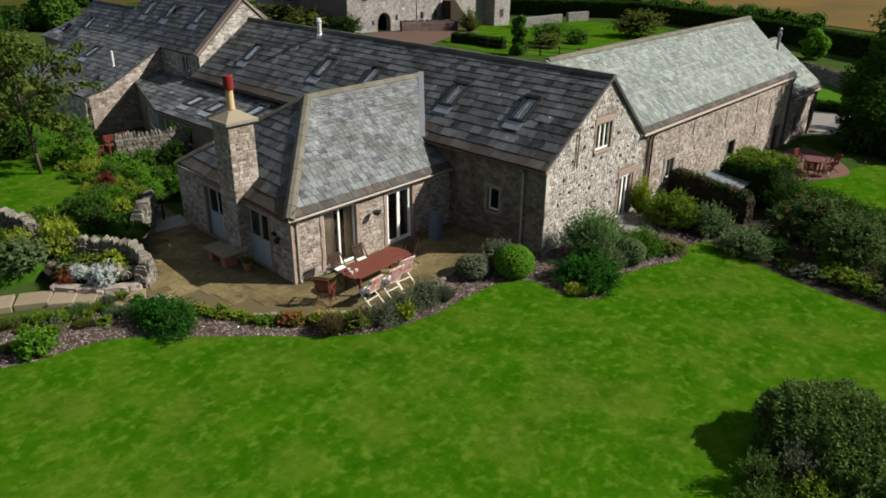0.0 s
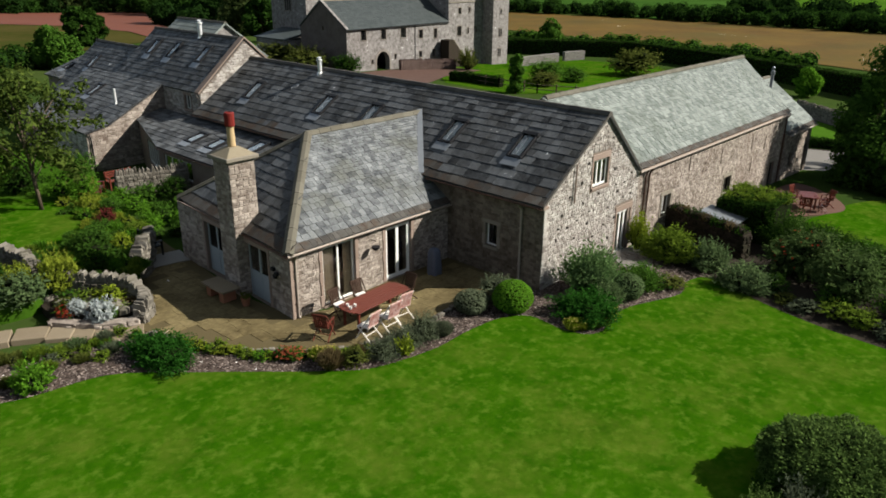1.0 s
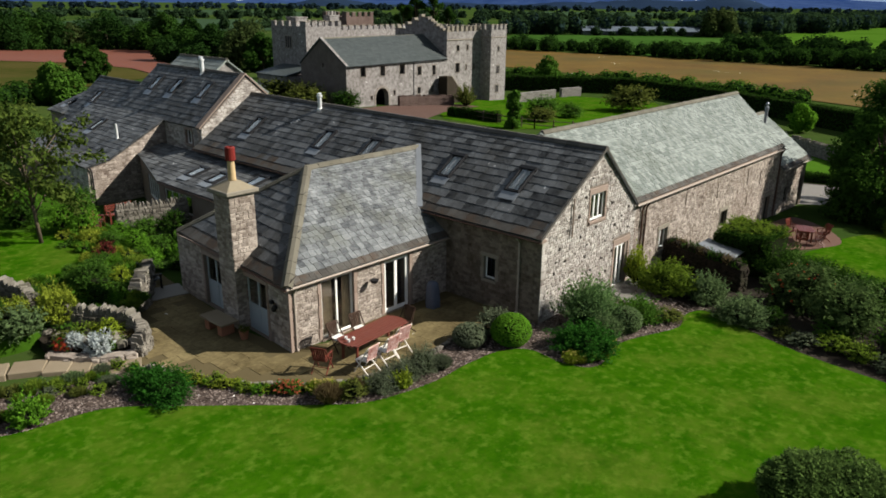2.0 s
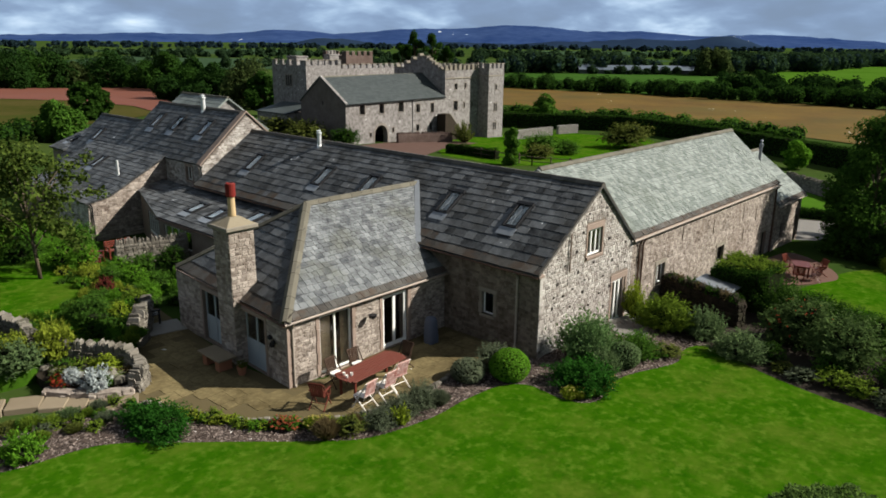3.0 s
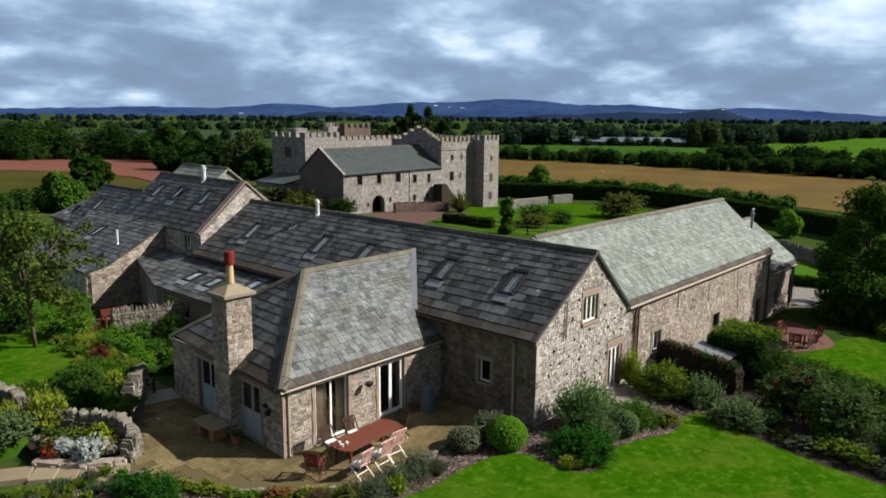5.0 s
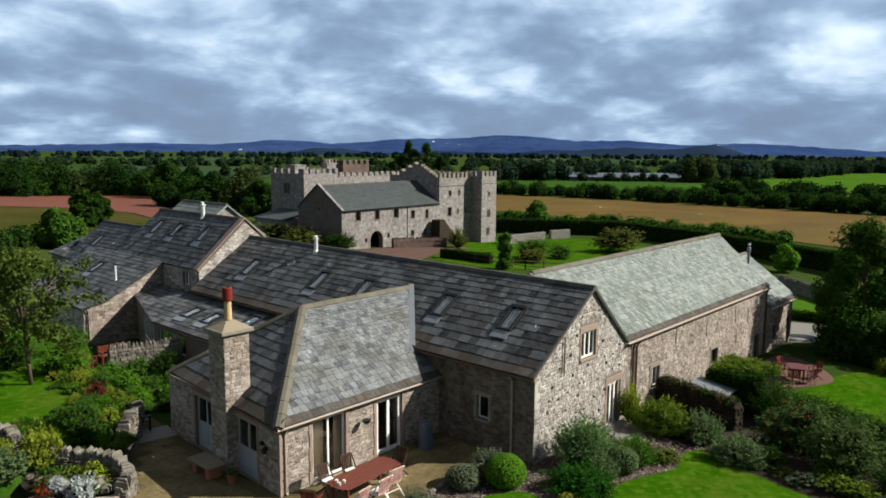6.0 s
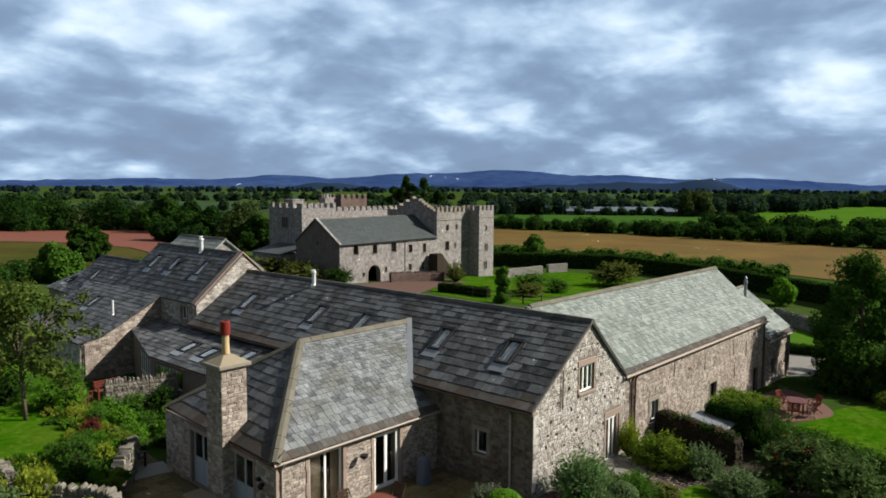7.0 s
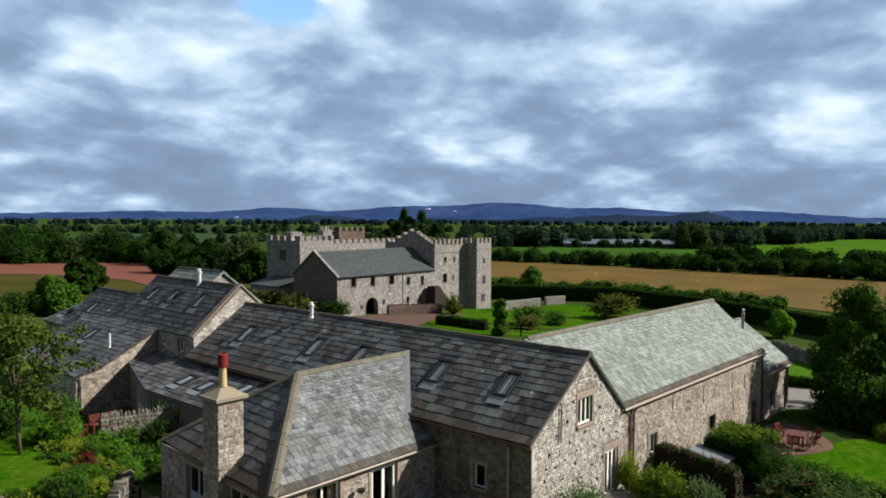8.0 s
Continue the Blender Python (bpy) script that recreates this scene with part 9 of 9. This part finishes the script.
def small_ware():
    for x, y in ((-6.55, 2.95), (-6.4, 2.75), (-6.62, 2.72)):
        part_b = Builder().lathe((x, y, FLOOR + 0.742), [(0.035, 0), (0.04, 0.02), (0.05, 0.09), (0.052, 0.1), (0.046, 0.1), (0.036, 0.02)], 12)
        tagged(part("cup", part_b, M["white"], smooth=True), "small white cup on the garden table", "cup", "cups on the table")


small_ware()


def covered_grill():
    b = Builder()
    n = 20
    rows = [(0.0, 0.36, 0.30), (0.25, 0.37, 0.31), (0.6, 0.34, 0.29), (0.9, 0.30, 0.27), (1.02, 0.24, 0.22), (1.06, 0.10, 0.09)]
    rng = random.Random(2)
    for z, rx, ry in rows:
        for i in range(n):
            a = 2 * math.pi * i / n
            k = 1 + (0.07 * math.sin(5 * a + z * 2) + rng.uniform(-0.02, 0.02)) * (1 - z * 0.6)
            c, s = math.cos(a), math.sin(a)
            sq = 1 / max(abs(c), abs(s)) ** 0.6
            b.v.append((-1.35 + 0.68 * rx * k * c * sq, 3.95 + 0.8 * ry * k * s * sq, FLOOR + z))
    for j in range(len(rows) - 1):
        for i in range(n):
            b.f.append((j * n + i, j * n + (i + 1) % n, (j + 1) * n + (i + 1) % n, (j + 1) * n + i))
    b.f.append(tuple(range((len(rows) - 1) * n, len(rows) * n)))
    tagged(part("covered_grill", b, M["cover"], smooth=True), "garden grill under a blue-grey fabric cover", "grill")


covered_grill()


def planter(x, y, r, h, lab, leaf="leaf_olive"):
    t = thing("plant_pot", (x, y, FLOOR), lab, "plant pot", "pots by the doors")
    part("pot", Builder().lathe((x, y, FLOOR), [(r * 0.7, 0), (r * 0.95, h * 0.85), (r * 1.05, h * 0.86), (r * 1.05, h), (r * 0.88, h), (r * 0.85, h * 0.9)], 16), M["terracotta"], t, smooth=False)
    fo, tw = shrub_kind("mound", leaf, 0.08, 900, 2)
    m = Matrix.Translation((x, y, FLOOR + h * 0.8)) @ Matrix.Diagonal((r * 2.6, r * 2.6, h * 0.9, 1))
    put("foliage", fo, t, m)


def stone_bench(x, y):
    t = thing("stone_bench", (x, y, FLOOR), "stone slab bench on red brick supports", "bench")
    part("slab", Builder().cbox((x - 0.36, y - 0.72, FLOOR + 0.42), (x + 0.36, y + 0.72, FLOOR + 0.5), 0.015), M["flag_pink"], t)
    for s in (-1, 1):
        part("support", Builder().cbox((x - 0.26, y + s * 0.42 - 0.14, FLOOR), (x + 0.26, y + s * 0.42 + 0.14, FLOOR + 0.418), 0.01), M["terracotta"], t, "red brick support")


stone_bench(-8.2, 8.0)
planter(-7.98, 6.78, 0.17, 0.3, "small terracotta pot with a low plant")


def bench(x, y, z, rot, mat, label):
    t = thing("garden_bench", (x, y, z), label, "bench")
    m = Matrix.Translation((x, y, z)) @ Matrix.Rotation(rot, 4, "Z")
    for i in range(4):
        part("seat_slat", Builder().cbox((-0.7, -0.2 + i * 0.11, 0.42), (0.7, -0.11 + i * 0.11, 0.45), 0.006, m), mat, t)
    for i in range(3):
        part("back_slat", Builder().cbox((-0.7, -0.25, 0.55 + i * 0.12), (0.7, -0.22, 0.64 + i * 0.12), 0.006, m), mat, t)
    for s in (-1, 1):
        part("leg", Builder().cbox((s * 0.62 - 0.04, -0.27, 0), (s * 0.62 + 0.04, -0.19, 0.9), 0.008, m), mat, t)
        part("leg", Builder().cbox((s * 0.62 - 0.04, 0.18, 0), (s * 0.62 + 0.04, 0.25, 0.6), 0.008, m), mat, t)
        part("armrest", Builder().cbox((s * 0.62 - 0.05, -0.24, 0.6), (s * 0.62 + 0.05, 0.27, 0.64), 0.008, m), mat, t)


bench(-7.85, 13.9, FLOOR, radians(-95), M["dark_frame"], "dark garden bench by the terrace wall")
bench(-6.75, 21.3, 0.55, radians(-120), M["teak"], "red-brown garden bench by the courtyard wall")
bench(-5.2, 22.2, 0.55, radians(-180), M["teak"], "red-brown garden bench by the courtyard wall")

# ---- furniture of the side terrace ----
g = fall(21.6) + 0.07
dining_table(20.0, -3.2, g, 1.3, 0.85, radians(30), "small red-brown wooden table on the side terrace")
side = garden_chair("red-brown wooden chair on the side terrace", M["teak"], M["teak"], True, group="chairs on the side terrace")
side.matrix_basis = Matrix.Translation((19.6, -4.05, g)) @ Matrix.Rotation(radians(15), 4, "Z")
copy_thing(side, Matrix.Translation((20.8, -3.9, g)) @ Matrix.Rotation(radians(50), 4, "Z"))
copy_thing(side, Matrix.Translation((19.0, -3.4, g)) @ Matrix.Rotation(radians(-70), 4, "Z"))
copy_thing(side, Matrix.Translation((20.5, -2.4, g)) @ Matrix.Rotation(radians(170), 4, "Z"))

# timber-topped store by the dark wall
st = thing("log_store", (10.9, -2.2, fall(10.9)), "low timber store with a pale felt roof", "store")
zs = fall(10.9)
part("body", Builder().cbox((10.3, -3.0, zs), (11.5, -1.5, zs + 1.05), 0.02), M["teak_dark"], st)
part("lid", Builder().prism([(10.2, -3.1, zs + 1.05), (11.6, -3.1, zs + 1.05), (11.6, -1.4, zs + 1.3), (10.2, -1.4, zs + 1.3)], (0, 0, 0.05)), M["lead"], st, "pale grey lid", fix=True)
